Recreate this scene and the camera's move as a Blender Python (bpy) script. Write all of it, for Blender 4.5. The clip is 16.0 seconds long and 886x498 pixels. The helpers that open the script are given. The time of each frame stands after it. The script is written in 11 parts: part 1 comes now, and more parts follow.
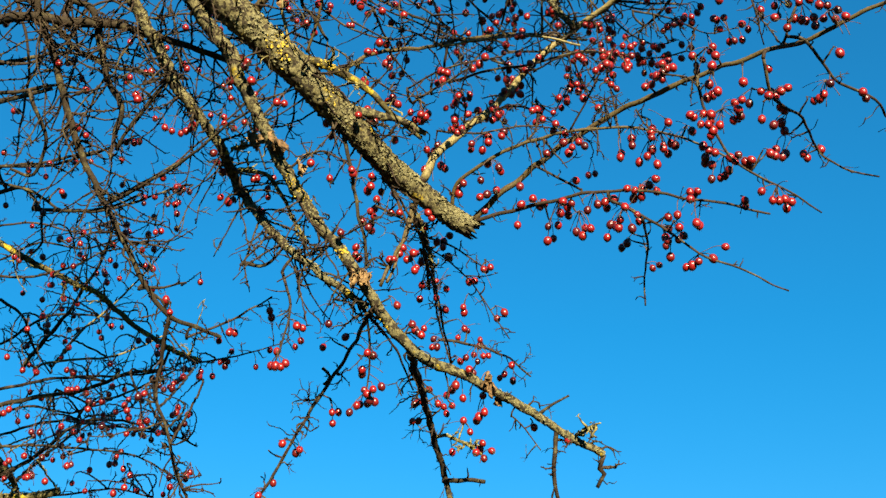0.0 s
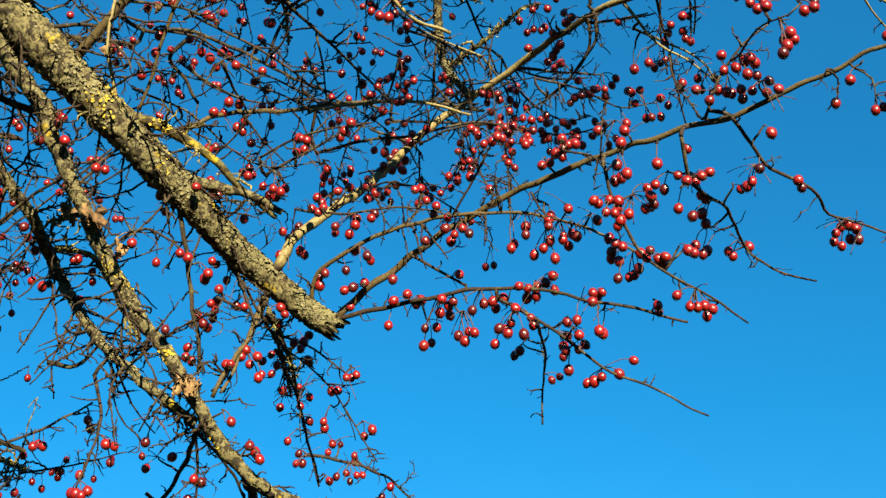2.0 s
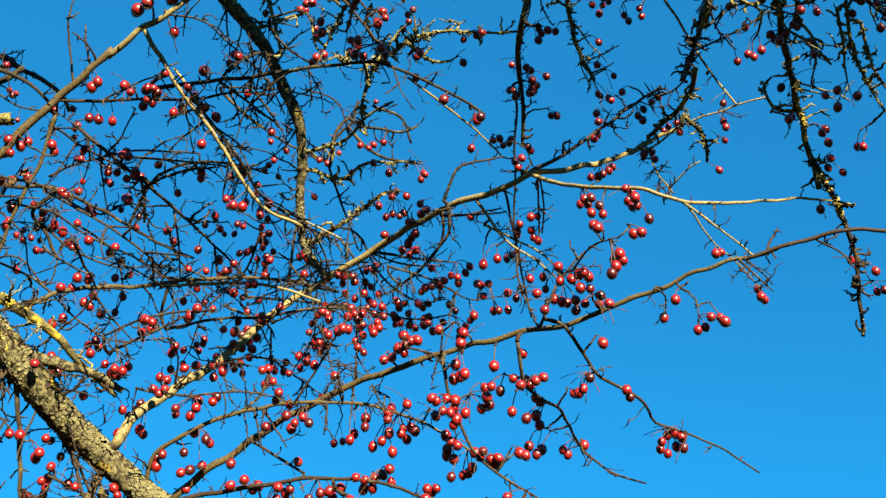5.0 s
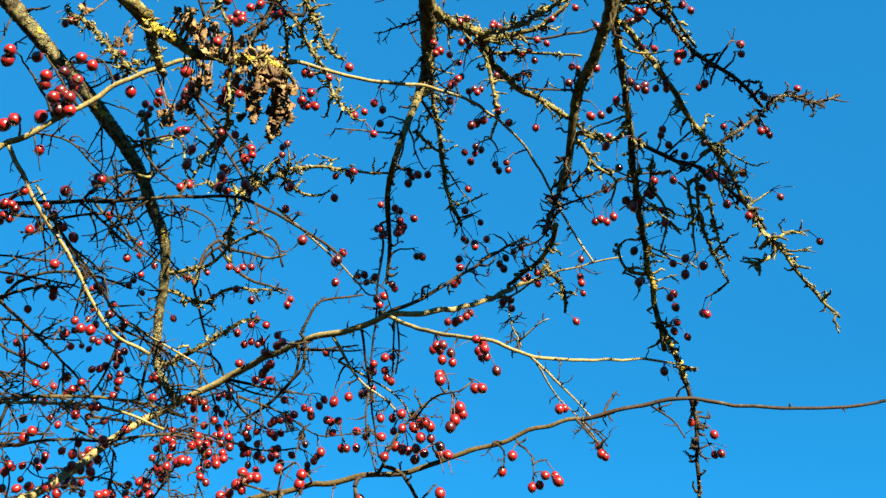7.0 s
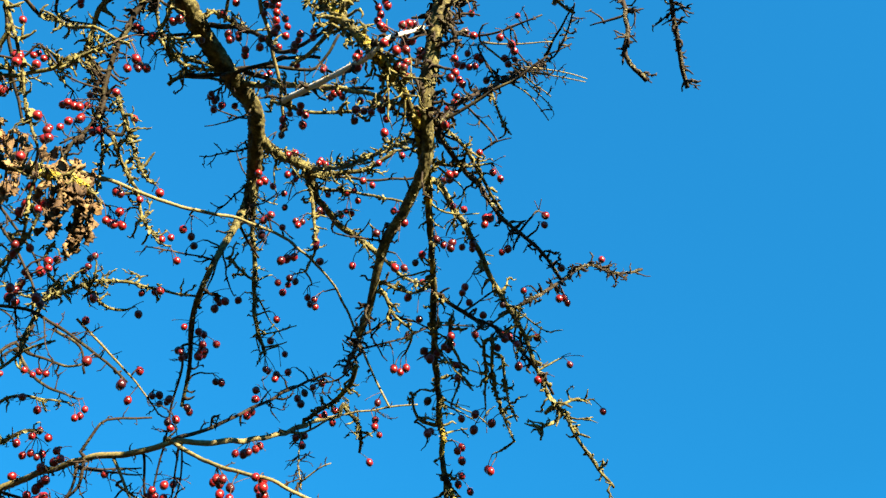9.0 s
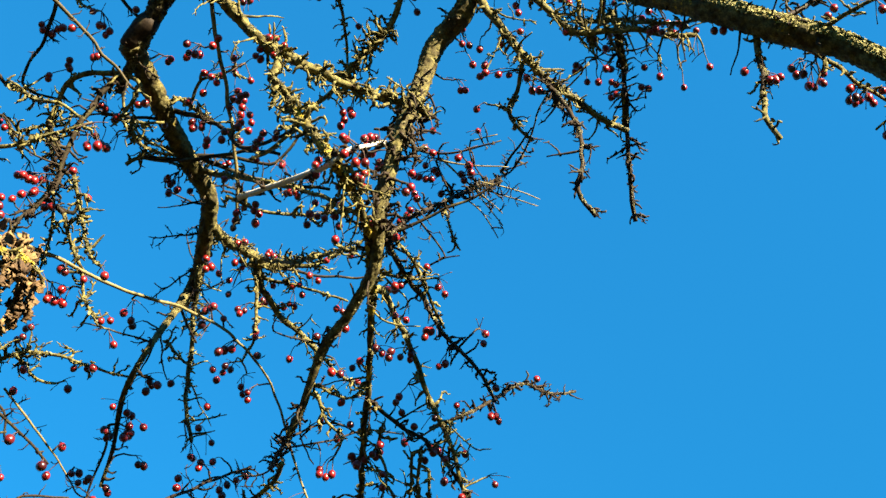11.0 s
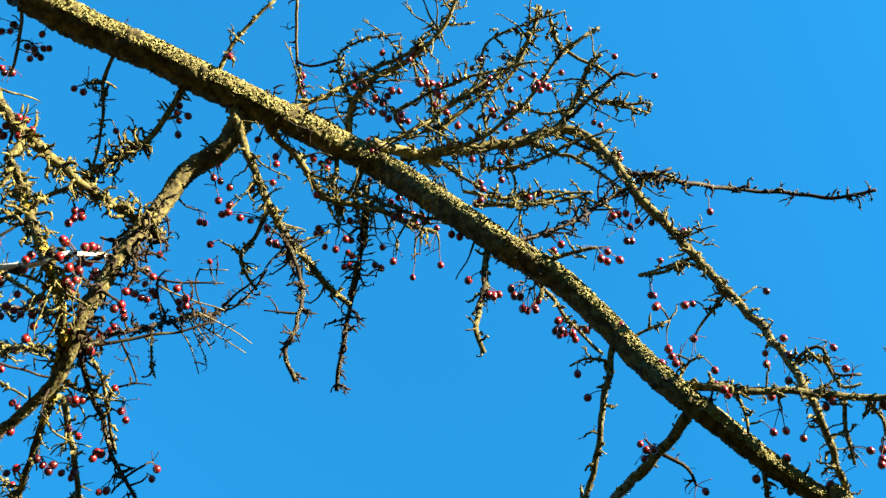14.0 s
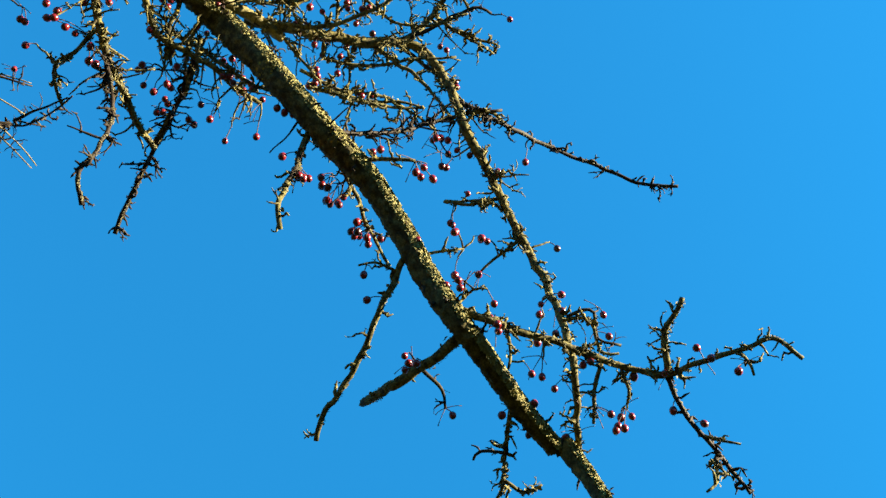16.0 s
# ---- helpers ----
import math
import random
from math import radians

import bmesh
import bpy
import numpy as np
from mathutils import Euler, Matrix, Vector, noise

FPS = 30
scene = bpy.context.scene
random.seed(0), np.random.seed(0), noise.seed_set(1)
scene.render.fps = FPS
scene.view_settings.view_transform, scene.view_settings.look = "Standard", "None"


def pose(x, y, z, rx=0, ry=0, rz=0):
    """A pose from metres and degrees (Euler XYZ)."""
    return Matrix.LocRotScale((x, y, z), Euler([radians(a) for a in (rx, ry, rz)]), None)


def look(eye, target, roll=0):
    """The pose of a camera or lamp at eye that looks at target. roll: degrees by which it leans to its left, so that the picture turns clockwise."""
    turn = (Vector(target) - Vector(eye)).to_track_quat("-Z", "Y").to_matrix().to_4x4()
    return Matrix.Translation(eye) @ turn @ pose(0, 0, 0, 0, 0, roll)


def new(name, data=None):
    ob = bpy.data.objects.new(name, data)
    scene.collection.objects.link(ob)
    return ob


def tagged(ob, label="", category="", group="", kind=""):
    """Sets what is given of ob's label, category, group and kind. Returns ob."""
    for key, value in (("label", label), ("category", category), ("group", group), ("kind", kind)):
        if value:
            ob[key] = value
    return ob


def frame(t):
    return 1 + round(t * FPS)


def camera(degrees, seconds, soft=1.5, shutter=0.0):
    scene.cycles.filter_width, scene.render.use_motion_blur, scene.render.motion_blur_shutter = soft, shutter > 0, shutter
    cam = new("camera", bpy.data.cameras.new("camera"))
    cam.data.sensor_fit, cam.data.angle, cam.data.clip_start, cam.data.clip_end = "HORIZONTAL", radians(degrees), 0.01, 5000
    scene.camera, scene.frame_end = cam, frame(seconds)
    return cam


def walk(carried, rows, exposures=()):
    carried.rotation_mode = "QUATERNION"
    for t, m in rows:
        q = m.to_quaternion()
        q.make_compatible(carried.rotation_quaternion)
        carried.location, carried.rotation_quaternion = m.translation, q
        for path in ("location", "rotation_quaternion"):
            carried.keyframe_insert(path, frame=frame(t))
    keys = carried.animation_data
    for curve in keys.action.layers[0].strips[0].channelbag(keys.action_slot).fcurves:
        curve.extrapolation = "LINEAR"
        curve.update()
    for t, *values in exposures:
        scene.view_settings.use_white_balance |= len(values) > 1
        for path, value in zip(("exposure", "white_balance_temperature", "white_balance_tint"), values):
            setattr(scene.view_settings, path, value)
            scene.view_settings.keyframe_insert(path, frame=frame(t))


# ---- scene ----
# ---- camera ----
cam = camera(41.73, 16.0, soft=1.45)
PATH = [
    (0, (0.000, 0.000, 1.600), (0.000, 1.810, 2.452), -0.33),
    (0.5, (0.024, 0.149, 1.665), (0.064, 1.945, 2.543), -0.05),
    (1, (0.049, 0.144, 1.667), (0.115, 1.927, 2.569), -0.01),
    (1.5, (0.068, 0.203, 1.701), (0.148, 1.972, 2.632), 0.03),
    (2, (0.080, 0.192, 1.715), (0.181, 1.934, 2.692), -0.08),
    (2.5, (0.090, 0.182, 1.724), (0.204, 1.905, 2.732), -0.22),
    (3, (0.084, 0.171, 1.733), (0.218, 1.871, 2.778), -0.02),
    (3.5, (0.091, 0.164, 1.739), (0.262, 1.835, 2.826), -0.22),
    (4, (0.102, 0.156, 1.745), (0.316, 1.802, 2.861), -0.37),
    (6.5, (0.136, 0.107, 1.765), (0.516, 1.613, 3.026), -0.20),
    (7, (0.147, 0.097, 1.770), (0.576, 1.547, 3.079), -0.17),
    (7.5, (0.157, 0.086, 1.775), (0.624, 1.482, 3.129), -0.26),
    (8, (0.163, 0.070, 1.780), (0.682, 1.410, 3.171), -0.36),
    (8.5, (0.173, 0.057, 1.780), (0.749, 1.334, 3.208), -0.52),
    (9, (0.182, 0.047, 1.782), (0.803, 1.280, 3.229), -0.85),
    (11.5, (0.165, 0.014, 1.795), (0.835, 1.054, 3.367), 3.13),
    (12, (0.169, 0.010, 1.797), (0.895, 0.966, 3.397), 2.76),
    (12.5, (0.173, 0.005, 1.804), (0.928, 0.871, 3.441), 2.18),
    (13, (0.171, -0.007, 1.800), (0.953, 0.783, 3.462), 0.83),
    (13.5, (0.166, -0.017, 1.802), (0.972, 0.714, 3.481), 0.04),
    (14, (0.163, -0.017, 1.801), (1.023, 0.641, 3.482), -0.80),
    (14.5, (0.163, -0.012, 1.798), (1.082, 0.585, 3.471), -1.23),
    (15, (0.166, -0.002, 1.793), (1.152, 0.526, 3.451), -1.30),
    (15.5, (0.171, 0.010, 1.787), (1.220, 0.461, 3.429), -1.34),
    (16, (0.180, 0.024, 1.777), (1.297, 0.396, 3.394), -0.76),
]
walk(cam, [(t, look(eye, target, roll)) for t, eye, target, roll in PATH],
     exposures=[(0.0, 2.28), (4.0, 2.50), (7.0, 2.84), (9.0, 2.92), (12.5, 3.02), (14.5, 3.10), (16.0, 2.95)])

# ---- light ----
SUN_AZ, SUN_EL = 168.0, 22.0          # degrees clockwise from +y, degrees above the horizon
world = bpy.data.worlds.new("sky")
scene.world = world
world.use_nodes = True
wt = world.node_tree
wt.nodes.clear()
sky = wt.nodes.new("ShaderNodeTexSky")
sky.sky_type = "NISHITA"
sky.sun_disc = False
sky.sun_elevation = radians(SUN_EL)
sky.sun_rotation = radians(SUN_AZ)
sky.air_density, sky.dust_density, sky.ozone_density = 1.0, 0.0, 3.0
hue = wt.nodes.new("ShaderNodeHueSaturation")
hue.inputs["Hue"].default_value = 0.478
hue.inputs["Saturation"].default_value = 1.46
hue.inputs["Value"].default_value = 0.19
bg = wt.nodes.new("ShaderNodeBackground")
bg.inputs["Strength"].default_value = 0.05
# clear deep-blue air under the brighter glow of the sky model
deep = wt.nodes.new("ShaderNodeBackground")
way = wt.nodes.new("ShaderNodeTexCoord")
parts = wt.nodes.new("ShaderNodeSeparateXYZ")
air = wt.nodes.new("ShaderNodeValToRGB")
air.color_ramp.elements[0].position, air.color_ramp.elements[0].color = 0.15, (0.0037, 0.0515, 0.1250, 1)
air.color_ramp.elements[1].position, air.color_ramp.elements[1].color = 0.55, (0.0030, 0.0345, 0.0855, 1)
wt.links.new(way.outputs["Generated"], parts.inputs[0])
wt.links.new(parts.outputs["Z"], air.inputs["Fac"])
# clear air scatters most along the sun's line, towards it and away from it, and least across it
toward = wt.nodes.new("ShaderNodeVectorMath")
toward.operation = "DOT_PRODUCT"
az, el = radians(SUN_AZ), radians(SUN_EL)
SUNWARD = Vector((math.sin(az) * math.cos(el), math.cos(az) * math.cos(el), math.sin(el)))
toward.inputs[1].default_value = SUNWARD
squared = wt.nodes.new("ShaderNodeMath")
squared.operation = "MULTIPLY"
phase = wt.nodes.new("ShaderNodeMath")
phase.operation = "MULTIPLY_ADD"
phase.inputs[1].default_value, phase.inputs[2].default_value = 0.62, 0.89
wt.links.new(way.outputs["Generated"], toward.inputs[0])
wt.links.new(toward.outputs["Value"], squared.inputs[0])
wt.links.new(toward.outputs["Value"], squared.inputs[1])
wt.links.new(squared.outputs[0], phase.inputs[0])
wt.links.new(phase.outputs[0], deep.inputs["Strength"])
both = wt.nodes.new("ShaderNodeAddShader")
wo = wt.nodes.new("ShaderNodeOutputWorld")
wt.links.new(sky.outputs[0], hue.inputs["Color"])
wt.links.new(hue.outputs[0], bg.inputs["Color"])
wt.links.new(bg.outputs[0], both.inputs[0])
wt.links.new(air.outputs["Color"], deep.inputs["Color"])
wt.links.new(deep.outputs[0], both.inputs[1])
wt.links.new(both.outputs[0], wo.inputs["Surface"])
sun = new("sun", bpy.data.lights.new("sun", "SUN"))
sun.data.energy, sun.data.angle, sun.data.color = 5.0, radians(0.53), (1.0, 0.87, 0.63)
sun.matrix_world = look(tuple(SUNWARD * 30), (0, 0, 0))


# ---- materials ----
def material(name):
    m = bpy.data.materials.new(name)
    m.use_nodes = True
    nt = m.node_tree
    return m, nt, nt.nodes["Principled BSDF"]


def node(nt, kind, **values):
    n = nt.nodes.new(kind)
    for key, value in values.items():
        n.inputs[key].default_value = value
    return n


def ramp(nt, source, stops):
    n = nt.nodes.new("ShaderNodeValToRGB")
    el = n.color_ramp.elements
    while len(el) < len(stops):
        el.new(0.5)
    for e, (pos, col) in zip(el, stops):
        e.position, e.color = pos, (*col, 1) if len(col) == 3 else col
    nt.links.new(source, n.inputs["Fac"])
    return n.outputs["Color"]


def mixed(nt, fac, a, b):
    n = nt.nodes.new("ShaderNodeMix")
    n.data_type = "RGBA"
    nt.links.new(fac, n.inputs["Factor"])
    nt.links.new(a, n.inputs["A"])
    nt.links.new(b, n.inputs["B"])
    return n.outputs["Result"]


def noise_fac(nt, scale, detail=4.0, rough=0.6, lo=0.4, hi=0.6):
    tc = nt.nodes.new("ShaderNodeTexCoord")
    n = node(nt, "ShaderNodeTexNoise", Scale=scale, Detail=detail, Roughness=rough)
    nt.links.new(tc.outputs["Object"], n.inputs["Vector"])
    return n.outputs["Fac"], ramp(nt, n.outputs["Fac"], [(lo, (0, 0, 0)), (hi, (1, 1, 1))])


def bark(name, dark, light, crust, gold, crust_at, gold_at, bump=0.6, rough=0.85, patch=60, edge=0.05):
    """Bark with grey-green crust lichen and orange-yellow lichen; crust_at and gold_at are noise thresholds."""
    m, nt, p = material(name)
    fine, fine_c = noise_fac(nt, 420, 5, 0.65, 0.35, 0.65)
    base = ramp(nt, fine, [(0.3, dark), (0.7, light)])
    _, spread = noise_fac(nt, patch, 4, 0.62, crust_at - edge, crust_at + edge)
    speck, _ = noise_fac(nt, 520, 3, 0.6)
    crust_c = ramp(nt, speck, [(0.35, tuple(c * 0.42 for c in crust)), (0.65, tuple(min(1, c * 1.3) for c in crust))])
    col = mixed(nt, spread, base, crust_c)
    _, gold_m = noise_fac(nt, 34, 5, 0.68, gold_at - 0.02, gold_at + 0.04)
    gold_c = ramp(nt, speck, [(0.35, tuple(c * 0.6 for c in gold)), (0.65, gold)])
    col = mixed(nt, gold_m, col, gold_c)
    nt.links.new(col, p.inputs["Base Color"])
    p.inputs["Roughness"].default_value = rough
    p.inputs["Specular IOR Level"].default_value = 0.12
    mid, _ = noise_fac(nt, 150, 3, 0.5)
    b0 = node(nt, "ShaderNodeBump", Strength=bump * 0.5, Distance=0.0010)
    nt.links.new(mid, b0.inputs["Height"])
    b = node(nt, "ShaderNodeBump", Strength=bump * 0.6, Distance=0.0003)
    nt.links.new(fine, b.inputs["Height"])
    nt.links.new(b0.outputs["Normal"], b.inputs["Normal"])
    nt.links.new(b.outputs["Normal"], p.inputs["Normal"])
    return m


OLD_BARK = bark("old_bark", (0.005, 0.004, 0.002), (0.030, 0.023, 0.011), (0.090, 0.078, 0.033), (0.24, 0.175, 0.014), 0.495, 0.63, 1.0, patch=170, edge=0.03)
GREEN_BARK = bark("green_bark", (0.008, 0.006, 0.002), (0.045, 0.035, 0.012), (0.142, 0.121, 0.038), (0.24, 0.175, 0.014), 0.47, 0.67, 1.0, patch=160, edge=0.09)
BROWN_BARK = bark("brown_bark", (0.004, 0.003, 0.0015), (0.022, 0.016, 0.007), (0.075, 0.064, 0.024), (0.24, 0.17, 0.012), 0.53, 0.70, 1.0, patch=150, edge=0.06)
GOLD_BARK = bark("gold_bark", (0.007, 0.005, 0.002), (0.040, 0.031, 0.010), (0.095, 0.080, 0.026), (0.30, 0.215, 0.016), 0.51, 0.57, 1.0, patch=80, edge=0.08)
DARK_BARK = bark("dark_bark", (0.005, 0.0035, 0.002), (0.030, 0.021, 0.010), (0.060, 0.050, 0.020), (0.22, 0.15, 0.015), 0.58, 0.72, 0.7)
PALE_BARK = bark("pale_bark", (0.055, 0.041, 0.015), (0.20, 0.162, 0.063), (0.12, 0.100, 0.030), (0.24, 0.18, 0.025), 0.64, 0.80, 0.35, 0.6)
TWIG_BARK = bark("twig_bark", (0.006, 0.004, 0.002), (0.034, 0.021, 0.011), (0.055, 0.044, 0.020), (0.20, 0.15, 0.02), 0.60, 0.72, 0.4, 0.7)
BARE_WOOD = bark("bare_wood", (0.32, 0.28, 0.22), (0.58, 0.53, 0.45), (0.20, 0.17, 0.11), (0.24, 0.18, 0.025), 0.70, 0.85, 0.3, 0.7)
LIMB_BARK = bark("limb_bark", (0.010, 0.008, 0.003), (0.060, 0.046, 0.018), (0.130, 0.110, 0.036), (0.24, 0.175, 0.014), 0.52, 0.69, 1.0, patch=100, edge=0.11)
OLIVE_BARK = bark("olive_bark", (0.020, 0.014, 0.005), (0.080, 0.058, 0.022), (0.060, 0.048, 0.018), (0.20, 0.15, 0.02), 0.62, 0.80, 0.35, 0.6)
CREAM_BARK = bark("cream_bark", (0.055, 0.044, 0.014), (0.27, 0.228, 0.085), (0.13, 0.110, 0.036), (0.26, 0.19, 0.020), 0.57, 0.72, 0.6, 0.7, patch=90)
SPUR_BARK = bark("spur_bark", (0.008, 0.006, 0.002), (0.042, 0.033, 0.012), (0.160, 0.136, 0.043), (0.26, 0.19, 0.015), 0.48, 0.72, 0.8, patch=150, edge=0.09)


def berry_material(name, source, output):
    m, nt, p = material(name)
    info = nt.nodes.new(source)
    skin = ramp(nt, info.outputs[output], [(0.0, (0.12, 0.0045, 0.0035)), (0.40, (0.152, 0.0055, 0.004)), (0.62, (0.130, 0.006, 0.004)), (0.82, (0.070, 0.005, 0.004)), (1.0, (0.025, 0.003, 0.003))])
    f, spots = noise_fac(nt, 300, 3, 0.6, 0.58, 0.72)
    dark = nt.nodes.new("ShaderNodeRGB")
    dark.outputs[0].default_value = (0.06, 0.008, 0.006, 1)
    nt.links.new(mixed(nt, spots, skin, dark.outputs[0]), p.inputs["Base Color"])
    p.inputs["Roughness"].default_value = 0.31
    p.inputs["Specular IOR Level"].default_value = 0.38
    b = node(nt, "ShaderNodeBump", Strength=0.15, Distance=0.001)
    nt.links.new(f, b.inputs["Height"])
    nt.links.new(b.outputs["Normal"], p.inputs["Normal"])
    return m


def plain(name, lo, hi, scale, rough=0.8, bump=0.3, gloss=0.3):
    m, nt, p = material(name)
    f, _ = noise_fac(nt, scale, 5, 0.65)
    nt.links.new(ramp(nt, f, [(0.3, lo), (0.7, hi)]), p.inputs["Base Color"])
    p.inputs["Roughness"].default_value = rough
    p.inputs["Specular IOR Level"].default_value = gloss
    b = node(nt, "ShaderNodeBump", Strength=bump, Distance=0.001)
    nt.links.new(f, b.inputs["Height"])
    nt.links.new(b.outputs["Normal"], p.inputs["Normal"])
    return m


HAW = berry_material("haw_skin", "ShaderNodeObjectInfo", "Random")
HAW_MANY = berry_material("haw_skin_many", "ShaderNodeNewGeometry", "Random Per Island")
CALYX = plain("haw_calyx", (0.02, 0.012, 0.008), (0.08, 0.05, 0.03), 800)
STALK = plain("haw_stalk", (0.025, 0.013, 0.009), (0.075, 0.036, 0.022), 500)
DRY_LEAF = plain("dry_leaf", (0.010, 0.005, 0.0015), (0.27, 0.165, 0.062), 170)
leaf_nodes = DRY_LEAF.node_tree
leaf_colour = leaf_nodes.nodes["Principled BSDF"].inputs["Base Color"].links[0].from_socket
leaf_own = leaf_nodes.nodes.new("ShaderNodeObjectInfo")
leaf_tint = ramp(leaf_nodes, leaf_own.outputs["Random"], [(0.0, (0.30, 0.25, 0.20)), (0.5, (0.72, 0.66, 0.58)), (1.0, (1.0, 1.0, 0.95))])
leaf_mix = leaf_nodes.nodes.new("ShaderNodeMix")
leaf_mix.data_type, leaf_mix.blend_type = "RGBA", "MULTIPLY"
leaf_mix.inputs["Factor"].default_value = 1.0
leaf_nodes.links.new(leaf_colour, leaf_mix.inputs["A"])
leaf_nodes.links.new(leaf_tint, leaf_mix.inputs["B"])
leaf_nodes.links.new(leaf_mix.outputs["Result"], leaf_nodes.nodes["Principled BSDF"].inputs["Base Color"])
GOLD_LICHEN = plain("gold_lichen", (0.09, 0.065, 0.007), (0.42, 0.295, 0.018), 420)
GREY_LICHEN = plain("grey_lichen", (0.028, 0.025, 0.010), (0.155, 0.137, 0.054), 420)
MOSS_LICHEN = plain("moss_lichen", (0.095, 0.082, 0.022), (0.22, 0.194, 0.052), 330)
FRILL_LICHEN = plain("frill_lichen", (0.030, 0.027, 0.010), (0.19, 0.166, 0.054), 300)
# shade is put into the grass colour, so little sun bounces up
GRASS = plain("grass", (0.007, 0.008, 0.003), (0.023, 0.024, 0.009), 6, 1.0, gloss=0.0)


# ---- building helpers ----
def part(name, bm, mat, parent, label="", smooth=True):
    me = bpy.data.meshes.new(name)
    bm.to_mesh(me)
    bm.free()
    for m in mat if isinstance(mat, (list, tuple)) else [mat]:
        me.materials.append(m)
    if smooth:
        me.polygons.foreach_set("use_smooth", [True] * len(me.polygons))
    ob = new(name, me)
    ob.parent = parent
    if label:
        ob["label"] = label
    return ob


def spline(points, step):
    """Points every `step` metres or so along a smooth curve through the given ones, with the fraction of the way."""
    p = [Vector(q) for q in points]
    p = [p[0] * 2 - p[1]] + p + [p[-1] * 2 - p[-2]]
    out, total = [], sum((p[i + 1] - p[i]).length for i in range(1, len(p) - 2))
    run = 0.0
    for i in range(1, len(p) - 2):
        a, b, c, d = p[i - 1 : i + 3]
        length = (c - b).length
        n = max(1, round(length / step))
        for k in range(n):
            t = k / n
            q = 0.5 * (2 * b + (c - a) * t + (2 * a - 5 * b + 4 * c - d) * t * t + (3 * b - a - 3 * c + d) * t ** 3)
            out.append((q, (run + length * t) / total))
        run += length
    out.append((p[-2], 1.0))
    return out


def tube(bm, path, radii, sides, lump=0.0, wave=60.0, mat=0, seed=0.0):
    """A round limb along path; lump: how far knots and ridges stand out, as a share of the radius."""
    rings, up = [], Vector((0.31, 0.17, 0.93))
    for i, (q, r) in enumerate(zip(path, radii)):
        ahead = (path[min(i + 1, len(path) - 1)] - path[max(i - 1, 0)]).normalized()
        side = ahead.cross(up)
        side = side.normalized() if side.length > 1e-4 else ahead.orthogonal().normalized()
        up = side.cross(ahead)
        ring = []
        for k in range(sides):
            a = 2 * math.pi * k / sides
            d = side * math.cos(a) + up * math.sin(a)
            rr = r
            if lump:
                s = q + d * r
                rr = r * (1 + lump * (noise.noise(s * wave + Vector((seed, 0, 0))) + 0.6 * noise.noise(s * wave * 3.1)))
                if r > 0.0045:
                    swell = noise.noise(s * 24 + Vector((0, seed, 0)))
                    crack = abs(noise.noise(s * 130 - ahead * (s.dot(ahead) * 85)))
                    rr += r * 0.16 * swell + min(r * 0.15, 0.0022) * (noise.noise(s * 480) + 0.5 - 2.2 * max(0.0, 0.22 - crack) / 0.22 * 0.5)
            ring.append(bm.verts.new(q + d * rr))
        rings.append(ring)
    for a, b in zip(rings[:-1], rings[1:]):
        for k in range(sides):
            f = bm.faces.new((b[k], b[(k + 1) % sides], a[(k + 1) % sides], a[k]))
            f.material_index = mat
    for ring, flip in ((rings[0], False), (rings[-1], True)):
        f = bm.faces.new(ring[::-1] if flip else ring)
        f.material_index = mat
    return rings


BOUGHS = {}


def limb(name, kind, mat, r0, r1, *points, label="", lump=0.16, wave=95.0, ragged=0.0, waist=None):
    """A limb of the tree as one mesh, smooth through the points, tapering from r0 to r1; waist: the fraction of its length at
    which a fork takes most of it, and the radius before and after."""
    size = max(r0, r1)
    lump = lump * 0.7 if size > 0.008 else lump
    step = 0.0024 if size > 0.011 else 0.003 if size > 0.0062 else 0.006 if size > 0.003 else 0.008
    run = spline(points, step)
    path = [q for q, _ in run]
    if size <= 0.008:
        path = [q + Vector((noise.noise(q * 45), noise.noise(q * 45 + Vector((9, 0, 0))), noise.noise(q * 45 + Vector((0, 9, 0))))) * min(size, 0.003) * 0.9 for q in path]
    if waist:
        at, before, after = waist
        radii = [r0 + (before - r0) * f / at if f < at else max(after + (r1 - after) * (f - at) / (1 - at), before - (before - after) * (f - at) / 0.05) for _, f in run]
    else:
        radii = [r0 + (r1 - r0) * f for _, f in run]
    sides = 48 if size > 0.011 else 22 if size > 0.0062 else 10 if size > 0.003 else 7
    bm = bmesh.new()
    rings = tube(bm, path, radii, sides, lump, wave, seed=len(BOUGHS) * 3.7)
    if ragged:
        rng = random.Random(name)
        for v in rings[-1] + rings[-2]:
            v.co += (path[-1] - path[-3]).normalized() * rng.uniform(-1, 1) * ragged
    ob = part(kind, bm, mat, tree, label)
    BOUGHS[name] = (path, radii, ob)
    return ob


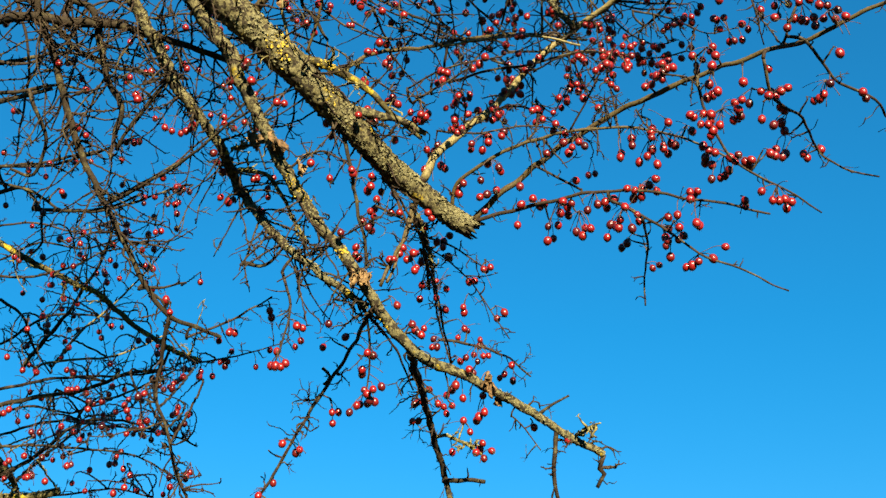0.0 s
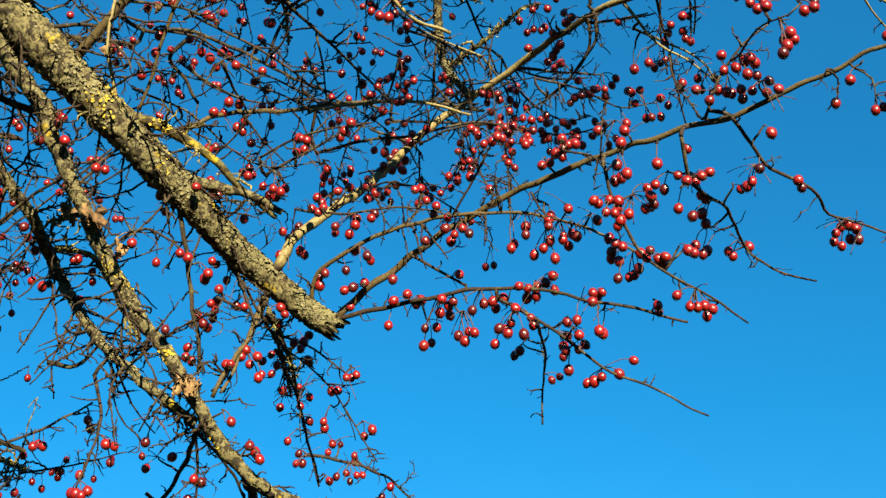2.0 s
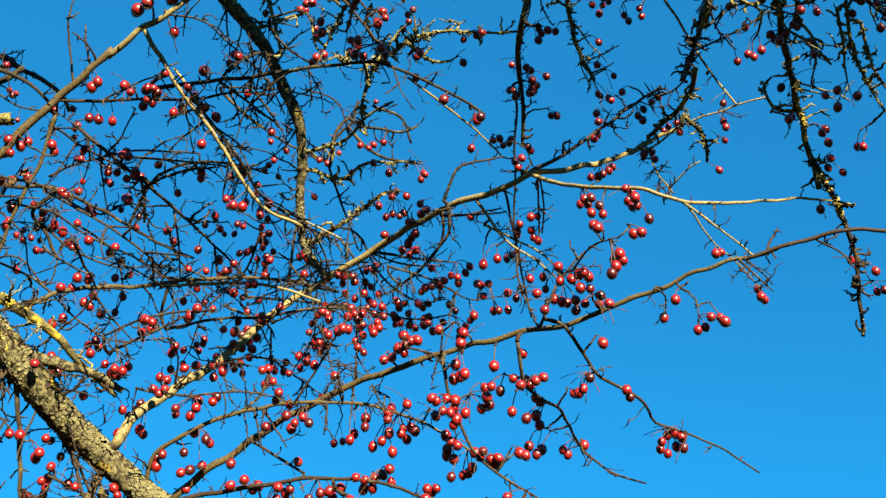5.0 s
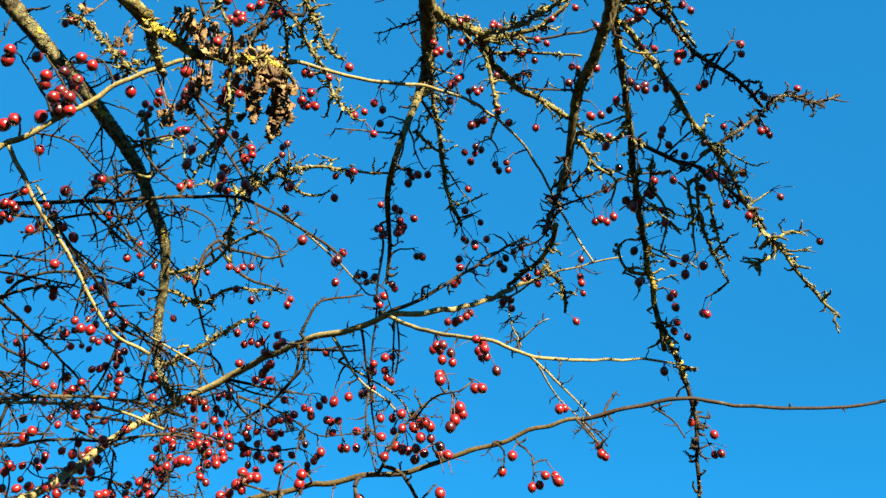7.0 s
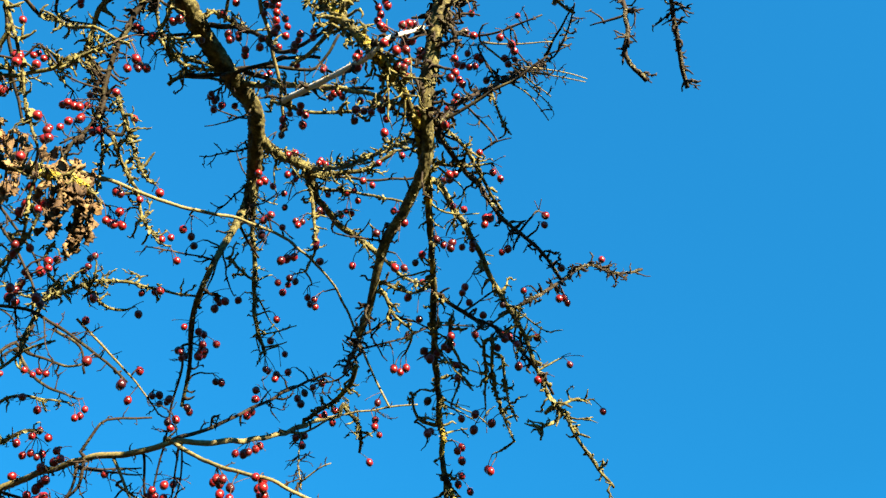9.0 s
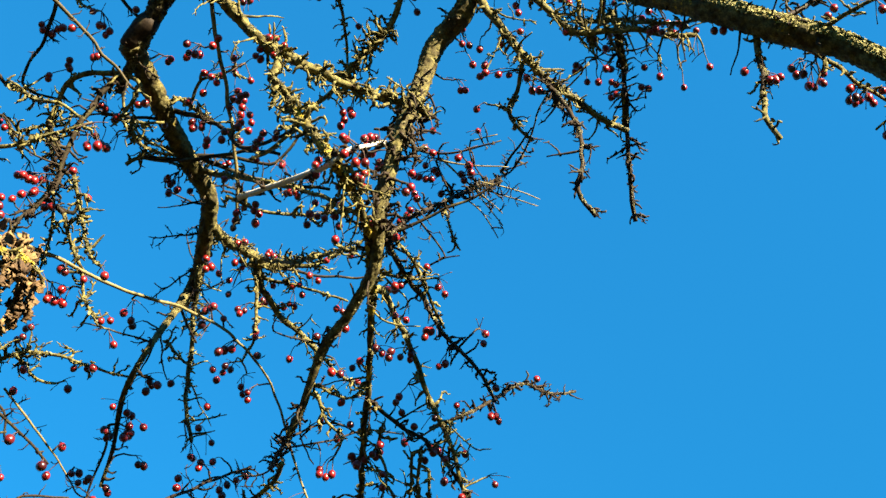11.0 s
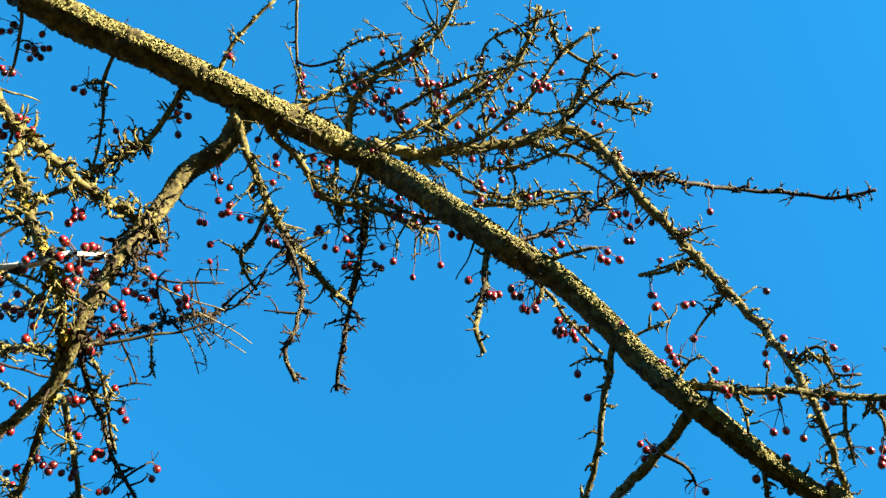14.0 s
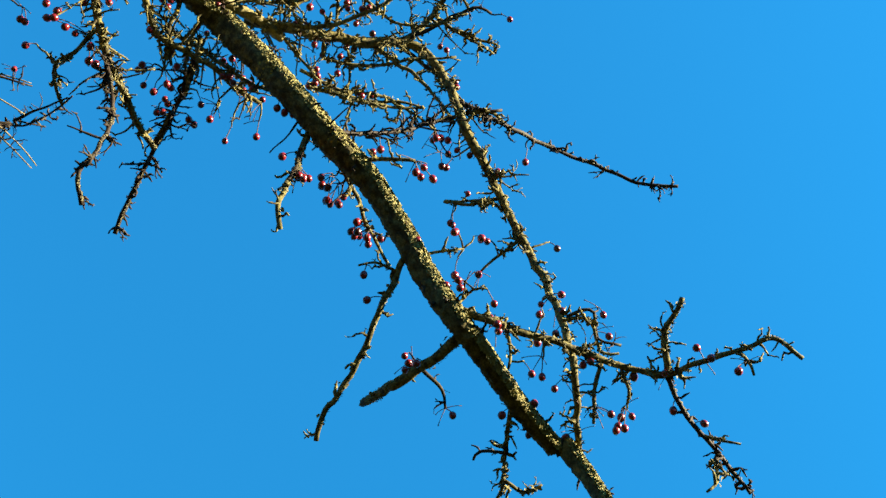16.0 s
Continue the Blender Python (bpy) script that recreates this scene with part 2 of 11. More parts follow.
# one haw, built once and shared: a round fruit with a dark calyx at its lower end
def haw_mesh():
    verts, faces, mats = [(0, 0, 1.0)], [], []
    rings, sides = 7, 10
    for i in range(1, rings):
        a = math.pi * i / rings
        for k in range(sides):
            b = 2 * math.pi * k / sides
            r = math.sin(a) * (1 + 0.03 * math.cos(3 * b))
            verts.append((r * math.cos(b), r * math.sin(b), math.cos(a) * (1.08 if i < 4 else 1.0)))
    low = len(verts)
    verts.append((0, 0, -0.86))
    for k in range(sides):
        faces.append((0, 1 + k, 1 + (k + 1) % sides))
        mats.append(0)
    for i in range(rings - 2):
        for k in range(sides):
            a, b = 1 + i * sides + k, 1 + i * sides + (k + 1) % sides
            faces.append((a, a + sides, b + sides, b))
            mats.append(0)
    base = 1 + (rings - 2) * sides
    for k in range(sides):
        faces.append((base + k, low, base + (k + 1) % sides))
        mats.append(1)
    # the five dried sepals round the calyx
    for k in range(5):
        a = 2 * math.pi * k / 5
        n = len(verts)
        for da, r, z in ((-0.35, 0.30, -0.93), (0.35, 0.30, -0.93), (0.0, 0.46, -1.16)):
            verts.append((r * math.cos(a + da), r * math.sin(a + da), z))
        faces.append((n, n + 1, n + 2))
        mats.append(1)
    return verts, faces, mats


HAW_V, HAW_F, HAW_M = haw_mesh()


def shared_haw():
    me = bpy.data.meshes.new("haw")
    me.from_pydata(HAW_V, [], HAW_F)
    me.materials.append(HAW)
    me.materials.append(CALYX)
    me.polygons.foreach_set("material_index", HAW_M)
    me.polygons.foreach_set("use_smooth", [True] * len(HAW_F))
    return me


HAW_MESH = shared_haw()
MASS = {}       # bough: poses of the haws that are joined into one mesh
SHOOTS = {}     # bough: bmesh of the fruit spurs and stalks on it
SINGLE = []
dice = random.Random(11)


def bezier(a, b, c, d, n):
    out = []
    for i in range(n + 1):
        t = i / n
        u = 1 - t
        out.append(a * u ** 3 + b * (3 * u * u * t) + c * (3 * u * t * t) + d * t ** 3)
    return out


def shoots(name):
    if name not in SHOOTS:
        SHOOTS[name] = bmesh.new()
    return SHOOTS[name]


def haws(name, *places):
    """A cluster of haws on a bough: a spur leaves the bough, and a thin stalk runs from it to each fruit."""
    path, radii, ob = BOUGHS[name]
    fruit = [Vector(p) for p in places]
    middle = sum(fruit, Vector()) / len(fruit)
    lift = middle + Vector((0, 0, 0.012))
    i = min(range(len(path)), key=lambda k: (path[k] - lift).length)
    root, thick = path[i], radii[i]
    bm = shoots(name)
    away = lift - root
    hub = root
    if away.length > 0.016 + thick:
        hub = root + away * (1 - 0.010 / away.length)
        hub.z += 0.004
        sway = Vector((dice.uniform(-1, 1), dice.uniform(-1, 1), dice.uniform(0, 1))) * away.length * 0.22
        line = bezier(root, root + away * 0.35 + sway, root + away * 0.7 + sway * 0.7, hub, max(4, int(away.length / 0.006)))
        line = [q + Vector((dice.uniform(-1, 1), dice.uniform(-1, 1), dice.uniform(-1, 1))) * 0.0009 for q in line]
        r0 = min(0.0018, 0.0009 + away.length * 0.012, max(thick, 0.0009))
        tube(bm, line, [r0 + (0.0008 - r0) * k / (len(line) - 1) for k in range(len(line))], 5)
    if dice.random() < 0.45:
        bare_stalks(bm, hub, dice.randint(1, 4), 0.020)
    for p in fruit:
        r = dice.uniform(0.0054, 0.0066) if name == "Y1" else dice.uniform(0.0036, 0.0045) if p.y < 0.9 and p.z > 2.5 else dice.uniform(0.0041, 0.0052) if name in PICKED else dice.uniform(0.0039, 0.0050)
        lean = (p - hub)
        lean = Vector((lean.x * 0.5, lean.y * 0.5, -abs(lean.z) - 0.006)).normalized()
        top = p - lean * r * 0.95
        way = top - hub
        bow = Vector((dice.uniform(-1, 1), dice.uniform(-1, 1), dice.uniform(0.2, 1))) * way.length * 0.22
        tube(bm, bezier(hub, hub + way * 0.3 + bow, top - lean * 0.3 * way.length, top, 5), [0.00055] * 6, 4, mat=1)
        m = Matrix.Translation(p) @ (-lean).to_track_quat("Z", "Y").to_matrix().to_4x4() @ Matrix.Rotation(dice.uniform(0, 6.28), 4, "Z") @ Matrix.Diagonal((r, r, r * dice.uniform(1.0, 1.15), 1))
        if name in PICKED and len(SINGLE) < 330:
            SINGLE.append(p)
            one = new("haw", HAW_MESH)
            one.parent = ob
            one.matrix_basis = m
        else:
            MASS.setdefault(name, []).append(m)


def bare_stalks(bm, hub, count, reach):
    """Stalks that have lost their fruit: thin, bowed, spread like the ribs of a fan."""
    for _ in range(count):
        way = Vector((dice.uniform(-1, 1), dice.uniform(-1, 1), dice.uniform(-1.2, 0.7))).normalized() * reach * dice.uniform(0.5, 1.3)
        sag = Vector((0, 0, -0.25 * way.length))
        tube(bm, bezier(hub, hub + way * 0.35, hub + way * 0.7 + sag * 0.3, hub + way + sag, 5), [0.0006, 0.0005, 0.00045, 0.0004, 0.0004, 0.0006], 4, mat=1)


def crooked(bm, root, way, length, r, depth, mat=0, kinks=0.5):
    """A knobbly short shoot that turns at every joint, with side shoots and a tuft of bud scars at its end."""
    n = max(3, int(length / 0.004))
    q, d, path = root.copy(), way.normalized(), [root - way.normalized() * 0.002]
    forks = []
    for k in range(n):
        d = (d + Vector((dice.uniform(-1, 1), dice.uniform(-1, 1), dice.uniform(-1, 1))) * kinks).normalized()
        q = q + d * (length / n)
        path.append(q.copy())
        if depth and dice.random() < 0.30:
            forks.append((q.copy(), (d + Vector((dice.uniform(-1, 1), dice.uniform(-1, 1), dice.uniform(-1, 1))) * 0.9).normalized()))
    radii = [r * (1 - 0.5 * k / n) * dice.uniform(0.65, 1.4) for k in range(n + 1)]
    path.append(q + d * r * 0.8)
    radii.append(r * (0.34 if r > 0.0012 else 0.16))
    tube(bm, path, radii, 5 if r > 0.0012 else 4, 0.5 if r > 0.0012 else 0.0, 420.0, mat=mat)
    for p, w in forks:
        crooked(bm, p, w, length * dice.uniform(0.25, 0.6), r * 0.7, depth - 1, mat, kinks)


def spur_shoots(name, per_metre, length, r, depth=1, kinks=0.5, droop=0.0, start=0.0, end=1.0):
    """Short crooked shoots scattered along a bough."""
    path, radii, ob = BOUGHS[name]
    lo, hi = int(len(path) * start), int(len(path) * end)
    total = sum((path[i + 1] - path[i]).length for i in range(lo, hi - 1))
    bm = shoots(name)
    count = int(per_metre * total + dice.random())
    for _ in range(count):
        i = dice.randrange(lo, max(lo + 1, hi - 1))
        ahead = (path[min(i + 1, len(path) - 1)] - path[max(i - 1, 0)]).normalized()
        side = ahead.orthogonal().normalized()
        side.rotate(Matrix.Rotation(dice.uniform(0, 6.283), 3, ahead))
        way = side + ahead * dice.uniform(-0.1, 0.7) + Vector((0, 0, -droop))
        ln = length * dice.uniform(0.4, 1.5)
        crooked(bm, path[i] + side * radii[i] * 0.7, way, ln, r * dice.uniform(0.7, 1.25), depth, 0, kinks)


LIT_SIDE = Vector((0.30, -0.80, 0.50)).normalized()     # lichen is kept sunward, so its pale colour paints the limbs' lit side


def lichen(name, start, end, count, mat, size, label, lit_side=0.0, stand=0.0):
    """Leafy lichen: many small crinkled lobes that stand off the bark; lit_side: how far it keeps to the sunward side,
    which its colour lightens as sunlight would; stand: how far its frills reach out."""
    path, radii, ob = BOUGHS[name]
    bm = bmesh.new()
    for _ in range(count):
        i = min(len(path) - 2, max(1, int(len(path) * dice.uniform(start, end))))
        ahead = (path[i + 1] - path[i - 1]).normalized()
        out = ahead.orthogonal().normalized()
        out.rotate(Matrix.Rotation(dice.uniform(0, 6.283), 3, ahead))
        if lit_side and out.dot(LIT_SIDE) < 0.1 and dice.random() < lit_side:
            out = out.reflect(LIT_SIDE)
        spot = path[i] + out * radii[i]
        if noise.noise(spot * 42) + 0.6 * noise.noise(spot * 130) < (-0.55 if mat is MOSS_LICHEN else 0.02 if lit_side else -0.4):
            continue
        s = size * dice.uniform(0.5, 1.4)
        foot = path[i] + ahead * dice.uniform(-0.004, 0.004) + out * (radii[i] * dice.uniform(0.98, 1.07) + 0.0003 + s * stand * 0.5)
        tilt = (out + Vector((dice.uniform(-1, 1), dice.uniform(-1, 1), dice.uniform(-1, 1))) * (0.40 + stand)).normalized()
        u = tilt.orthogonal().normalized()
        w = tilt.cross(u)
        mid = bm.verts.new(foot + tilt * s * 0.15)
        rim = []
        for k in range(7):
            a = 2 * math.pi * k / 7
            rr = s * dice.uniform(0.55, 1.1)
            rim.append(bm.verts.new(foot + (u * math.cos(a) + w * math.sin(a)) * rr + tilt * s * dice.uniform(-0.1, 0.6)))
        for k in range(7):
            bm.faces.new((mid, rim[k], rim[(k + 1) % 7]))
    tagged(part("lichen", bm, mat, ob, label), kind="stuff")


def dry_leaf(name, place, size, turn):
    """A withered lobed leaf, curled along its midrib, hanging from a bough by its stalk."""
    path, radii, ob = BOUGHS[name]
    bm = bmesh.new()
    rng = random.Random(turn)
    nu, nv = 8, 6
    curl, twist = rng.uniform(1.2, 2.6), rng.uniform(-1.2, 1.2)
    grid = []
    for i in range(nu + 1):
        f = i / nu
        half = size * 0.42 * math.sin(math.pi * min(1.0, f * 0.92 + 0.06)) ** 0.7 * (1 + 0.28 * math.sin(f * 15))
        row = []
        for j in range(nv + 1):
            s = 2 * j / nv - 1
            a = s * curl
            x, y = half * math.sin(a) / max(curl * 0.6, 0.5), half * (1 - math.cos(a)) * 0.55
            c, n = math.cos(twist * f), math.sin(twist * f)
            wob = size * 0.10 * rng.uniform(-1, 1)
            row.append(bm.verts.new((x * c - y * n + wob, x * n + y * c + wob, -size * f + size * 0.10 * math.sin(f * 9 + s))))
        grid.append(row)
    for i in range(nu):
        for j in range(nv):
            bm.faces.new((grid[i][j], grid[i + 1][j], grid[i + 1][j + 1], grid[i][j + 1]))
    m = Matrix.Translation(place) @ Euler((rng.uniform(-0.6, 0.6), rng.uniform(-0.6, 0.6), turn)).to_matrix().to_4x4()
    bm.transform(m)
    p = Vector(place)
    i = min(range(len(path)), key=lambda k: (path[k] - p).length)
    tube(bm, bezier(path[i], path[i] + Vector((0, 0, 0.004)), p + Vector((0, 0, 0.004)), p, 4), [0.0006] * 5, 4)
    ob = part("leaf", bm, DRY_LEAF, ob, "withered curled brown leaf")
    mod = ob.modifiers.new("thickness", "SOLIDIFY")
    mod.thickness = 0.0006
    return ob


def course_length(path):
    return sum((b - a).length for a, b in zip(path, path[1:]))


def side_twigs(name, per_metre, length, r, start=0.0, end=1.0, hang=0.4):
    """Longer thin twigs that wander off a bough, with a few shoots of their own."""
    path, radii, ob = BOUGHS[name]
    lo, hi = int(len(path) * start), int(len(path) * end)
    total = sum((path[i + 1] - path[i]).length for i in range(lo, hi - 1))
    bm = shoots(name)
    for _ in range(int(per_metre * total + dice.random())):
        i = dice.randrange(lo, max(lo + 1, hi - 1))
        ahead = (path[min(i + 1, len(path) - 1)] - path[max(i - 1, 0)]).normalized()
        side = ahead.orthogonal().normalized()
        side.rotate(Matrix.Rotation(dice.uniform(0, 6.283), 3, ahead))
        d = (side + ahead * dice.uniform(-0.2, 0.9) + Vector((0, 0, -hang * dice.random()))).normalized()
        ln = length * dice.uniform(0.5, 1.4)
        n = max(5, int(ln / 0.007))
        q, line = path[i].copy(), [path[i].copy()]
        for k in range(n):
            d = (d + Vector((dice.uniform(-1, 1), dice.uniform(-1, 1), dice.uniform(-1, 1))) * 0.22).normalized()
            q = q + d * (ln / n)
            line.append(q.copy())
            if dice.random() < 0.34:
                w = (d * 0.4 + Vector((dice.uniform(-1, 1), dice.uniform(-1, 1), dice.uniform(-1, 1)))).normalized()
                crooked(bm, q, w, dice.uniform(0.006, 0.02), r * 0.75, 1, 0, 0.5)
        tube(bm, line, [r * (1 - 0.5 * k / n) * dice.uniform(0.85, 1.2) for k in range(n + 1)], 5)


# ---- ground and tree ----
def ground():
    bm = bmesh.new()
    bmesh.ops.create_grid(bm, x_segments=60, y_segments=60, size=1)
    for v in bm.verts:
        d = max(abs(v.co.x), abs(v.co.y))
        k = 4 * d + 2400 * d ** 6
        v.co = Vector((v.co.x * k, v.co.y * k, 0.0)) if d else Vector((0, 0, 0))
        v.co.z = 0.05 * noise.noise(v.co * 0.6)
    ob = part("ground", bm, GRASS, None)
    return tagged(ob, "short grass under the tree, coloured dark as if in shade", "ground", kind="structure")


ground()
tree = tagged(new("hawthorn_tree"), "leafless hawthorn tree with lichen-crusted limbs and dark red haws", "tree")

# boughs whose haws are single parts: those that hang nearest to the path
PICKED = ("L2", "L2end", "T1", "T2", "T3", "T4", "T5", "T6", "T7", "T8", "L3", "L3b", "L3c")


# ---- limbs, largest first: name, kind, bark, radius at base and tip, course ----
limb("L1", "limb", OLD_BARK, 0.0203, 0.0112, (-0.293, 1.035, 2.454), (-0.249, 1.053, 2.410), (-0.206, 1.068, 2.371), (-0.164, 1.085, 2.335), (-0.128, 1.107, 2.304), (-0.093, 1.138, 2.278), (-0.057, 1.172, 2.253), (-0.026, 1.194, 2.235), (0.007, 1.211, 2.214), (0.035, 1.219, 2.199), ragged=0.011)
limb("M", "limb", LIMB_BARK, 0.0188, 0.0095, (0.246, 0.616, 3.023), (0.317, 0.579, 3.005), (0.373, 0.546, 2.995), (0.433, 0.516, 2.986), (0.496, 0.487, 2.981), (0.563, 0.461, 2.986), (0.637, 0.437, 2.994), (0.672, 0.379, 2.896), (0.719, 0.337, 2.833), (0.776, 0.305, 2.802), (0.822, 0.283, 2.756), (0.851, 0.266, 2.709), (0.872, 0.241, 2.653), (0.918, 0.226, 2.637), (0.984, 0.212, 2.631), (1.042, 0.193, 2.621))
limb("N", "limb", BROWN_BARK, 0.0188, 0.0044, (0.199, 0.566, 2.971), (0.208, 0.636, 2.930), (0.205, 0.692, 2.902), (0.207, 0.736, 2.877), (0.208, 0.780, 2.853))
limb("R3", "limb", LIMB_BARK, 0.0120, 0.0020, (0.198, 0.735, 2.880), (0.241, 0.777, 2.883), (0.280, 0.818, 2.889), (0.319, 0.857, 2.897), (0.360, 0.896, 2.902), (0.385, 0.962, 2.891), (0.398, 1.015, 2.878), (0.383, 1.013, 2.817), (0.365, 1.011, 2.740), (0.366, 1.067, 2.716), (0.385, 1.128, 2.692), (0.393, 1.172, 2.667), waist=(0.56, 0.0078, 0.0046))
limb("R1", "limb", LIMB_BARK, 0.0116, 0.0033, (0.485, 0.503, 2.976), (0.491, 0.535, 2.941), (0.482, 0.579, 2.917), (0.479, 0.603, 2.860), (0.467, 0.611, 2.789), (0.470, 0.640, 2.742), (0.478, 0.667, 2.701), (0.495, 0.701, 2.675), (0.496, 0.750, 2.650), (0.491, 0.793, 2.631), (0.502, 0.854, 2.598), (0.503, 0.879, 2.585))
limb("L4", "limb", OLD_BARK, 0.0101, 0.0039, (-0.149, 1.042, 2.928), (-0.094, 1.061, 2.886), (-0.054, 1.076, 2.855), (-0.006, 1.092, 2.817), (0.034, 1.108, 2.782), (0.075, 1.126, 2.741), (0.104, 1.150, 2.698), (0.125, 1.169, 2.665), (0.133, 1.196, 2.629), (0.134, 1.222, 2.599), (0.140, 1.242, 2.560), (0.148, 1.238, 2.530), (0.170, 1.232, 2.494))
limb("Mb", "limb", LIMB_BARK, 0.0100, 0.0073, (0.506, 0.480, 2.984), (0.539, 0.476, 3.010), (0.573, 0.470, 3.033), (0.608, 0.459, 3.031), (0.634, 0.448, 3.018))
limb("K31", "limb", GOLD_BARK, 0.0092, 0.0055, (-0.754, 1.892, 2.042), (-0.677, 1.880, 2.043), (-0.624, 1.869, 2.050))
limb("Mend", "branch", LIMB_BARK, 0.0089, 0.0076, (1.043, 0.182, 2.623), (1.054, 0.161, 2.572), (1.055, 0.145, 2.525))
limb("L5", "branch", OLD_BARK, 0.0080, 0.0040, (-0.304, 1.041, 2.442), (-0.278, 1.055, 2.405), (-0.253, 1.068, 2.369), (-0.234, 1.076, 2.345), (-0.221, 1.087, 2.315), (-0.199, 1.103, 2.273), (-0.177, 1.120, 2.232), (-0.155, 1.133, 2.197), (-0.139, 1.142, 2.173), (-0.114, 1.154, 2.145), (-0.089, 1.159, 2.109), (-0.065, 1.180, 2.074), (-0.034, 1.198, 2.042), (0.009, 1.211, 2.023), (0.052, 1.221, 2.004), (0.102, 1.232, 1.978), (0.139, 1.243, 1.955), (0.176, 1.250, 1.939))
limb("T12", "branch", GREEN_BARK, 0.0078, 0.0057, (-0.246, 1.021, 2.445), (-0.201, 1.005, 2.463), (-0.170, 0.996, 2.472), (-0.140, 0.990, 2.476), ragged=0.004)
limb("L5b", "branch", OLD_BARK, 0.0072, 0.0037, (-0.373, 1.078, 2.464), (-0.348, 1.102, 2.418), (-0.325, 1.120, 2.383), (-0.309, 1.137, 2.348), (-0.284, 1.152, 2.318), (-0.261, 1.183, 2.291), (-0.245, 1.224, 2.261), (-0.213, 1.209, 2.211), (-0.181, 1.185, 2.167), (-0.140, 1.171, 2.125), (-0.114, 1.171, 2.105), (-0.083, 1.180, 2.085))
limb("M7c", "branch", CREAM_BARK, 0.0067, 0.0054, (0.613, 0.428, 3.001), (0.643, 0.410, 3.010), (0.685, 0.387, 3.014), ragged=0.002)
limb("M2", "branch", GREEN_BARK, 0.0067, 0.0034, (0.653, 0.418, 3.020), (0.692, 0.372, 3.037), (0.748, 0.310, 3.073), (0.774, 0.275, 3.100), (0.796, 0.248, 3.089), (0.815, 0.221, 3.004), (0.832, 0.214, 2.955), (0.874, 0.200, 2.911), (0.920, 0.185, 2.852), (0.955, 0.167, 2.794), (0.964, 0.152, 2.708), (0.988, 0.153, 2.654), (1.058, 0.173, 2.623))
limb("K32", "branch", GOLD_BARK, 0.0065, 0.0038, (-0.745, 1.859, 2.113), (-0.723, 1.886, 2.092), (-0.711, 1.919, 2.062))
limb("R3b", "branch", GREEN_BARK, 0.0065, 0.0033, (0.380, 0.929, 2.896), (0.419, 0.962, 2.920), (0.463, 0.992, 2.954), (0.486, 1.016, 2.934), (0.524, 1.028, 2.909), (0.556, 1.026, 2.894), (0.590, 1.028, 2.874))
limb("L1t", "branch", OLD_BARK, 0.0063, 0.0032, (-0.120, 1.104, 2.309), (-0.098, 1.117, 2.299), (-0.077, 1.124, 2.298), (-0.052, 1.133, 2.298), (-0.018, 1.151, 2.289))
limb("L1s", "branch", GOLD_BARK, 0.0062, 0.0024, (-0.187, 1.075, 2.355), (-0.159, 1.079, 2.346), (-0.128, 1.086, 2.337), (-0.092, 1.100, 2.323), (-0.062, 1.124, 2.305), (-0.042, 1.140, 2.294), (-0.025, 1.154, 2.283))
limb("L6d", "branch", DARK_BARK, 0.0059, 0.0033, (-0.520, 1.108, 2.419), (-0.474, 1.107, 2.423), (-0.429, 1.111, 2.417), (-0.383, 1.113, 2.414), (-0.343, 1.116, 2.404), (-0.296, 1.118, 2.389), (-0.243, 1.123, 2.369))
limb("G1", "branch", GOLD_BARK, 0.0059, 0.0036, (0.079, 0.777, 2.587), (0.084, 0.820, 2.609), (0.090, 0.854, 2.626), (0.097, 0.888, 2.642))
limb("M4", "branch", GREEN_BARK, 0.0056, 0.0044, (0.886, 0.242, 2.646), (0.899, 0.279, 2.637), (0.911, 0.319, 2.631), (0.949, 0.371, 2.658), ragged=0.003)
limb("R7", "branch", GREEN_BARK, 0.0054, 0.0031, (0.456, 0.504, 2.985), (0.497, 0.513, 2.938), (0.536, 0.516, 2.902), (0.566, 0.520, 2.871), (0.605, 0.517, 2.853), (0.655, 0.516, 2.838), (0.686, 0.512, 2.833))
limb("F286", "branch", DARK_BARK, 0.0051, 0.0039, (-0.404, 1.425, 2.844), (-0.365, 1.417, 2.851), (-0.335, 1.401, 2.870), (-0.313, 1.388, 2.887), (-0.275, 1.378, 2.896))
limb("M2b", "branch", GREEN_BARK, 0.0050, 0.0022, (0.770, 0.281, 3.096), (0.777, 0.259, 3.110), (0.776, 0.239, 3.141), (0.764, 0.208, 3.167), (0.759, 0.182, 3.179))
limb("L6", "branch", DARK_BARK, 0.0049, 0.0024, (-0.475, 1.093, 2.460), (-0.469, 1.107, 2.430), (-0.453, 1.129, 2.383), (-0.436, 1.156, 2.322), (-0.419, 1.177, 2.274), (-0.397, 1.197, 2.232), (-0.372, 1.223, 2.186), (-0.346, 1.245, 2.138), (-0.321, 1.266, 2.111), (-0.287, 1.297, 2.105), (-0.269, 1.312, 2.100))
limb("Y5", "branch", GOLD_BARK, 0.0049, 0.0036, (0.020, 0.769, 2.619), (0.047, 0.772, 2.605), (0.076, 0.780, 2.585), (0.102, 0.782, 2.573), (0.126, 0.783, 2.562), (0.152, 0.782, 2.563), (0.187, 0.791, 2.577), (0.208, 0.809, 2.586))
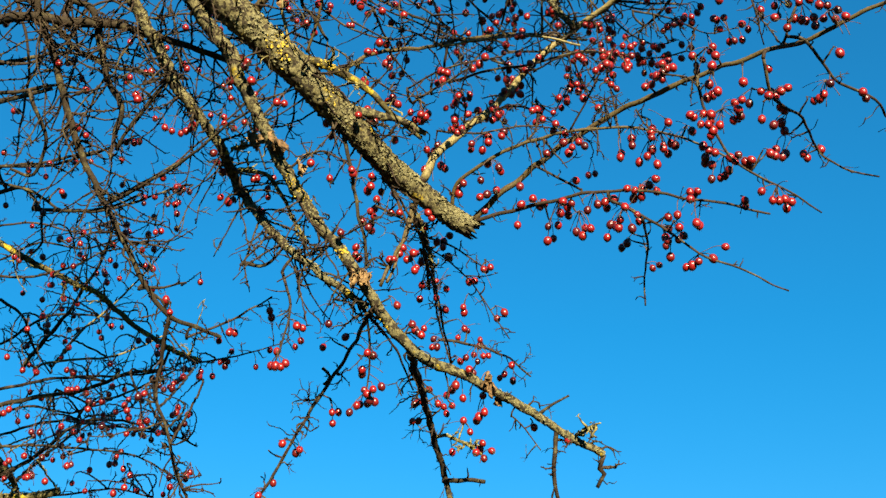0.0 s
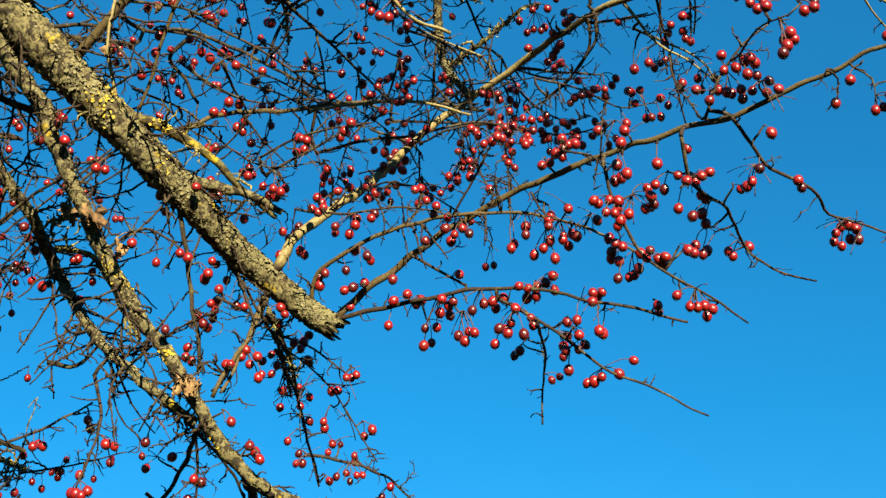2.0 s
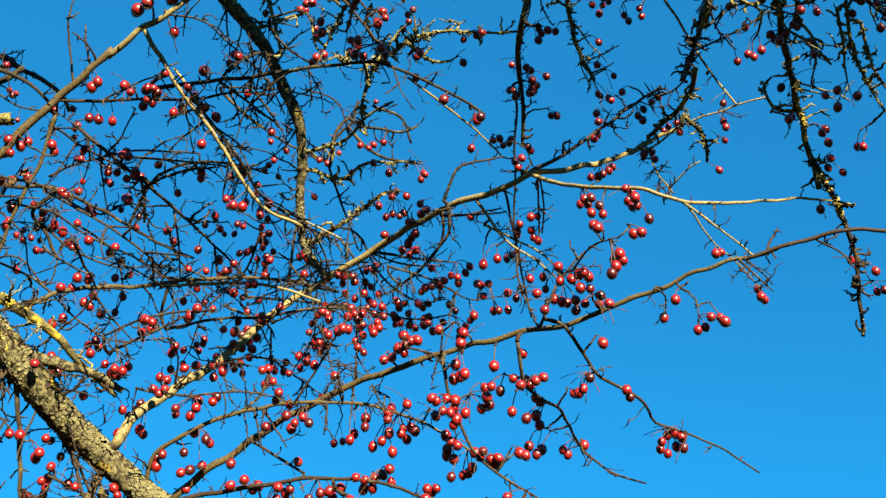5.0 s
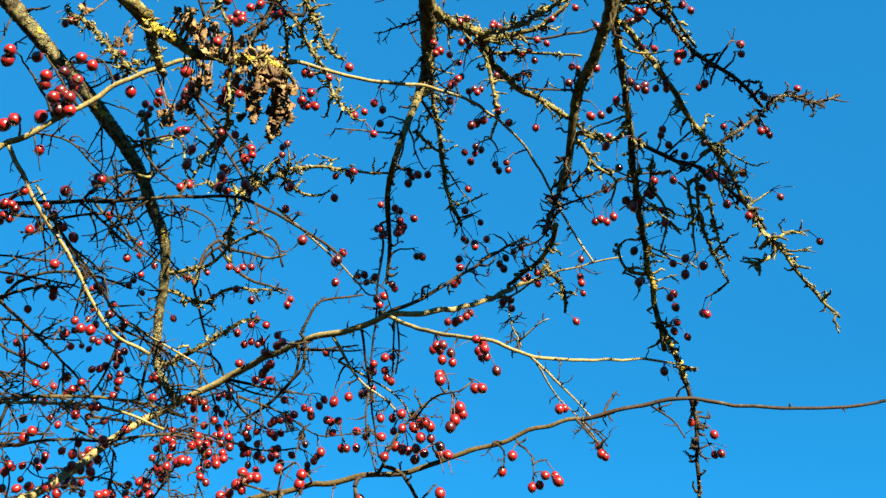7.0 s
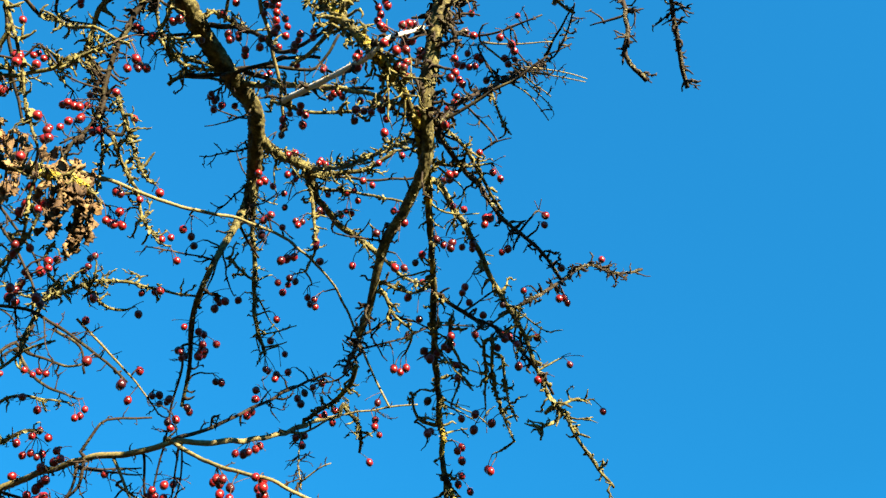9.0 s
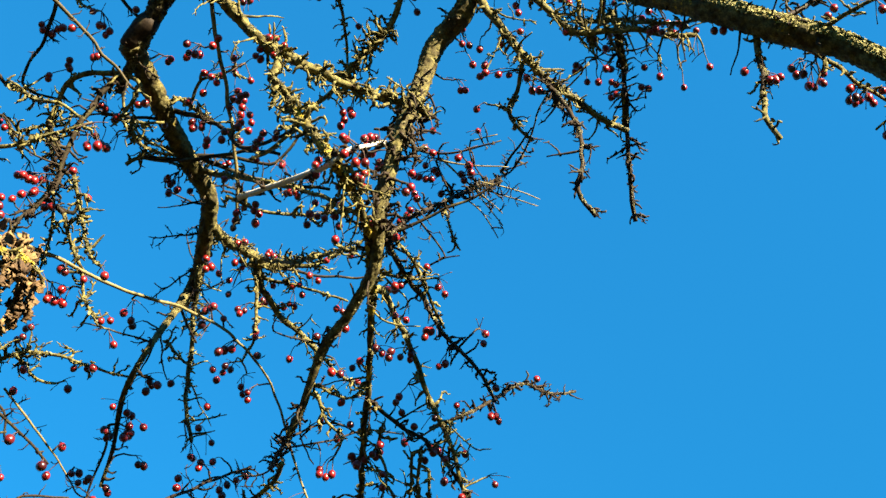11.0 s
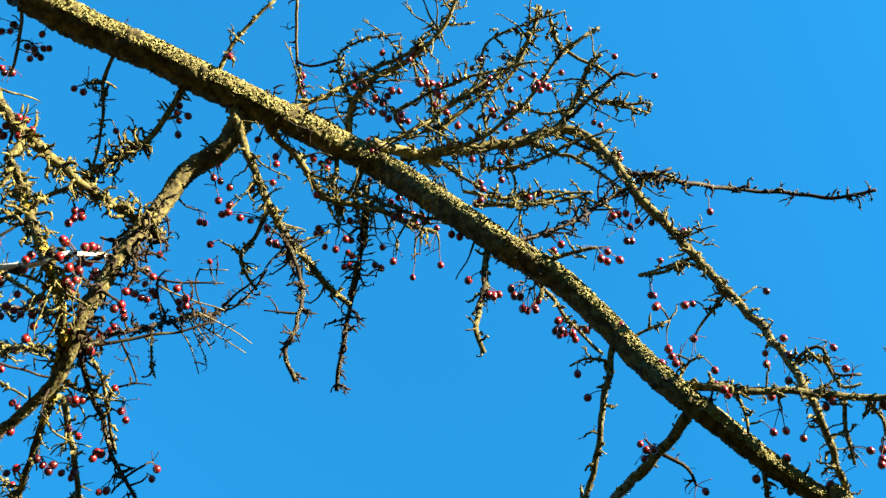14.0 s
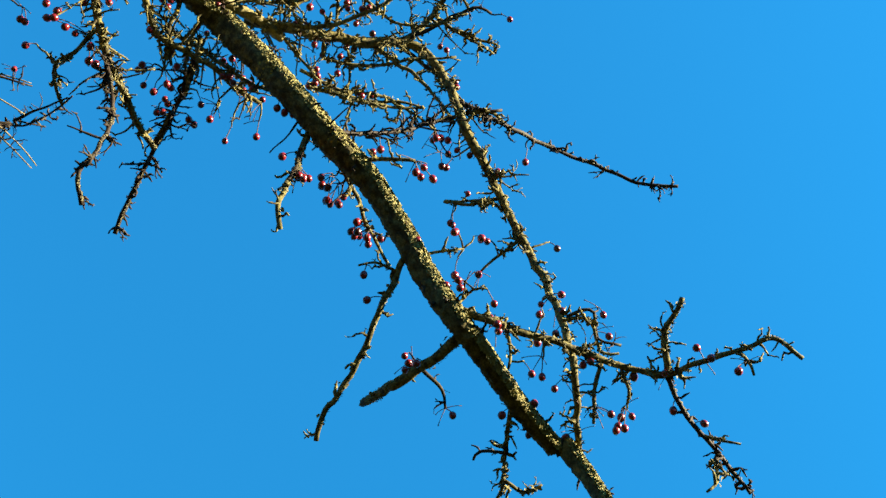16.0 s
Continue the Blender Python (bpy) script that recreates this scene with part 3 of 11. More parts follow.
limb("L3", "branch", PALE_BARK, 0.0048, 0.0026, (-0.023, 1.184, 2.247), (-0.007, 1.184, 2.279), (0.033, 1.197, 2.326), (0.065, 1.215, 2.366), (0.094, 1.233, 2.412), (0.117, 1.241, 2.447), (0.148, 1.243, 2.476), (0.185, 1.232, 2.502), (0.221, 1.207, 2.518), (0.268, 1.161, 2.530), (0.300, 1.120, 2.528), (0.338, 1.082, 2.522), (0.369, 1.060, 2.529), (0.414, 1.065, 2.548), (0.477, 1.092, 2.593), (0.536, 1.113, 2.646), (0.574, 1.113, 2.674))
limb("M7", "branch", CREAM_BARK, 0.0047, 0.0023, (0.596, 0.455, 3.034), (0.577, 0.431, 3.057), (0.574, 0.396, 3.073), (0.586, 0.340, 3.088), (0.582, 0.296, 3.106), (0.570, 0.264, 3.125))
limb("T10", "branch", OLIVE_BARK, 0.0047, 0.0032, (-0.217, 1.064, 2.381), (-0.178, 1.035, 2.421), (-0.140, 1.011, 2.459), (-0.106, 0.989, 2.497), (-0.077, 0.972, 2.524), (-0.057, 0.958, 2.545))
limb("K34", "branch", DARK_BARK, 0.0047, 0.0027, (-0.243, 1.007, 2.467), (-0.214, 0.998, 2.486), (-0.185, 0.991, 2.503), (-0.155, 0.987, 2.516), (-0.136, 0.980, 2.530))
limb("L7", "branch", GOLD_BARK, 0.0047, 0.0034, (-0.675, 1.576, 2.361), (-0.616, 1.591, 2.330), (-0.557, 1.603, 2.303), (-0.514, 1.613, 2.283), (-0.472, 1.629, 2.248), (-0.421, 1.644, 2.217), (-0.370, 1.655, 2.194))
limb("R8", "branch", GREEN_BARK, 0.0078, 0.0030, (0.194, 0.629, 2.940), (0.230, 0.641, 2.915), (0.286, 0.646, 2.882), (0.319, 0.645, 2.862), (0.391, 0.627, 2.832), (0.435, 0.615, 2.824), (0.489, 0.598, 2.819))
limb("L5c", "branch", DARK_BARK, 0.0046, 0.0036, (-0.037, 1.199, 2.041), (-0.027, 1.299, 2.030), (-0.015, 1.390, 2.009), (-0.001, 1.444, 1.973), (0.010, 1.463, 1.928))
limb("R2", "branch", GOLD_BARK, 0.0045, 0.0031, (0.334, 0.645, 2.810), (0.360, 0.645, 2.776), (0.388, 0.616, 2.694), (0.425, 0.634, 2.687), (0.466, 0.671, 2.693), (0.496, 0.710, 2.682), (0.533, 0.773, 2.662), (0.564, 0.831, 2.646), (0.601, 0.902, 2.621), (0.644, 0.975, 2.579), (0.667, 1.010, 2.510))
limb("G185", "branch", GREEN_BARK, 0.0044, 0.0028, (0.513, 0.497, 2.972), (0.557, 0.487, 2.955), (0.593, 0.489, 2.937), (0.613, 0.482, 2.930), (0.652, 0.450, 2.928), (0.686, 0.432, 2.921), (0.712, 0.413, 2.918))
limb("L6c", "branch", DARK_BARK, 0.0043, 0.0033, (-0.432, 1.109, 2.448), (-0.409, 1.114, 2.435), (-0.398, 1.132, 2.392), (-0.388, 1.146, 2.354), (-0.374, 1.155, 2.329), (-0.381, 1.170, 2.300))
limb("M3", "branch", GREEN_BARK, 0.0043, 0.0023, (0.867, 0.236, 2.662), (0.895, 0.196, 2.651), (0.939, 0.150, 2.656), (0.981, 0.109, 2.656), (1.005, 0.063, 2.651), (1.006, 0.033, 2.654), (1.009, -0.013, 2.660), (1.009, -0.049, 2.665), (1.031, -0.070, 2.652))
limb("G109", "branch", GREEN_BARK, 0.0040, 0.0025, (0.458, 1.001, 2.948), (0.507, 0.967, 2.942), (0.536, 0.942, 2.944), (0.553, 0.913, 2.954))
limb("L7b", "branch", DARK_BARK, 0.0038, 0.0021, (-0.677, 1.683, 2.134), (-0.600, 1.676, 2.149), (-0.541, 1.672, 2.156), (-0.472, 1.662, 2.179), (-0.430, 1.660, 2.183))
limb("L2", "branch", OLIVE_BARK, 0.0038, 0.0017, (0.031, 1.216, 2.205), (0.050, 1.206, 2.222), (0.085, 1.189, 2.245), (0.138, 1.160, 2.276), (0.181, 1.136, 2.295), (0.231, 1.101, 2.304), (0.262, 1.080, 2.309), (0.293, 1.060, 2.311), (0.326, 1.039, 2.312), (0.357, 1.018, 2.313), (0.381, 1.007, 2.313), (0.415, 0.985, 2.320), (0.451, 0.961, 2.327), (0.482, 0.939, 2.335), (0.515, 0.922, 2.340), (0.549, 0.908, 2.346))
limb("G177", "branch", GREEN_BARK, 0.0038, 0.0021, (0.418, 0.525, 2.987), (0.423, 0.545, 2.972), (0.429, 0.569, 2.953), (0.432, 0.598, 2.931), (0.419, 0.629, 2.917), (0.415, 0.651, 2.903), (0.410, 0.670, 2.893), (0.400, 0.696, 2.880), (0.392, 0.722, 2.867), (0.380, 0.752, 2.853), (0.365, 0.775, 2.843))
limb("F265", "branch", DARK_BARK, 0.0038, 0.0026, (-0.602, 1.313, 2.435), (-0.550, 1.308, 2.445), (-0.516, 1.305, 2.452))
limb("F287", "branch", DARK_BARK, 0.0037, 0.0026, (-0.266, 1.317, 2.853), (-0.228, 1.324, 2.837), (-0.193, 1.331, 2.820), (-0.173, 1.345, 2.796))
limb("L7c", "branch", DARK_BARK, 0.0037, 0.0018, (-0.736, 1.878, 2.071), (-0.661, 1.859, 2.112), (-0.597, 1.839, 2.154), (-0.532, 1.837, 2.158), (-0.477, 1.843, 2.145))
limb("L7d", "branch", DARK_BARK, 0.0037, 0.0018, (-0.688, 1.800, 2.238), (-0.642, 1.776, 2.288), (-0.605, 1.757, 2.329), (-0.558, 1.725, 2.396), (-0.539, 1.702, 2.446))
limb("G152", "branch", GREEN_BARK, 0.0036, 0.0019, (0.331, 0.863, 2.899), (0.368, 0.811, 2.855), (0.404, 0.758, 2.807), (0.435, 0.717, 2.761), (0.463, 0.679, 2.710), (0.470, 0.669, 2.693))
limb("F288", "branch", DARK_BARK, 0.0036, 0.0025, (-0.361, 1.377, 2.681), (-0.310, 1.377, 2.673), (-0.281, 1.376, 2.670), (-0.245, 1.376, 2.664))
limb("R4", "branch", GREEN_BARK, 0.0036, 0.0015, (0.536, 0.766, 2.727), (0.569, 0.779, 2.703), (0.605, 0.798, 2.676), (0.642, 0.820, 2.644), (0.675, 0.833, 2.610), (0.703, 0.852, 2.573), (0.731, 0.857, 2.540), (0.754, 0.866, 2.517), (0.799, 0.883, 2.488))
limb("M8", "branch", GREEN_BARK, 0.0036, 0.0025, (0.720, 0.351, 2.831), (0.729, 0.366, 2.774), (0.726, 0.375, 2.719), (0.740, 0.376, 2.696))
limb("F267", "branch", DARK_BARK, 0.0035, 0.0020, (-0.547, 1.322, 2.587), (-0.512, 1.342, 2.544), (-0.473, 1.350, 2.526), (-0.434, 1.355, 2.515), (-0.355, 1.361, 2.503))
limb("M5", "branch", GREEN_BARK, 0.0035, 0.0027, (0.836, 0.283, 2.731), (0.860, 0.317, 2.690), (0.885, 0.346, 2.660), (0.910, 0.380, 2.633), (0.915, 0.396, 2.626), (0.938, 0.412, 2.609))
limb("K10", "branch", DARK_BARK, 0.0034, 0.0017, (-0.667, 1.545, 2.426), (-0.634, 1.548, 2.433), (-0.611, 1.566, 2.408), (-0.610, 1.595, 2.365))
limb("R3c", "branch", GREEN_BARK, 0.0034, 0.0024, (0.385, 0.962, 2.891), (0.409, 1.026, 2.853), (0.430, 1.064, 2.817), (0.446, 1.093, 2.770), (0.471, 1.111, 2.728))
limb("M7b", "branch", CREAM_BARK, 0.0034, 0.0023, (0.517, 0.475, 2.998), (0.545, 0.437, 3.038), (0.566, 0.391, 3.082), (0.585, 0.331, 3.092))
limb("G153", "branch", GREEN_BARK, 0.0033, 0.0014, (0.463, 0.992, 2.954), (0.480, 0.898, 2.866), (0.484, 0.818, 2.801), (0.485, 0.741, 2.734), (0.486, 0.694, 2.687))
limb("K46", "branch", GOLD_BARK, 0.0033, 0.0019, (0.151, 1.255, 2.556), (0.185, 1.232, 2.571), (0.210, 1.214, 2.583), (0.228, 1.199, 2.595), (0.248, 1.191, 2.597))
limb("K145", "twig", DARK_BARK, 0.0033, 0.0017, (0.201, 0.767, 2.863), (0.192, 0.785, 2.828), (0.187, 0.804, 2.788), (0.190, 0.820, 2.750), (0.191, 0.832, 2.718), (0.178, 0.846, 2.691), (0.175, 0.857, 2.666))
limb("R1end", "twig", TWIG_BARK, 0.0033, 0.0023, (0.500, 0.851, 2.599), (0.529, 0.953, 2.643), (0.552, 1.043, 2.679))
limb("G131", "twig", GOLD_BARK, 0.0032, 0.0024, (0.551, 1.003, 2.660), (0.553, 1.039, 2.652), (0.540, 1.080, 2.648), (0.527, 1.108, 2.647))
limb("L5f", "twig", OLIVE_BARK, 0.0026, 0.0020, (-0.030, 1.201, 2.223), (-0.047, 1.184, 2.165), (-0.062, 1.164, 2.122), (-0.069, 1.167, 2.104))
limb("K24", "twig", DARK_BARK, 0.0032, 0.0025, (-0.000, 1.450, 1.959), (0.024, 1.440, 1.958), (0.049, 1.430, 1.953))
limb("R10", "twig", BARE_WOOD, 0.0032, 0.0021, (0.346, 0.707, 2.685), (0.369, 0.660, 2.673), (0.391, 0.616, 2.662), (0.403, 0.592, 2.672), (0.438, 0.591, 2.714))
limb("K150", "twig", DARK_BARK, 0.0031, 0.0016, (0.272, 0.796, 2.892), (0.298, 0.764, 2.860), (0.325, 0.738, 2.819), (0.342, 0.724, 2.786), (0.361, 0.672, 2.758), (0.367, 0.641, 2.745))
limb("F266", "twig", DARK_BARK, 0.0031, 0.0020, (-0.619, 1.344, 2.519), (-0.580, 1.341, 2.525), (-0.549, 1.339, 2.531), (-0.517, 1.337, 2.534))
limb("R2end", "twig", TWIG_BARK, 0.0031, 0.0021, (0.659, 0.997, 2.533), (0.685, 1.017, 2.503), (0.714, 1.050, 2.457), (0.734, 1.103, 2.392))
limb("G189", "twig", GREEN_BARK, 0.0030, 0.0016, (0.758, 0.302, 3.077), (0.791, 0.261, 3.030), (0.813, 0.238, 2.995), (0.831, 0.226, 2.964))
limb("F290", "twig", DARK_BARK, 0.0030, 0.0023, (-0.187, 1.427, 2.722), (-0.213, 1.444, 2.700), (-0.192, 1.459, 2.674), (-0.175, 1.474, 2.649))
limb("G220", "twig", GREEN_BARK, 0.0030, 0.0018, (0.650, 0.362, 3.057), (0.663, 0.324, 3.089), (0.678, 0.285, 3.118), (0.685, 0.257, 3.142), (0.676, 0.223, 3.183))
limb("K12", "twig", GREEN_BARK, 0.0030, 0.0017, (-0.237, 1.208, 2.274), (-0.211, 1.217, 2.272), (-0.192, 1.235, 2.254), (-0.180, 1.256, 2.231), (-0.164, 1.276, 2.210))
limb("G187", "twig", GREEN_BARK, 0.0030, 0.0020, (0.656, 0.475, 3.016), (0.689, 0.500, 2.987), (0.706, 0.522, 2.968), (0.728, 0.557, 2.939))
limb("R7e", "twig", TWIG_BARK, 0.0030, 0.0027, (0.669, 0.490, 3.002), (0.706, 0.522, 2.968), (0.736, 0.561, 2.933), (0.763, 0.596, 2.902), (0.790, 0.627, 2.873))
limb("G93", "twig", GREEN_BARK, 0.0030, 0.0016, (-0.036, 1.043, 2.885), (-0.008, 1.011, 2.835), (0.020, 0.977, 2.774), (0.054, 0.931, 2.694), (0.079, 0.893, 2.634))
limb("R5", "twig", TWIG_BARK, 0.0030, 0.0018, (0.493, 0.678, 2.690), (0.534, 0.709, 2.693), (0.571, 0.731, 2.700), (0.608, 0.752, 2.686), (0.639, 0.749, 2.663), (0.678, 0.761, 2.640))
limb("G144", "twig", GREEN_BARK, 0.0030, 0.0018, (0.104, 0.836, 2.851), (0.121, 0.823, 2.839), (0.134, 0.817, 2.828), (0.159, 0.797, 2.814))
limb("G237", "twig", GREEN_BARK, 0.0030, 0.0017, (0.649, 0.407, 3.011), (0.672, 0.374, 3.013), (0.694, 0.324, 3.023), (0.697, 0.258, 3.049), (0.687, 0.207, 3.076), (0.691, 0.167, 3.091))
limb("G232", "twig", GREEN_BARK, 0.0030, 0.0017, (0.834, 0.203, 2.977), (0.847, 0.182, 2.987), (0.882, 0.169, 2.987))
limb("M6b", "twig", TWIG_BARK, 0.0030, 0.0021, (0.823, 0.211, 2.986), (0.870, 0.170, 2.985), (0.937, 0.130, 3.016), (0.983, 0.083, 3.022), (1.012, 0.042, 3.003), (1.026, -0.004, 2.994))
limb("K9", "twig", DARK_BARK, 0.0030, 0.0017, (-0.616, 1.556, 2.403), (-0.567, 1.565, 2.403), (-0.502, 1.573, 2.411), (-0.452, 1.573, 2.430), (-0.402, 1.573, 2.450))
limb("Y1", "twig", PALE_BARK, 0.0030, 0.0019, (-0.061, 0.963, 2.538), (-0.035, 0.944, 2.556), (-0.008, 0.930, 2.570), (0.014, 0.918, 2.588), (0.032, 0.911, 2.602), (0.049, 0.903, 2.619), (0.077, 0.892, 2.636), (0.101, 0.881, 2.650), (0.132, 0.872, 2.658), (0.169, 0.862, 2.662), (0.207, 0.854, 2.662))
limb("F289", "twig", DARK_BARK, 0.0029, 0.0018, (-0.274, 1.376, 2.713), (-0.229, 1.384, 2.694), (-0.185, 1.379, 2.694), (-0.141, 1.383, 2.681), (-0.088, 1.392, 2.660), (-0.043, 1.401, 2.638), (0.009, 1.406, 2.622))
limb("G110", "twig", GREEN_BARK, 0.0029, 0.0014, (0.466, 1.002, 2.947), (0.486, 1.020, 2.896), (0.496, 1.034, 2.861), (0.492, 1.050, 2.830))
limb("G192", "twig", GREEN_BARK, 0.0029, 0.0018, (0.726, 0.347, 2.826), (0.751, 0.339, 2.826), (0.785, 0.330, 2.825), (0.820, 0.330, 2.819), (0.855, 0.330, 2.813), (0.894, 0.324, 2.809))
limb("G186", "twig", GOLD_BARK, 0.0029, 0.0019, (0.595, 0.465, 2.980), (0.611, 0.480, 2.948), (0.635, 0.485, 2.917))
limb("K181", "twig", DARK_BARK, 0.0029, 0.0020, (0.329, 0.844, 2.899), (0.377, 0.833, 2.892), (0.427, 0.814, 2.889), (0.471, 0.792, 2.889))
limb("G221", "twig", GREEN_BARK, 0.0028, 0.0018, (0.684, 0.208, 3.183), (0.714, 0.215, 3.171), (0.733, 0.209, 3.167), (0.765, 0.194, 3.161), (0.788, 0.185, 3.157))
limb("M3b", "twig", TWIG_BARK, 0.0028, 0.0020, (1.007, 0.063, 2.650), (1.042, 0.053, 2.619), (1.073, 0.035, 2.594), (1.113, 0.015, 2.566))
limb("K223", "twig", DARK_BARK, 0.0028, 0.0018, (0.776, 0.268, 3.102), (0.778, 0.227, 3.120), (0.778, 0.195, 3.136), (0.783, 0.172, 3.145), (0.795, 0.160, 3.144))
limb("K217", "twig", DARK_BARK, 0.0028, 0.0013, (0.783, 0.272, 3.094), (0.802, 0.244, 3.054), (0.813, 0.229, 3.030), (0.838, 0.203, 2.974))
limb("K180", "twig", DARK_BARK, 0.0028, 0.0019, (0.265, 0.866, 2.881), (0.300, 0.846, 2.878), (0.330, 0.823, 2.879), (0.367, 0.791, 2.883), (0.398, 0.774, 2.880))
limb("L5a", "twig", TWIG_BARK, 0.0028, 0.0022, (0.176, 1.250, 1.939), (0.171, 1.258, 1.924), (0.176, 1.261, 1.919), (0.169, 1.267, 1.906))
limb("L5e", "twig", TWIG_BARK, 0.0028, 0.0022, (0.124, 1.237, 1.966), (0.122, 1.250, 1.941), (0.120, 1.261, 1.919), (0.126, 1.274, 1.891))
limb("G132", "twig", GOLD_BARK, 0.0028, 0.0018, (0.575, 1.104, 2.684), (0.612, 1.135, 2.672), (0.620, 1.160, 2.662))
limb("F249", "twig", TWIG_BARK, 0.0028, 0.0014, (-0.721, 1.742, 2.334), (-0.684, 1.754, 2.309), (-0.666, 1.776, 2.263), (-0.639, 1.794, 2.226))
limb("F268", "twig", DARK_BARK, 0.0028, 0.0016, (-0.436, 1.392, 2.445), (-0.413, 1.380, 2.470), (-0.389, 1.367, 2.497), (-0.380, 1.356, 2.520))
limb("F252", "twig", TWIG_BARK, 0.0027, 0.0014, (-0.688, 1.850, 2.064), (-0.624, 1.827, 2.113), (-0.560, 1.810, 2.150), (-0.501, 1.800, 2.170))
limb("G184", "twig", GREEN_BARK, 0.0027, 0.0015, (0.558, 0.525, 2.874), (0.567, 0.547, 2.858), (0.568, 0.566, 2.847), (0.583, 0.573, 2.837), (0.605, 0.574, 2.826))
limb("G242", "twig", GREEN_BARK, 0.0027, 0.0015, (0.627, 0.511, 3.015), (0.650, 0.465, 2.969), (0.675, 0.417, 2.914), (0.689, 0.373, 2.874))
limb("G142", "twig", GREEN_BARK, 0.0027, 0.0018, (0.158, 0.824, 2.838), (0.160, 0.839, 2.817), (0.180, 0.849, 2.791), (0.190, 0.854, 2.778))
limb("M7d", "twig", CREAM_BARK, 0.0027, 0.0018, (0.624, 0.420, 3.004), (0.645, 0.372, 3.042), (0.669, 0.332, 3.099), (0.690, 0.285, 3.146), (0.683, 0.237, 3.175), (0.666, 0.208, 3.194))
limb("G219", "twig", GREEN_BARK, 0.0027, 0.0018, (0.758, 0.308, 2.814), (0.765, 0.281, 2.811), (0.775, 0.252, 2.808))
limb("M6", "twig", TWIG_BARK, 0.0027, 0.0020, (0.729, 0.320, 2.830), (0.781, 0.278, 2.890), (0.824, 0.225, 2.967), (0.849, 0.170, 2.991))
limb("G97", "twig", GREEN_BARK, 0.0027, 0.0016, (0.076, 1.090, 2.786), (0.088, 1.097, 2.744), (0.098, 1.103, 2.705))
limb("L6b", "twig", TWIG_BARK, 0.0027, 0.0017, (-0.321, 1.266, 2.111), (-0.335, 1.302, 2.068), (-0.343, 1.323, 2.033), (-0.330, 1.343, 1.997), (-0.321, 1.364, 1.954), (-0.304, 1.381, 1.918))
limb("G102", "twig", GREEN_BARK, 0.0026, 0.0013, (0.203, 1.109, 2.709), (0.231, 1.087, 2.724), (0.248, 1.076, 2.730), (0.279, 1.064, 2.733), (0.318, 1.056, 2.729), (0.360, 1.046, 2.727))
limb("K175", "twig", PALE_BARK, 0.0026, 0.0018, (0.229, 0.636, 2.919), (0.244, 0.648, 2.905), (0.284, 0.689, 2.865), (0.318, 0.723, 2.831), (0.349, 0.760, 2.797), (0.377, 0.799, 2.763))
limb("K3", "twig", DARK_BARK, 0.0026, 0.0013, (-0.515, 1.147, 2.344), (-0.483, 1.148, 2.349), (-0.452, 1.148, 2.356), (-0.419, 1.154, 2.352))
limb("K5", "twig", DARK_BARK, 0.0026, 0.0017, (-0.476, 1.154, 2.329), (-0.467, 1.167, 2.310), (-0.466, 1.181, 2.291), (-0.481, 1.200, 2.264), (-0.510, 1.201, 2.273))
limb("G188", "twig", GREEN_BARK, 0.0026, 0.0013, (0.612, 0.348, 3.073), (0.649, 0.367, 3.065), (0.677, 0.385, 3.057))
limb("K2", "twig", DARK_BARK, 0.0026, 0.0013, (-0.429, 1.117, 2.405), (-0.439, 1.122, 2.397), (-0.423, 1.128, 2.389), (-0.392, 1.135, 2.382))
limb("K44", "twig", GREEN_BARK, 0.0026, 0.0013, (0.143, 1.201, 2.622), (0.183, 1.209, 2.620), (0.209, 1.202, 2.641), (0.266, 1.204, 2.652))
limb("K43", "twig", GREEN_BARK, 0.0026, 0.0013, (0.135, 1.189, 2.637), (0.179, 1.164, 2.640), (0.202, 1.136, 2.656), (0.228, 1.115, 2.664))
limb("K33", "twig", GREEN_BARK, 0.0026, 0.0018, (-0.028, 1.195, 2.206), (-0.017, 1.290, 2.208), (-0.011, 1.384, 2.204))
limb("K151", "twig", DARK_BARK, 0.0026, 0.0016, (0.309, 0.848, 2.896), (0.349, 0.828, 2.902), (0.403, 0.806, 2.906), (0.416, 0.771, 2.936))
limb("K14", "twig", DARK_BARK, 0.0026, 0.0013, (-0.229, 1.207, 2.152), (-0.202, 1.201, 2.146), (-0.181, 1.185, 2.160))
limb("M3c", "twig", GREEN_BARK, 0.0040, 0.0027, (1.005, 0.063, 2.651), (0.975, 0.052, 2.675), (0.952, 0.026, 2.696))
limb("G209", "twig", GREEN_BARK, 0.0026, 0.0018, (0.978, 0.220, 2.630), (1.024, 0.241, 2.616), (1.053, 0.253, 2.607), (1.076, 0.268, 2.600))
limb("F254", "twig", TWIG_BARK, 0.0026, 0.0013, (-0.670, 1.677, 2.159), (-0.585, 1.670, 2.174), (-0.482, 1.668, 2.177), (-0.414, 1.665, 2.184))
limb("G149", "twig", GREEN_BARK, 0.0026, 0.0016, (0.255, 0.873, 2.866), (0.264, 0.867, 2.877), (0.295, 0.863, 2.890), (0.322, 0.864, 2.896))
limb("K6", "twig", DARK_BARK, 0.0026, 0.0017, (-0.666, 1.529, 2.461), (-0.617, 1.532, 2.467), (-0.551, 1.534, 2.483), (-0.501, 1.533, 2.497), (-0.468, 1.530, 2.515))
limb("G113", "twig", GREEN_BARK, 0.0025, 0.0014, (0.482, 1.006, 2.941), (0.535, 0.982, 2.931), (0.587, 0.961, 2.918))
limb("G117", "twig", GREEN_BARK, 0.0025, 0.0015, (0.591, 1.028, 2.873), (0.632, 1.044, 2.870), (0.670, 1.049, 2.876))
limb("G222", "twig", GREEN_BARK, 0.0025, 0.0015, (0.733, 0.212, 3.184), (0.739, 0.185, 3.206), (0.745, 0.169, 3.217))
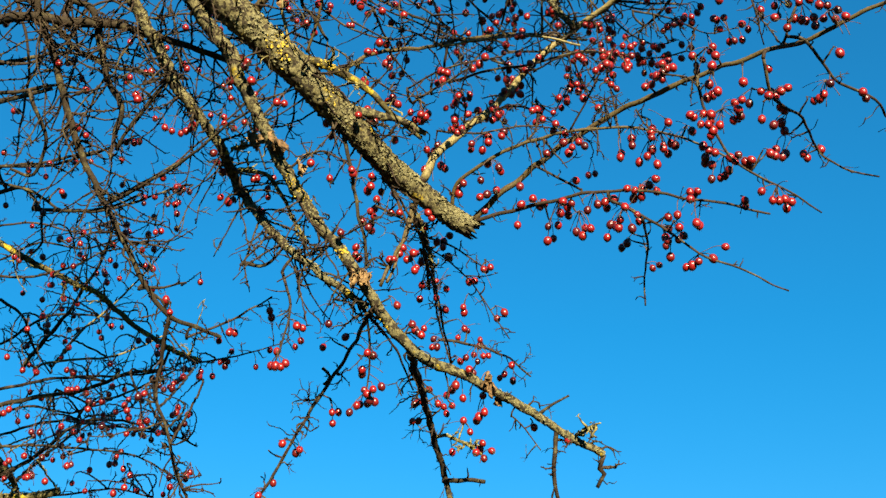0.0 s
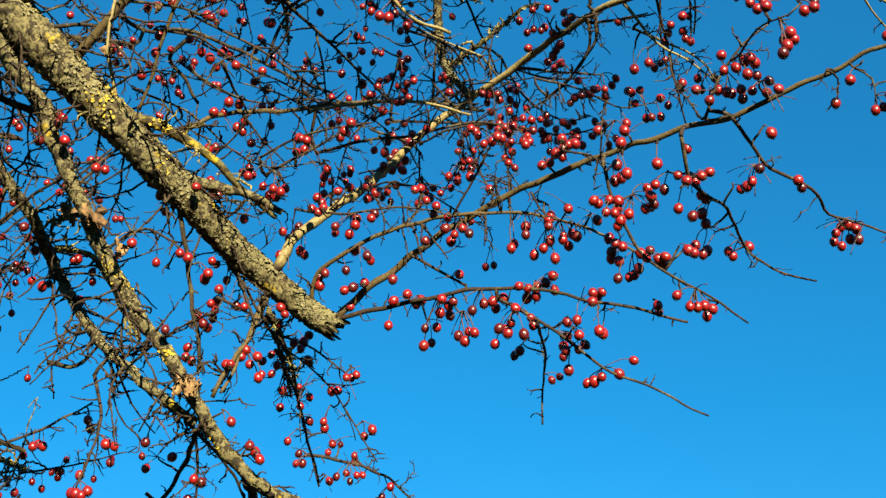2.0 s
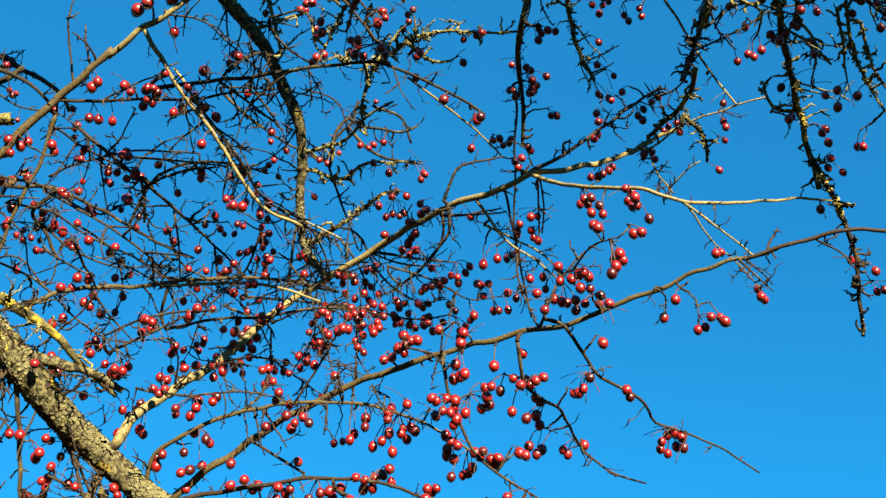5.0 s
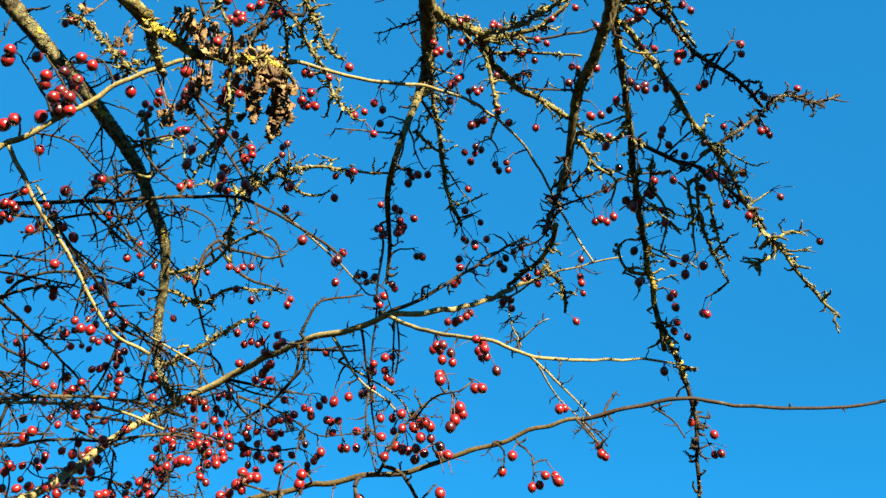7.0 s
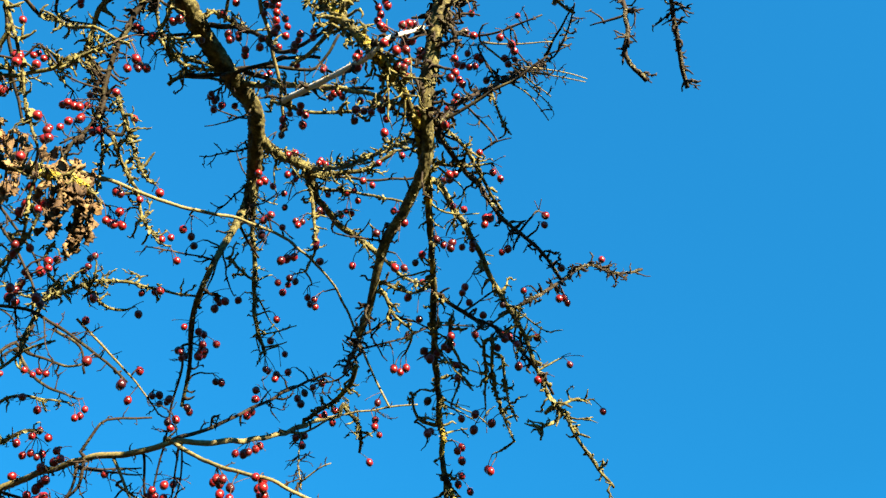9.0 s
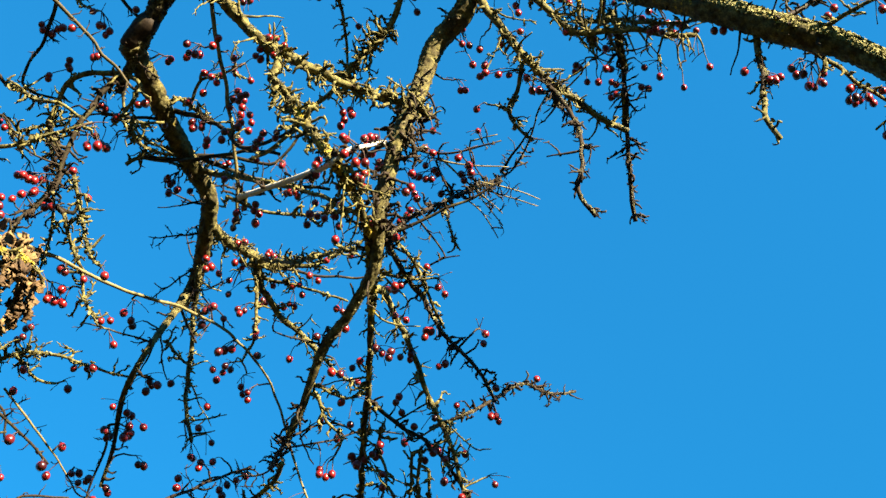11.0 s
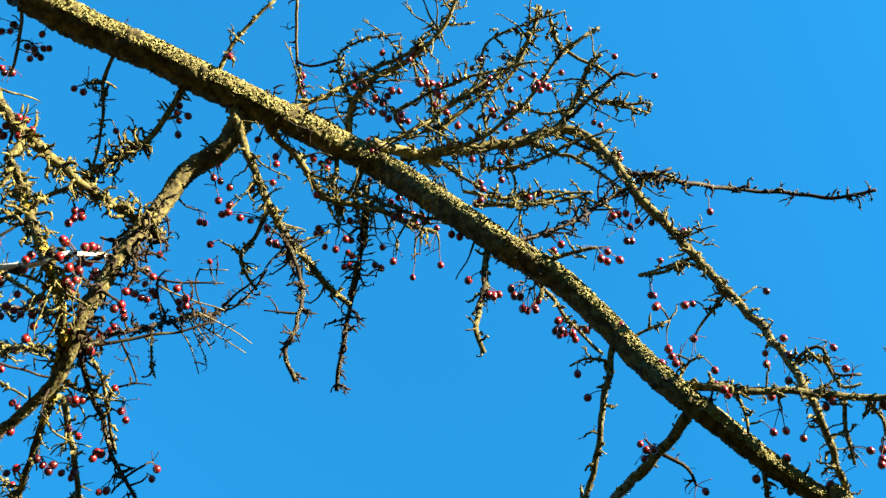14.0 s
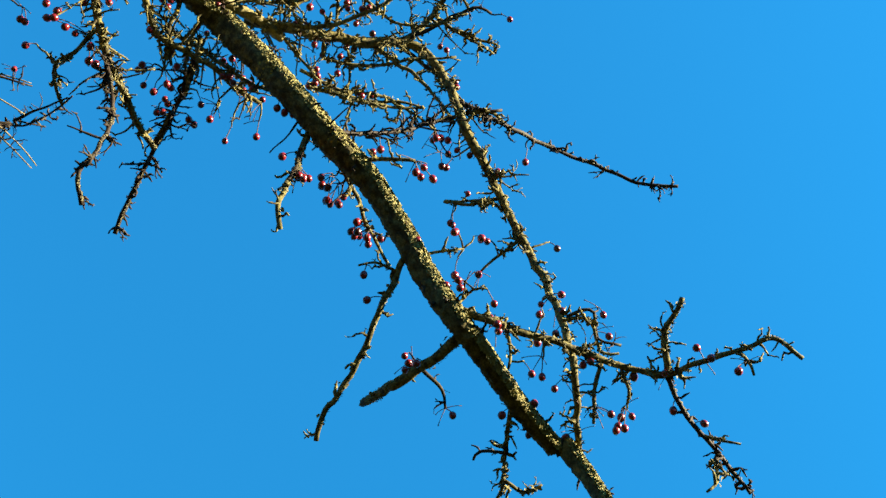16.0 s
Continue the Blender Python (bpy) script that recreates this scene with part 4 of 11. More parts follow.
limb("L5d", "twig", TWIG_BARK, 0.0025, 0.0017, (-0.077, 1.175, 2.082), (-0.109, 1.276, 2.071), (-0.137, 1.312, 2.042), (-0.171, 1.332, 1.993), (-0.197, 1.350, 1.950), (-0.221, 1.364, 1.917))
limb("G224", "twig", GREEN_BARK, 0.0025, 0.0015, (0.796, 0.215, 3.139), (0.819, 0.190, 3.140), (0.838, 0.167, 3.142), (0.846, 0.180, 3.136))
limb("R9", "twig", TWIG_BARK, 0.0025, 0.0012, (0.492, 0.674, 2.693), (0.521, 0.667, 2.740), (0.597, 0.712, 2.878), (0.717, 0.799, 3.099), (0.740, 0.781, 3.136), (0.714, 0.705, 3.114))
limb("F305", "twig", DARK_BARK, 0.0025, 0.0017, (0.235, 1.427, 2.941), (0.278, 1.431, 2.926), (0.296, 1.450, 2.895))
limb("G236", "twig", GREEN_BARK, 0.0025, 0.0019, (0.430, 0.490, 2.999), (0.424, 0.467, 3.016), (0.422, 0.445, 3.029), (0.422, 0.414, 3.047))
limb("K106", "twig", DARK_BARK, 0.0025, 0.0017, (0.201, 0.824, 2.697), (0.218, 0.823, 2.698), (0.217, 0.812, 2.715))
limb("T4", "twig", TWIG_BARK, 0.0025, 0.0013, (0.033, 1.213, 2.207), (0.074, 1.201, 2.212), (0.117, 1.183, 2.214), (0.164, 1.165, 2.217), (0.226, 1.145, 2.210), (0.260, 1.128, 2.192), (0.300, 1.121, 2.182), (0.343, 1.130, 2.174), (0.357, 1.132, 2.172))
limb("R7f", "twig", TWIG_BARK, 0.0025, 0.0022, (0.579, 0.521, 2.864), (0.609, 0.510, 2.796), (0.615, 0.510, 2.732), (0.618, 0.524, 2.693), (0.643, 0.533, 2.677))
limb("K301", "twig", TWIG_BARK, 0.0022, 0.0016, (0.064, 0.805, 2.836), (0.083, 0.834, 2.803), (0.102, 0.861, 2.770), (0.113, 0.875, 2.754), (0.125, 0.887, 2.738))
limb("K302", "twig", TWIG_BARK, 0.0016, 0.0010, (0.033, 0.846, 2.756), (0.075, 0.829, 2.754), (0.105, 0.819, 2.751), (0.117, 0.802, 2.762), (0.133, 0.806, 2.751), (0.150, 0.811, 2.740))
limb("K303", "twig", GREEN_BARK, 0.0019, 0.0012, (0.193, 0.824, 2.711), (0.203, 0.837, 2.695), (0.210, 0.852, 2.679), (0.213, 0.868, 2.664), (0.213, 0.880, 2.653))
limb("K304", "twig", TWIG_BARK, 0.0016, 0.0010, (0.129, 0.890, 2.622), (0.153, 0.898, 2.605), (0.171, 0.905, 2.592), (0.188, 0.914, 2.576))
limb("K305", "twig", GREEN_BARK, 0.0020, 0.0012, (0.170, 0.942, 2.699), (0.167, 0.970, 2.675), (0.155, 0.995, 2.658), (0.143, 1.023, 2.637))
limb("K306", "twig", GREEN_BARK, 0.0021, 0.0013, (0.217, 1.072, 2.704), (0.198, 1.068, 2.715), (0.189, 1.057, 2.729), (0.193, 1.041, 2.741))
limb("K307", "twig", GREEN_BARK, 0.0018, 0.0011, (0.214, 1.061, 2.686), (0.193, 1.076, 2.682), (0.174, 1.081, 2.685), (0.153, 1.080, 2.694))
limb("K308", "twig", TWIG_BARK, 0.0015, 0.0009, (0.082, 1.036, 2.692), (0.115, 1.020, 2.693), (0.131, 1.027, 2.681))
limb("K309", "twig", TWIG_BARK, 0.0015, 0.0009, (0.089, 1.062, 2.694), (0.111, 1.070, 2.678), (0.132, 1.072, 2.667), (0.147, 1.062, 2.671))
limb("K310", "twig", GREEN_BARK, 0.0019, 0.0012, (0.209, 0.798, 2.896), (0.232, 0.821, 2.866), (0.255, 0.828, 2.851), (0.285, 0.821, 2.845))
limb("K321", "twig", OLIVE_BARK, 0.0024, 0.0016, (0.076, 0.734, 2.909), (0.093, 0.736, 2.900), (0.125, 0.739, 2.885), (0.157, 0.743, 2.868), (0.178, 0.747, 2.857), (0.199, 0.750, 2.846), (0.217, 0.754, 2.836))
limb("K322", "twig", DARK_BARK, 0.0026, 0.0014, (0.104, 0.730, 2.938), (0.114, 0.764, 2.911), (0.118, 0.790, 2.892), (0.113, 0.814, 2.878), (0.117, 0.832, 2.865), (0.130, 0.834, 2.858), (0.155, 0.825, 2.854))
limb("K323", "twig", GREEN_BARK, 0.0033, 0.0020, (0.203, 0.763, 2.861), (0.177, 0.777, 2.863), (0.161, 0.796, 2.857), (0.158, 0.817, 2.845), (0.162, 0.838, 2.829), (0.175, 0.857, 2.811), (0.193, 0.868, 2.796))
limb("K324", "twig", GREEN_BARK, 0.0016, 0.0010, (0.114, 0.726, 2.923), (0.127, 0.736, 2.912), (0.143, 0.735, 2.905), (0.157, 0.730, 2.903))
limb("K325", "twig", GREEN_BARK, 0.0029, 0.0020, (0.192, 0.868, 2.809), (0.190, 0.892, 2.794), (0.181, 0.926, 2.776))
limb("K326", "twig", GREEN_BARK, 0.0018, 0.0011, (0.136, 0.863, 2.824), (0.160, 0.840, 2.828), (0.179, 0.820, 2.834), (0.186, 0.814, 2.835))
limb("K327", "twig", GREEN_BARK, 0.0025, 0.0014, (0.224, 0.752, 2.847), (0.224, 0.772, 2.833), (0.222, 0.789, 2.823), (0.240, 0.780, 2.821), (0.263, 0.766, 2.821))
limb("K328", "twig", GREEN_BARK, 0.0016, 0.0010, (0.235, 0.794, 2.840), (0.251, 0.802, 2.828), (0.271, 0.797, 2.823), (0.288, 0.794, 2.817))
limb("T8", "twig", OLIVE_BARK, 0.0025, 0.0010, (0.010, 1.207, 2.217), (0.014, 1.192, 2.238), (0.028, 1.179, 2.250), (0.070, 1.157, 2.268), (0.113, 1.142, 2.277), (0.166, 1.127, 2.279), (0.218, 1.114, 2.271), (0.268, 1.100, 2.248), (0.297, 1.089, 2.226), (0.325, 1.082, 2.201))
limb("K22", "twig", GREEN_BARK, 0.0024, 0.0017, (0.003, 1.399, 2.004), (0.024, 1.389, 1.991), (0.045, 1.379, 1.974))
limb("K64", "twig", OLIVE_BARK, 0.0024, 0.0015, (-0.034, 1.200, 2.223), (-0.043, 1.191, 2.185), (-0.054, 1.176, 2.134), (-0.062, 1.166, 2.109))
limb("K99", "twig", DARK_BARK, 0.0024, 0.0017, (0.052, 0.965, 2.541), (0.061, 1.048, 2.640), (0.080, 1.130, 2.735))
limb("G193", "twig", GREEN_BARK, 0.0024, 0.0015, (0.876, 0.252, 2.874), (0.888, 0.227, 2.873), (0.894, 0.202, 2.875), (0.906, 0.195, 2.869))
limb("R6", "twig", TWIG_BARK, 0.0024, 0.0015, (0.575, 0.840, 2.641), (0.613, 0.844, 2.627), (0.653, 0.842, 2.617), (0.690, 0.849, 2.593), (0.721, 0.860, 2.569))
limb("L3b", "twig", PALE_BARK, 0.0024, 0.0012, (0.361, 1.060, 2.533), (0.389, 1.050, 2.515), (0.419, 1.004, 2.475), (0.455, 0.971, 2.451), (0.509, 0.972, 2.442), (0.579, 0.992, 2.467), (0.652, 1.006, 2.491), (0.701, 1.006, 2.488))
limb("G148", "twig", GREEN_BARK, 0.0024, 0.0016, (0.232, 0.797, 2.829), (0.263, 0.829, 2.852), (0.304, 0.850, 2.891))
limb("G240", "twig", GREEN_BARK, 0.0024, 0.0014, (0.738, 0.356, 3.038), (0.768, 0.309, 3.043), (0.780, 0.266, 3.055), (0.801, 0.212, 3.067))
limb("T9", "twig", OLIVE_BARK, 0.0024, 0.0016, (-0.109, 1.089, 2.336), (-0.076, 1.105, 2.368), (-0.028, 1.143, 2.401), (0.025, 1.184, 2.441), (0.084, 1.226, 2.480), (0.142, 1.244, 2.490), (0.186, 1.237, 2.478))
limb("K91", "twig", PALE_BARK, 0.0024, 0.0016, (-0.028, 0.942, 2.558), (-0.010, 0.954, 2.536), (0.004, 0.963, 2.519), (0.019, 0.972, 2.502), (0.038, 0.980, 2.485), (0.052, 0.989, 2.468), (0.073, 1.002, 2.443), (0.099, 1.014, 2.418), (0.135, 1.015, 2.401))
limb("F270", "twig", DARK_BARK, 0.0024, 0.0016, (-0.630, 1.437, 2.385), (-0.575, 1.443, 2.371), (-0.535, 1.454, 2.348), (-0.480, 1.453, 2.349), (-0.424, 1.445, 2.367))
limb("K68", "twig", DARK_BARK, 0.0024, 0.0018, (-0.114, 1.128, 2.286), (-0.102, 1.146, 2.236), (-0.095, 1.160, 2.197), (-0.087, 1.173, 2.159), (-0.086, 1.182, 2.135))
limb("G190", "twig", GREEN_BARK, 0.0024, 0.0012, (0.694, 0.335, 2.873), (0.730, 0.281, 2.874), (0.739, 0.258, 2.878), (0.755, 0.237, 2.877))
limb("F258", "twig", TWIG_BARK, 0.0024, 0.0014, (-0.741, 1.824, 2.287), (-0.656, 1.804, 2.329), (-0.581, 1.804, 2.329), (-0.496, 1.809, 2.320))
limb("G239", "twig", GREEN_BARK, 0.0024, 0.0014, (0.664, 0.367, 3.044), (0.674, 0.323, 3.080), (0.688, 0.280, 3.111), (0.677, 0.233, 3.163), (0.662, 0.211, 3.195))
limb("F259", "twig", TWIG_BARK, 0.0024, 0.0014, (-0.739, 1.770, 2.387), (-0.682, 1.771, 2.387), (-0.616, 1.763, 2.403), (-0.559, 1.751, 2.429))
limb("K229", "twig", DARK_BARK, 0.0024, 0.0014, (0.722, 0.358, 2.807), (0.727, 0.367, 2.758), (0.722, 0.376, 2.739))
limb("K204", "twig", DARK_BARK, 0.0023, 0.0015, (0.163, 0.707, 2.913), (0.182, 0.710, 2.903), (0.201, 0.709, 2.895))
limb("G234", "twig", GREEN_BARK, 0.0023, 0.0014, (0.963, 0.155, 2.726), (0.974, 0.126, 2.721), (0.999, 0.122, 2.699), (1.005, 0.106, 2.696))
limb("F294", "twig", DARK_BARK, 0.0023, 0.0016, (0.019, 1.362, 2.872), (0.048, 1.372, 2.851), (0.080, 1.381, 2.833), (0.112, 1.388, 2.817), (0.144, 1.393, 2.805))
limb("K21", "twig", TWIG_BARK, 0.0023, 0.0012, (-0.004, 1.508, 2.172), (0.035, 1.520, 2.168), (0.067, 1.531, 2.164), (0.099, 1.545, 2.152), (0.123, 1.562, 2.134))
limb("K35", "twig", DARK_BARK, 0.0023, 0.0016, (-0.168, 0.967, 2.517), (-0.133, 0.976, 2.511), (-0.109, 0.988, 2.498))
limb("L3c", "twig", TWIG_BARK, 0.0023, 0.0016, (0.369, 1.059, 2.531), (0.422, 1.059, 2.575), (0.513, 1.089, 2.681), (0.542, 1.084, 2.707))
limb("F272", "twig", TWIG_BARK, 0.0023, 0.0012, (-0.584, 1.300, 2.595), (-0.573, 1.320, 2.552), (-0.568, 1.340, 2.510), (-0.578, 1.366, 2.454), (-0.586, 1.393, 2.398))
limb("T17", "twig", TWIG_BARK, 0.0023, 0.0013, (-0.029, 1.197, 2.203), (-0.015, 1.341, 2.209), (-0.006, 1.498, 2.192), (0.012, 1.525, 2.139))
limb("G103", "twig", GREEN_BARK, 0.0023, 0.0017, (0.248, 1.091, 2.728), (0.275, 1.106, 2.725), (0.294, 1.107, 2.731))
limb("G98", "twig", GREEN_BARK, 0.0023, 0.0013, (0.064, 1.118, 2.756), (0.095, 1.111, 2.770), (0.123, 1.105, 2.782))
limb("G238", "twig", GREEN_BARK, 0.0023, 0.0013, (0.610, 0.393, 3.037), (0.618, 0.339, 3.040), (0.636, 0.279, 3.038), (0.659, 0.224, 3.032))
limb("G107", "twig", GREEN_BARK, 0.0023, 0.0014, (0.384, 1.010, 2.768), (0.415, 1.048, 2.790), (0.437, 1.071, 2.805))
limb("F303", "twig", DARK_BARK, 0.0023, 0.0015, (0.205, 1.331, 2.859), (0.199, 1.349, 2.833), (0.184, 1.359, 2.820), (0.167, 1.382, 2.787))
limb("K156", "twig", DARK_BARK, 0.0023, 0.0011, (0.719, 0.793, 3.112), (0.716, 0.756, 3.115), (0.714, 0.713, 3.115))
limb("G211", "twig", GOLD_BARK, 0.0023, 0.0015, (1.046, 0.251, 2.600), (1.067, 0.234, 2.596), (1.070, 0.215, 2.604))
limb("F255", "twig", PALE_BARK, 0.0023, 0.0014, (-0.643, 1.802, 2.239), (-0.587, 1.775, 2.297), (-0.541, 1.759, 2.330), (-0.485, 1.736, 2.380))
limb("K7", "twig", DARK_BARK, 0.0023, 0.0013, (-0.381, 1.177, 2.285), (-0.357, 1.160, 2.313), (-0.333, 1.143, 2.340), (-0.313, 1.134, 2.354))
limb("K19", "twig", DARK_BARK, 0.0023, 0.0010, (-0.343, 1.248, 2.133), (-0.330, 1.254, 2.127), (-0.323, 1.264, 2.113))
limb("F306", "twig", DARK_BARK, 0.0023, 0.0015, (0.219, 1.356, 2.799), (0.250, 1.361, 2.786), (0.289, 1.360, 2.781))
limb("F253", "twig", PALE_BARK, 0.0023, 0.0014, (-0.669, 1.798, 2.237), (-0.632, 1.794, 2.246), (-0.540, 1.791, 2.253), (-0.457, 1.777, 2.282))
limb("K18", "twig", DARK_BARK, 0.0023, 0.0010, (-0.355, 1.245, 2.137), (-0.327, 1.250, 2.141), (-0.302, 1.252, 2.149))
limb("K8", "twig", DARK_BARK, 0.0023, 0.0013, (-0.394, 1.202, 2.224), (-0.354, 1.182, 2.235), (-0.311, 1.160, 2.248), (-0.276, 1.139, 2.262), (-0.242, 1.116, 2.278), (-0.211, 1.097, 2.291))
limb("K4", "twig", TWIG_BARK, 0.0023, 0.0013, (-0.514, 1.129, 2.375), (-0.488, 1.131, 2.373), (-0.456, 1.128, 2.386))
limb("G244", "twig", GREEN_BARK, 0.0023, 0.0017, (0.624, 0.453, 2.986), (0.653, 0.487, 2.983), (0.696, 0.505, 2.980))
limb("K45", "twig", GREEN_BARK, 0.0023, 0.0013, (0.202, 1.129, 2.715), (0.196, 1.143, 2.670), (0.203, 1.150, 2.639))
limb("G216", "twig", GREEN_BARK, 0.0023, 0.0015, (0.988, 0.105, 2.653), (1.015, 0.103, 2.651), (1.032, 0.110, 2.649))
limb("K13", "twig", TWIG_BARK, 0.0023, 0.0013, (-0.061, 1.179, 2.242), (-0.054, 1.184, 2.223), (-0.044, 1.188, 2.200), (-0.040, 1.191, 2.187))
limb("G208", "twig", GREEN_BARK, 0.0023, 0.0017, (0.974, 0.123, 2.654), (0.989, 0.134, 2.635), (1.011, 0.145, 2.611))
limb("G214", "twig", GREEN_BARK, 0.0023, 0.0014, (1.077, 0.040, 2.590), (1.079, 0.043, 2.565), (1.074, 0.056, 2.548))
limb("F257", "twig", TWIG_BARK, 0.0023, 0.0014, (-0.574, 1.786, 2.166), (-0.492, 1.774, 2.190), (-0.429, 1.761, 2.218))
limb("F251", "twig", TWIG_BARK, 0.0022, 0.0013, (-0.704, 1.792, 2.122), (-0.615, 1.782, 2.142), (-0.525, 1.786, 2.133), (-0.435, 1.792, 2.120), (-0.391, 1.800, 2.104))
limb("G231", "twig", GREEN_BARK, 0.0022, 0.0013, (0.896, 0.197, 2.881), (0.893, 0.230, 2.889), (0.891, 0.247, 2.894))
limb("F292", "twig", DARK_BARK, 0.0022, 0.0015, (-0.049, 1.368, 2.724), (-0.020, 1.357, 2.736), (0.016, 1.350, 2.740), (0.046, 1.349, 2.738), (0.091, 1.350, 2.729))
limb("G104", "twig", GREEN_BARK, 0.0022, 0.0017, (0.210, 0.825, 2.693), (0.232, 0.843, 2.670), (0.252, 0.851, 2.656))
limb("G146", "twig", GREEN_BARK, 0.0022, 0.0014, (0.200, 0.792, 2.717), (0.219, 0.801, 2.689), (0.233, 0.811, 2.664), (0.253, 0.817, 2.638), (0.261, 0.814, 2.634))
limb("K227", "twig", DARK_BARK, 0.0022, 0.0014, (0.903, 0.290, 2.636), (0.935, 0.279, 2.632), (0.956, 0.282, 2.627))
limb("G207", "twig", GREEN_BARK, 0.0022, 0.0013, (0.892, 0.199, 2.653), (0.901, 0.196, 2.632), (0.908, 0.203, 2.606))
limb("G197", "twig", GREEN_BARK, 0.0022, 0.0015, (0.490, 0.672, 2.694), (0.531, 0.689, 2.695), (0.570, 0.720, 2.692), (0.606, 0.746, 2.688))
limb("G171", "twig", GREEN_BARK, 0.0022, 0.0012, (0.636, 0.974, 2.580), (0.616, 0.975, 2.585), (0.601, 0.959, 2.600), (0.607, 0.950, 2.604))
limb("K176", "twig", PALE_BARK, 0.0022, 0.0016, (0.252, 0.626, 3.014), (0.279, 0.659, 3.003), (0.295, 0.688, 2.995))
limb("F260", "twig", TWIG_BARK, 0.0022, 0.0013, (-0.690, 1.740, 2.143), (-0.637, 1.736, 2.151), (-0.576, 1.740, 2.142), (-0.531, 1.729, 2.166))
limb("F304", "twig", DARK_BARK, 0.0022, 0.0015, (0.189, 1.280, 2.778), (0.218, 1.283, 2.769), (0.262, 1.280, 2.766), (0.280, 1.274, 2.772))
limb("G230", "twig", GREEN_BARK, 0.0022, 0.0013, (0.929, 0.184, 2.835), (0.934, 0.216, 2.821), (0.939, 0.233, 2.812))
limb("G178", "twig", GREEN_BARK, 0.0022, 0.0013, (0.361, 0.600, 2.973), (0.394, 0.631, 2.952), (0.423, 0.670, 2.930))
limb("G141", "twig", GREEN_BARK, 0.0022, 0.0012, (0.099, 0.736, 2.612), (0.130, 0.717, 2.610), (0.153, 0.695, 2.613), (0.175, 0.672, 2.618), (0.193, 0.653, 2.622))
limb("K112", "twig", TWIG_BARK, 0.0022, 0.0015, (0.470, 0.992, 2.954), (0.520, 0.980, 2.951), (0.568, 0.962, 2.955), (0.614, 0.940, 2.964))
limb("G182", "twig", GREEN_BARK, 0.0022, 0.0016, (0.250, 0.840, 2.881), (0.275, 0.844, 2.884), (0.304, 0.841, 2.892))
limb("R5b", "twig", TWIG_BARK, 0.0022, 0.0018, (0.654, 0.848, 2.648), (0.675, 0.815, 2.652), (0.716, 0.817, 2.698), (0.781, 0.849, 2.783), (0.850, 0.883, 2.829), (0.892, 0.882, 2.853))
limb("G183", "twig", GREEN_BARK, 0.0021, 0.0015, (0.271, 0.776, 2.890), (0.319, 0.758, 2.851), (0.343, 0.748, 2.833))
limb("G241", "twig", GREEN_BARK, 0.0021, 0.0013, (0.678, 0.348, 2.894), (0.720, 0.318, 2.906), (0.755, 0.279, 2.925), (0.818, 0.244, 2.935))
limb("K65", "twig", DARK_BARK, 0.0021, 0.0016, (-0.033, 1.196, 2.196), (-0.022, 1.286, 2.203), (-0.018, 1.403, 2.202))
limb("F250", "twig", TWIG_BARK, 0.0021, 0.0013, (-0.670, 1.712, 2.081), (-0.585, 1.713, 2.081), (-0.500, 1.717, 2.073), (-0.449, 1.722, 2.061), (-0.406, 1.735, 2.034))
limb("K92", "twig", DARK_BARK, 0.0021, 0.0013, (-0.019, 0.980, 2.521), (0.035, 0.963, 2.522), (0.075, 0.950, 2.523), (0.126, 0.933, 2.524), (0.177, 0.917, 2.525), (0.198, 0.914, 2.522), (0.232, 0.915, 2.510), (0.257, 0.917, 2.499), (0.292, 0.922, 2.481))
limb("T11", "twig", OLIVE_BARK, 0.0021, 0.0016, (-0.103, 1.000, 2.494), (-0.113, 1.027, 2.454), (-0.129, 1.052, 2.418), (-0.145, 1.080, 2.378), (-0.152, 1.092, 2.360))
limb("F269", "twig", DARK_BARK, 0.0021, 0.0014, (-0.560, 1.268, 2.315), (-0.496, 1.268, 2.315), (-0.454, 1.264, 2.323), (-0.383, 1.254, 2.345))
limb("G243", "twig", GREEN_BARK, 0.0021, 0.0014, (0.715, 0.299, 3.117), (0.748, 0.272, 3.103), (0.766, 0.234, 3.101), (0.771, 0.186, 3.109))
limb("G168", "twig", GREEN_BARK, 0.0021, 0.0012, (0.644, 0.851, 2.613), (0.658, 0.880, 2.593), (0.681, 0.906, 2.573), (0.710, 0.929, 2.553))
limb("K147", "twig", DARK_BARK, 0.0021, 0.0016, (0.204, 0.802, 2.837), (0.241, 0.805, 2.865), (0.273, 0.806, 2.889))
limb("K39", "twig", DARK_BARK, 0.0021, 0.0016, (-0.236, 1.046, 2.418), (-0.203, 1.053, 2.426), (-0.174, 1.061, 2.429))
limb("G218", "twig", GREEN_BARK, 0.0021, 0.0012, (0.704, 0.311, 2.857), (0.737, 0.271, 2.870), (0.760, 0.237, 2.883))
limb("K212", "twig", DARK_BARK, 0.0021, 0.0015, (0.963, 0.147, 2.727), (0.964, 0.131, 2.731), (0.970, 0.120, 2.729), (0.992, 0.122, 2.713), (1.005, 0.102, 2.709))
limb("K37", "twig", PALE_BARK, 0.0021, 0.0016, (-0.178, 1.040, 2.412), (-0.176, 1.056, 2.385), (-0.168, 1.074, 2.353), (-0.162, 1.083, 2.338))
limb("G173", "twig", GREEN_BARK, 0.0021, 0.0012, (0.713, 0.866, 2.548), (0.736, 0.862, 2.564), (0.749, 0.859, 2.574), (0.762, 0.862, 2.576))
limb("G203", "twig", GREEN_BARK, 0.0021, 0.0014, (0.782, 0.225, 3.146), (0.806, 0.207, 3.137), (0.829, 0.183, 3.131), (0.843, 0.172, 3.126))
limb("G174", "twig", GREEN_BARK, 0.0021, 0.0012, (0.722, 0.866, 2.539), (0.705, 0.863, 2.521), (0.699, 0.860, 2.502))
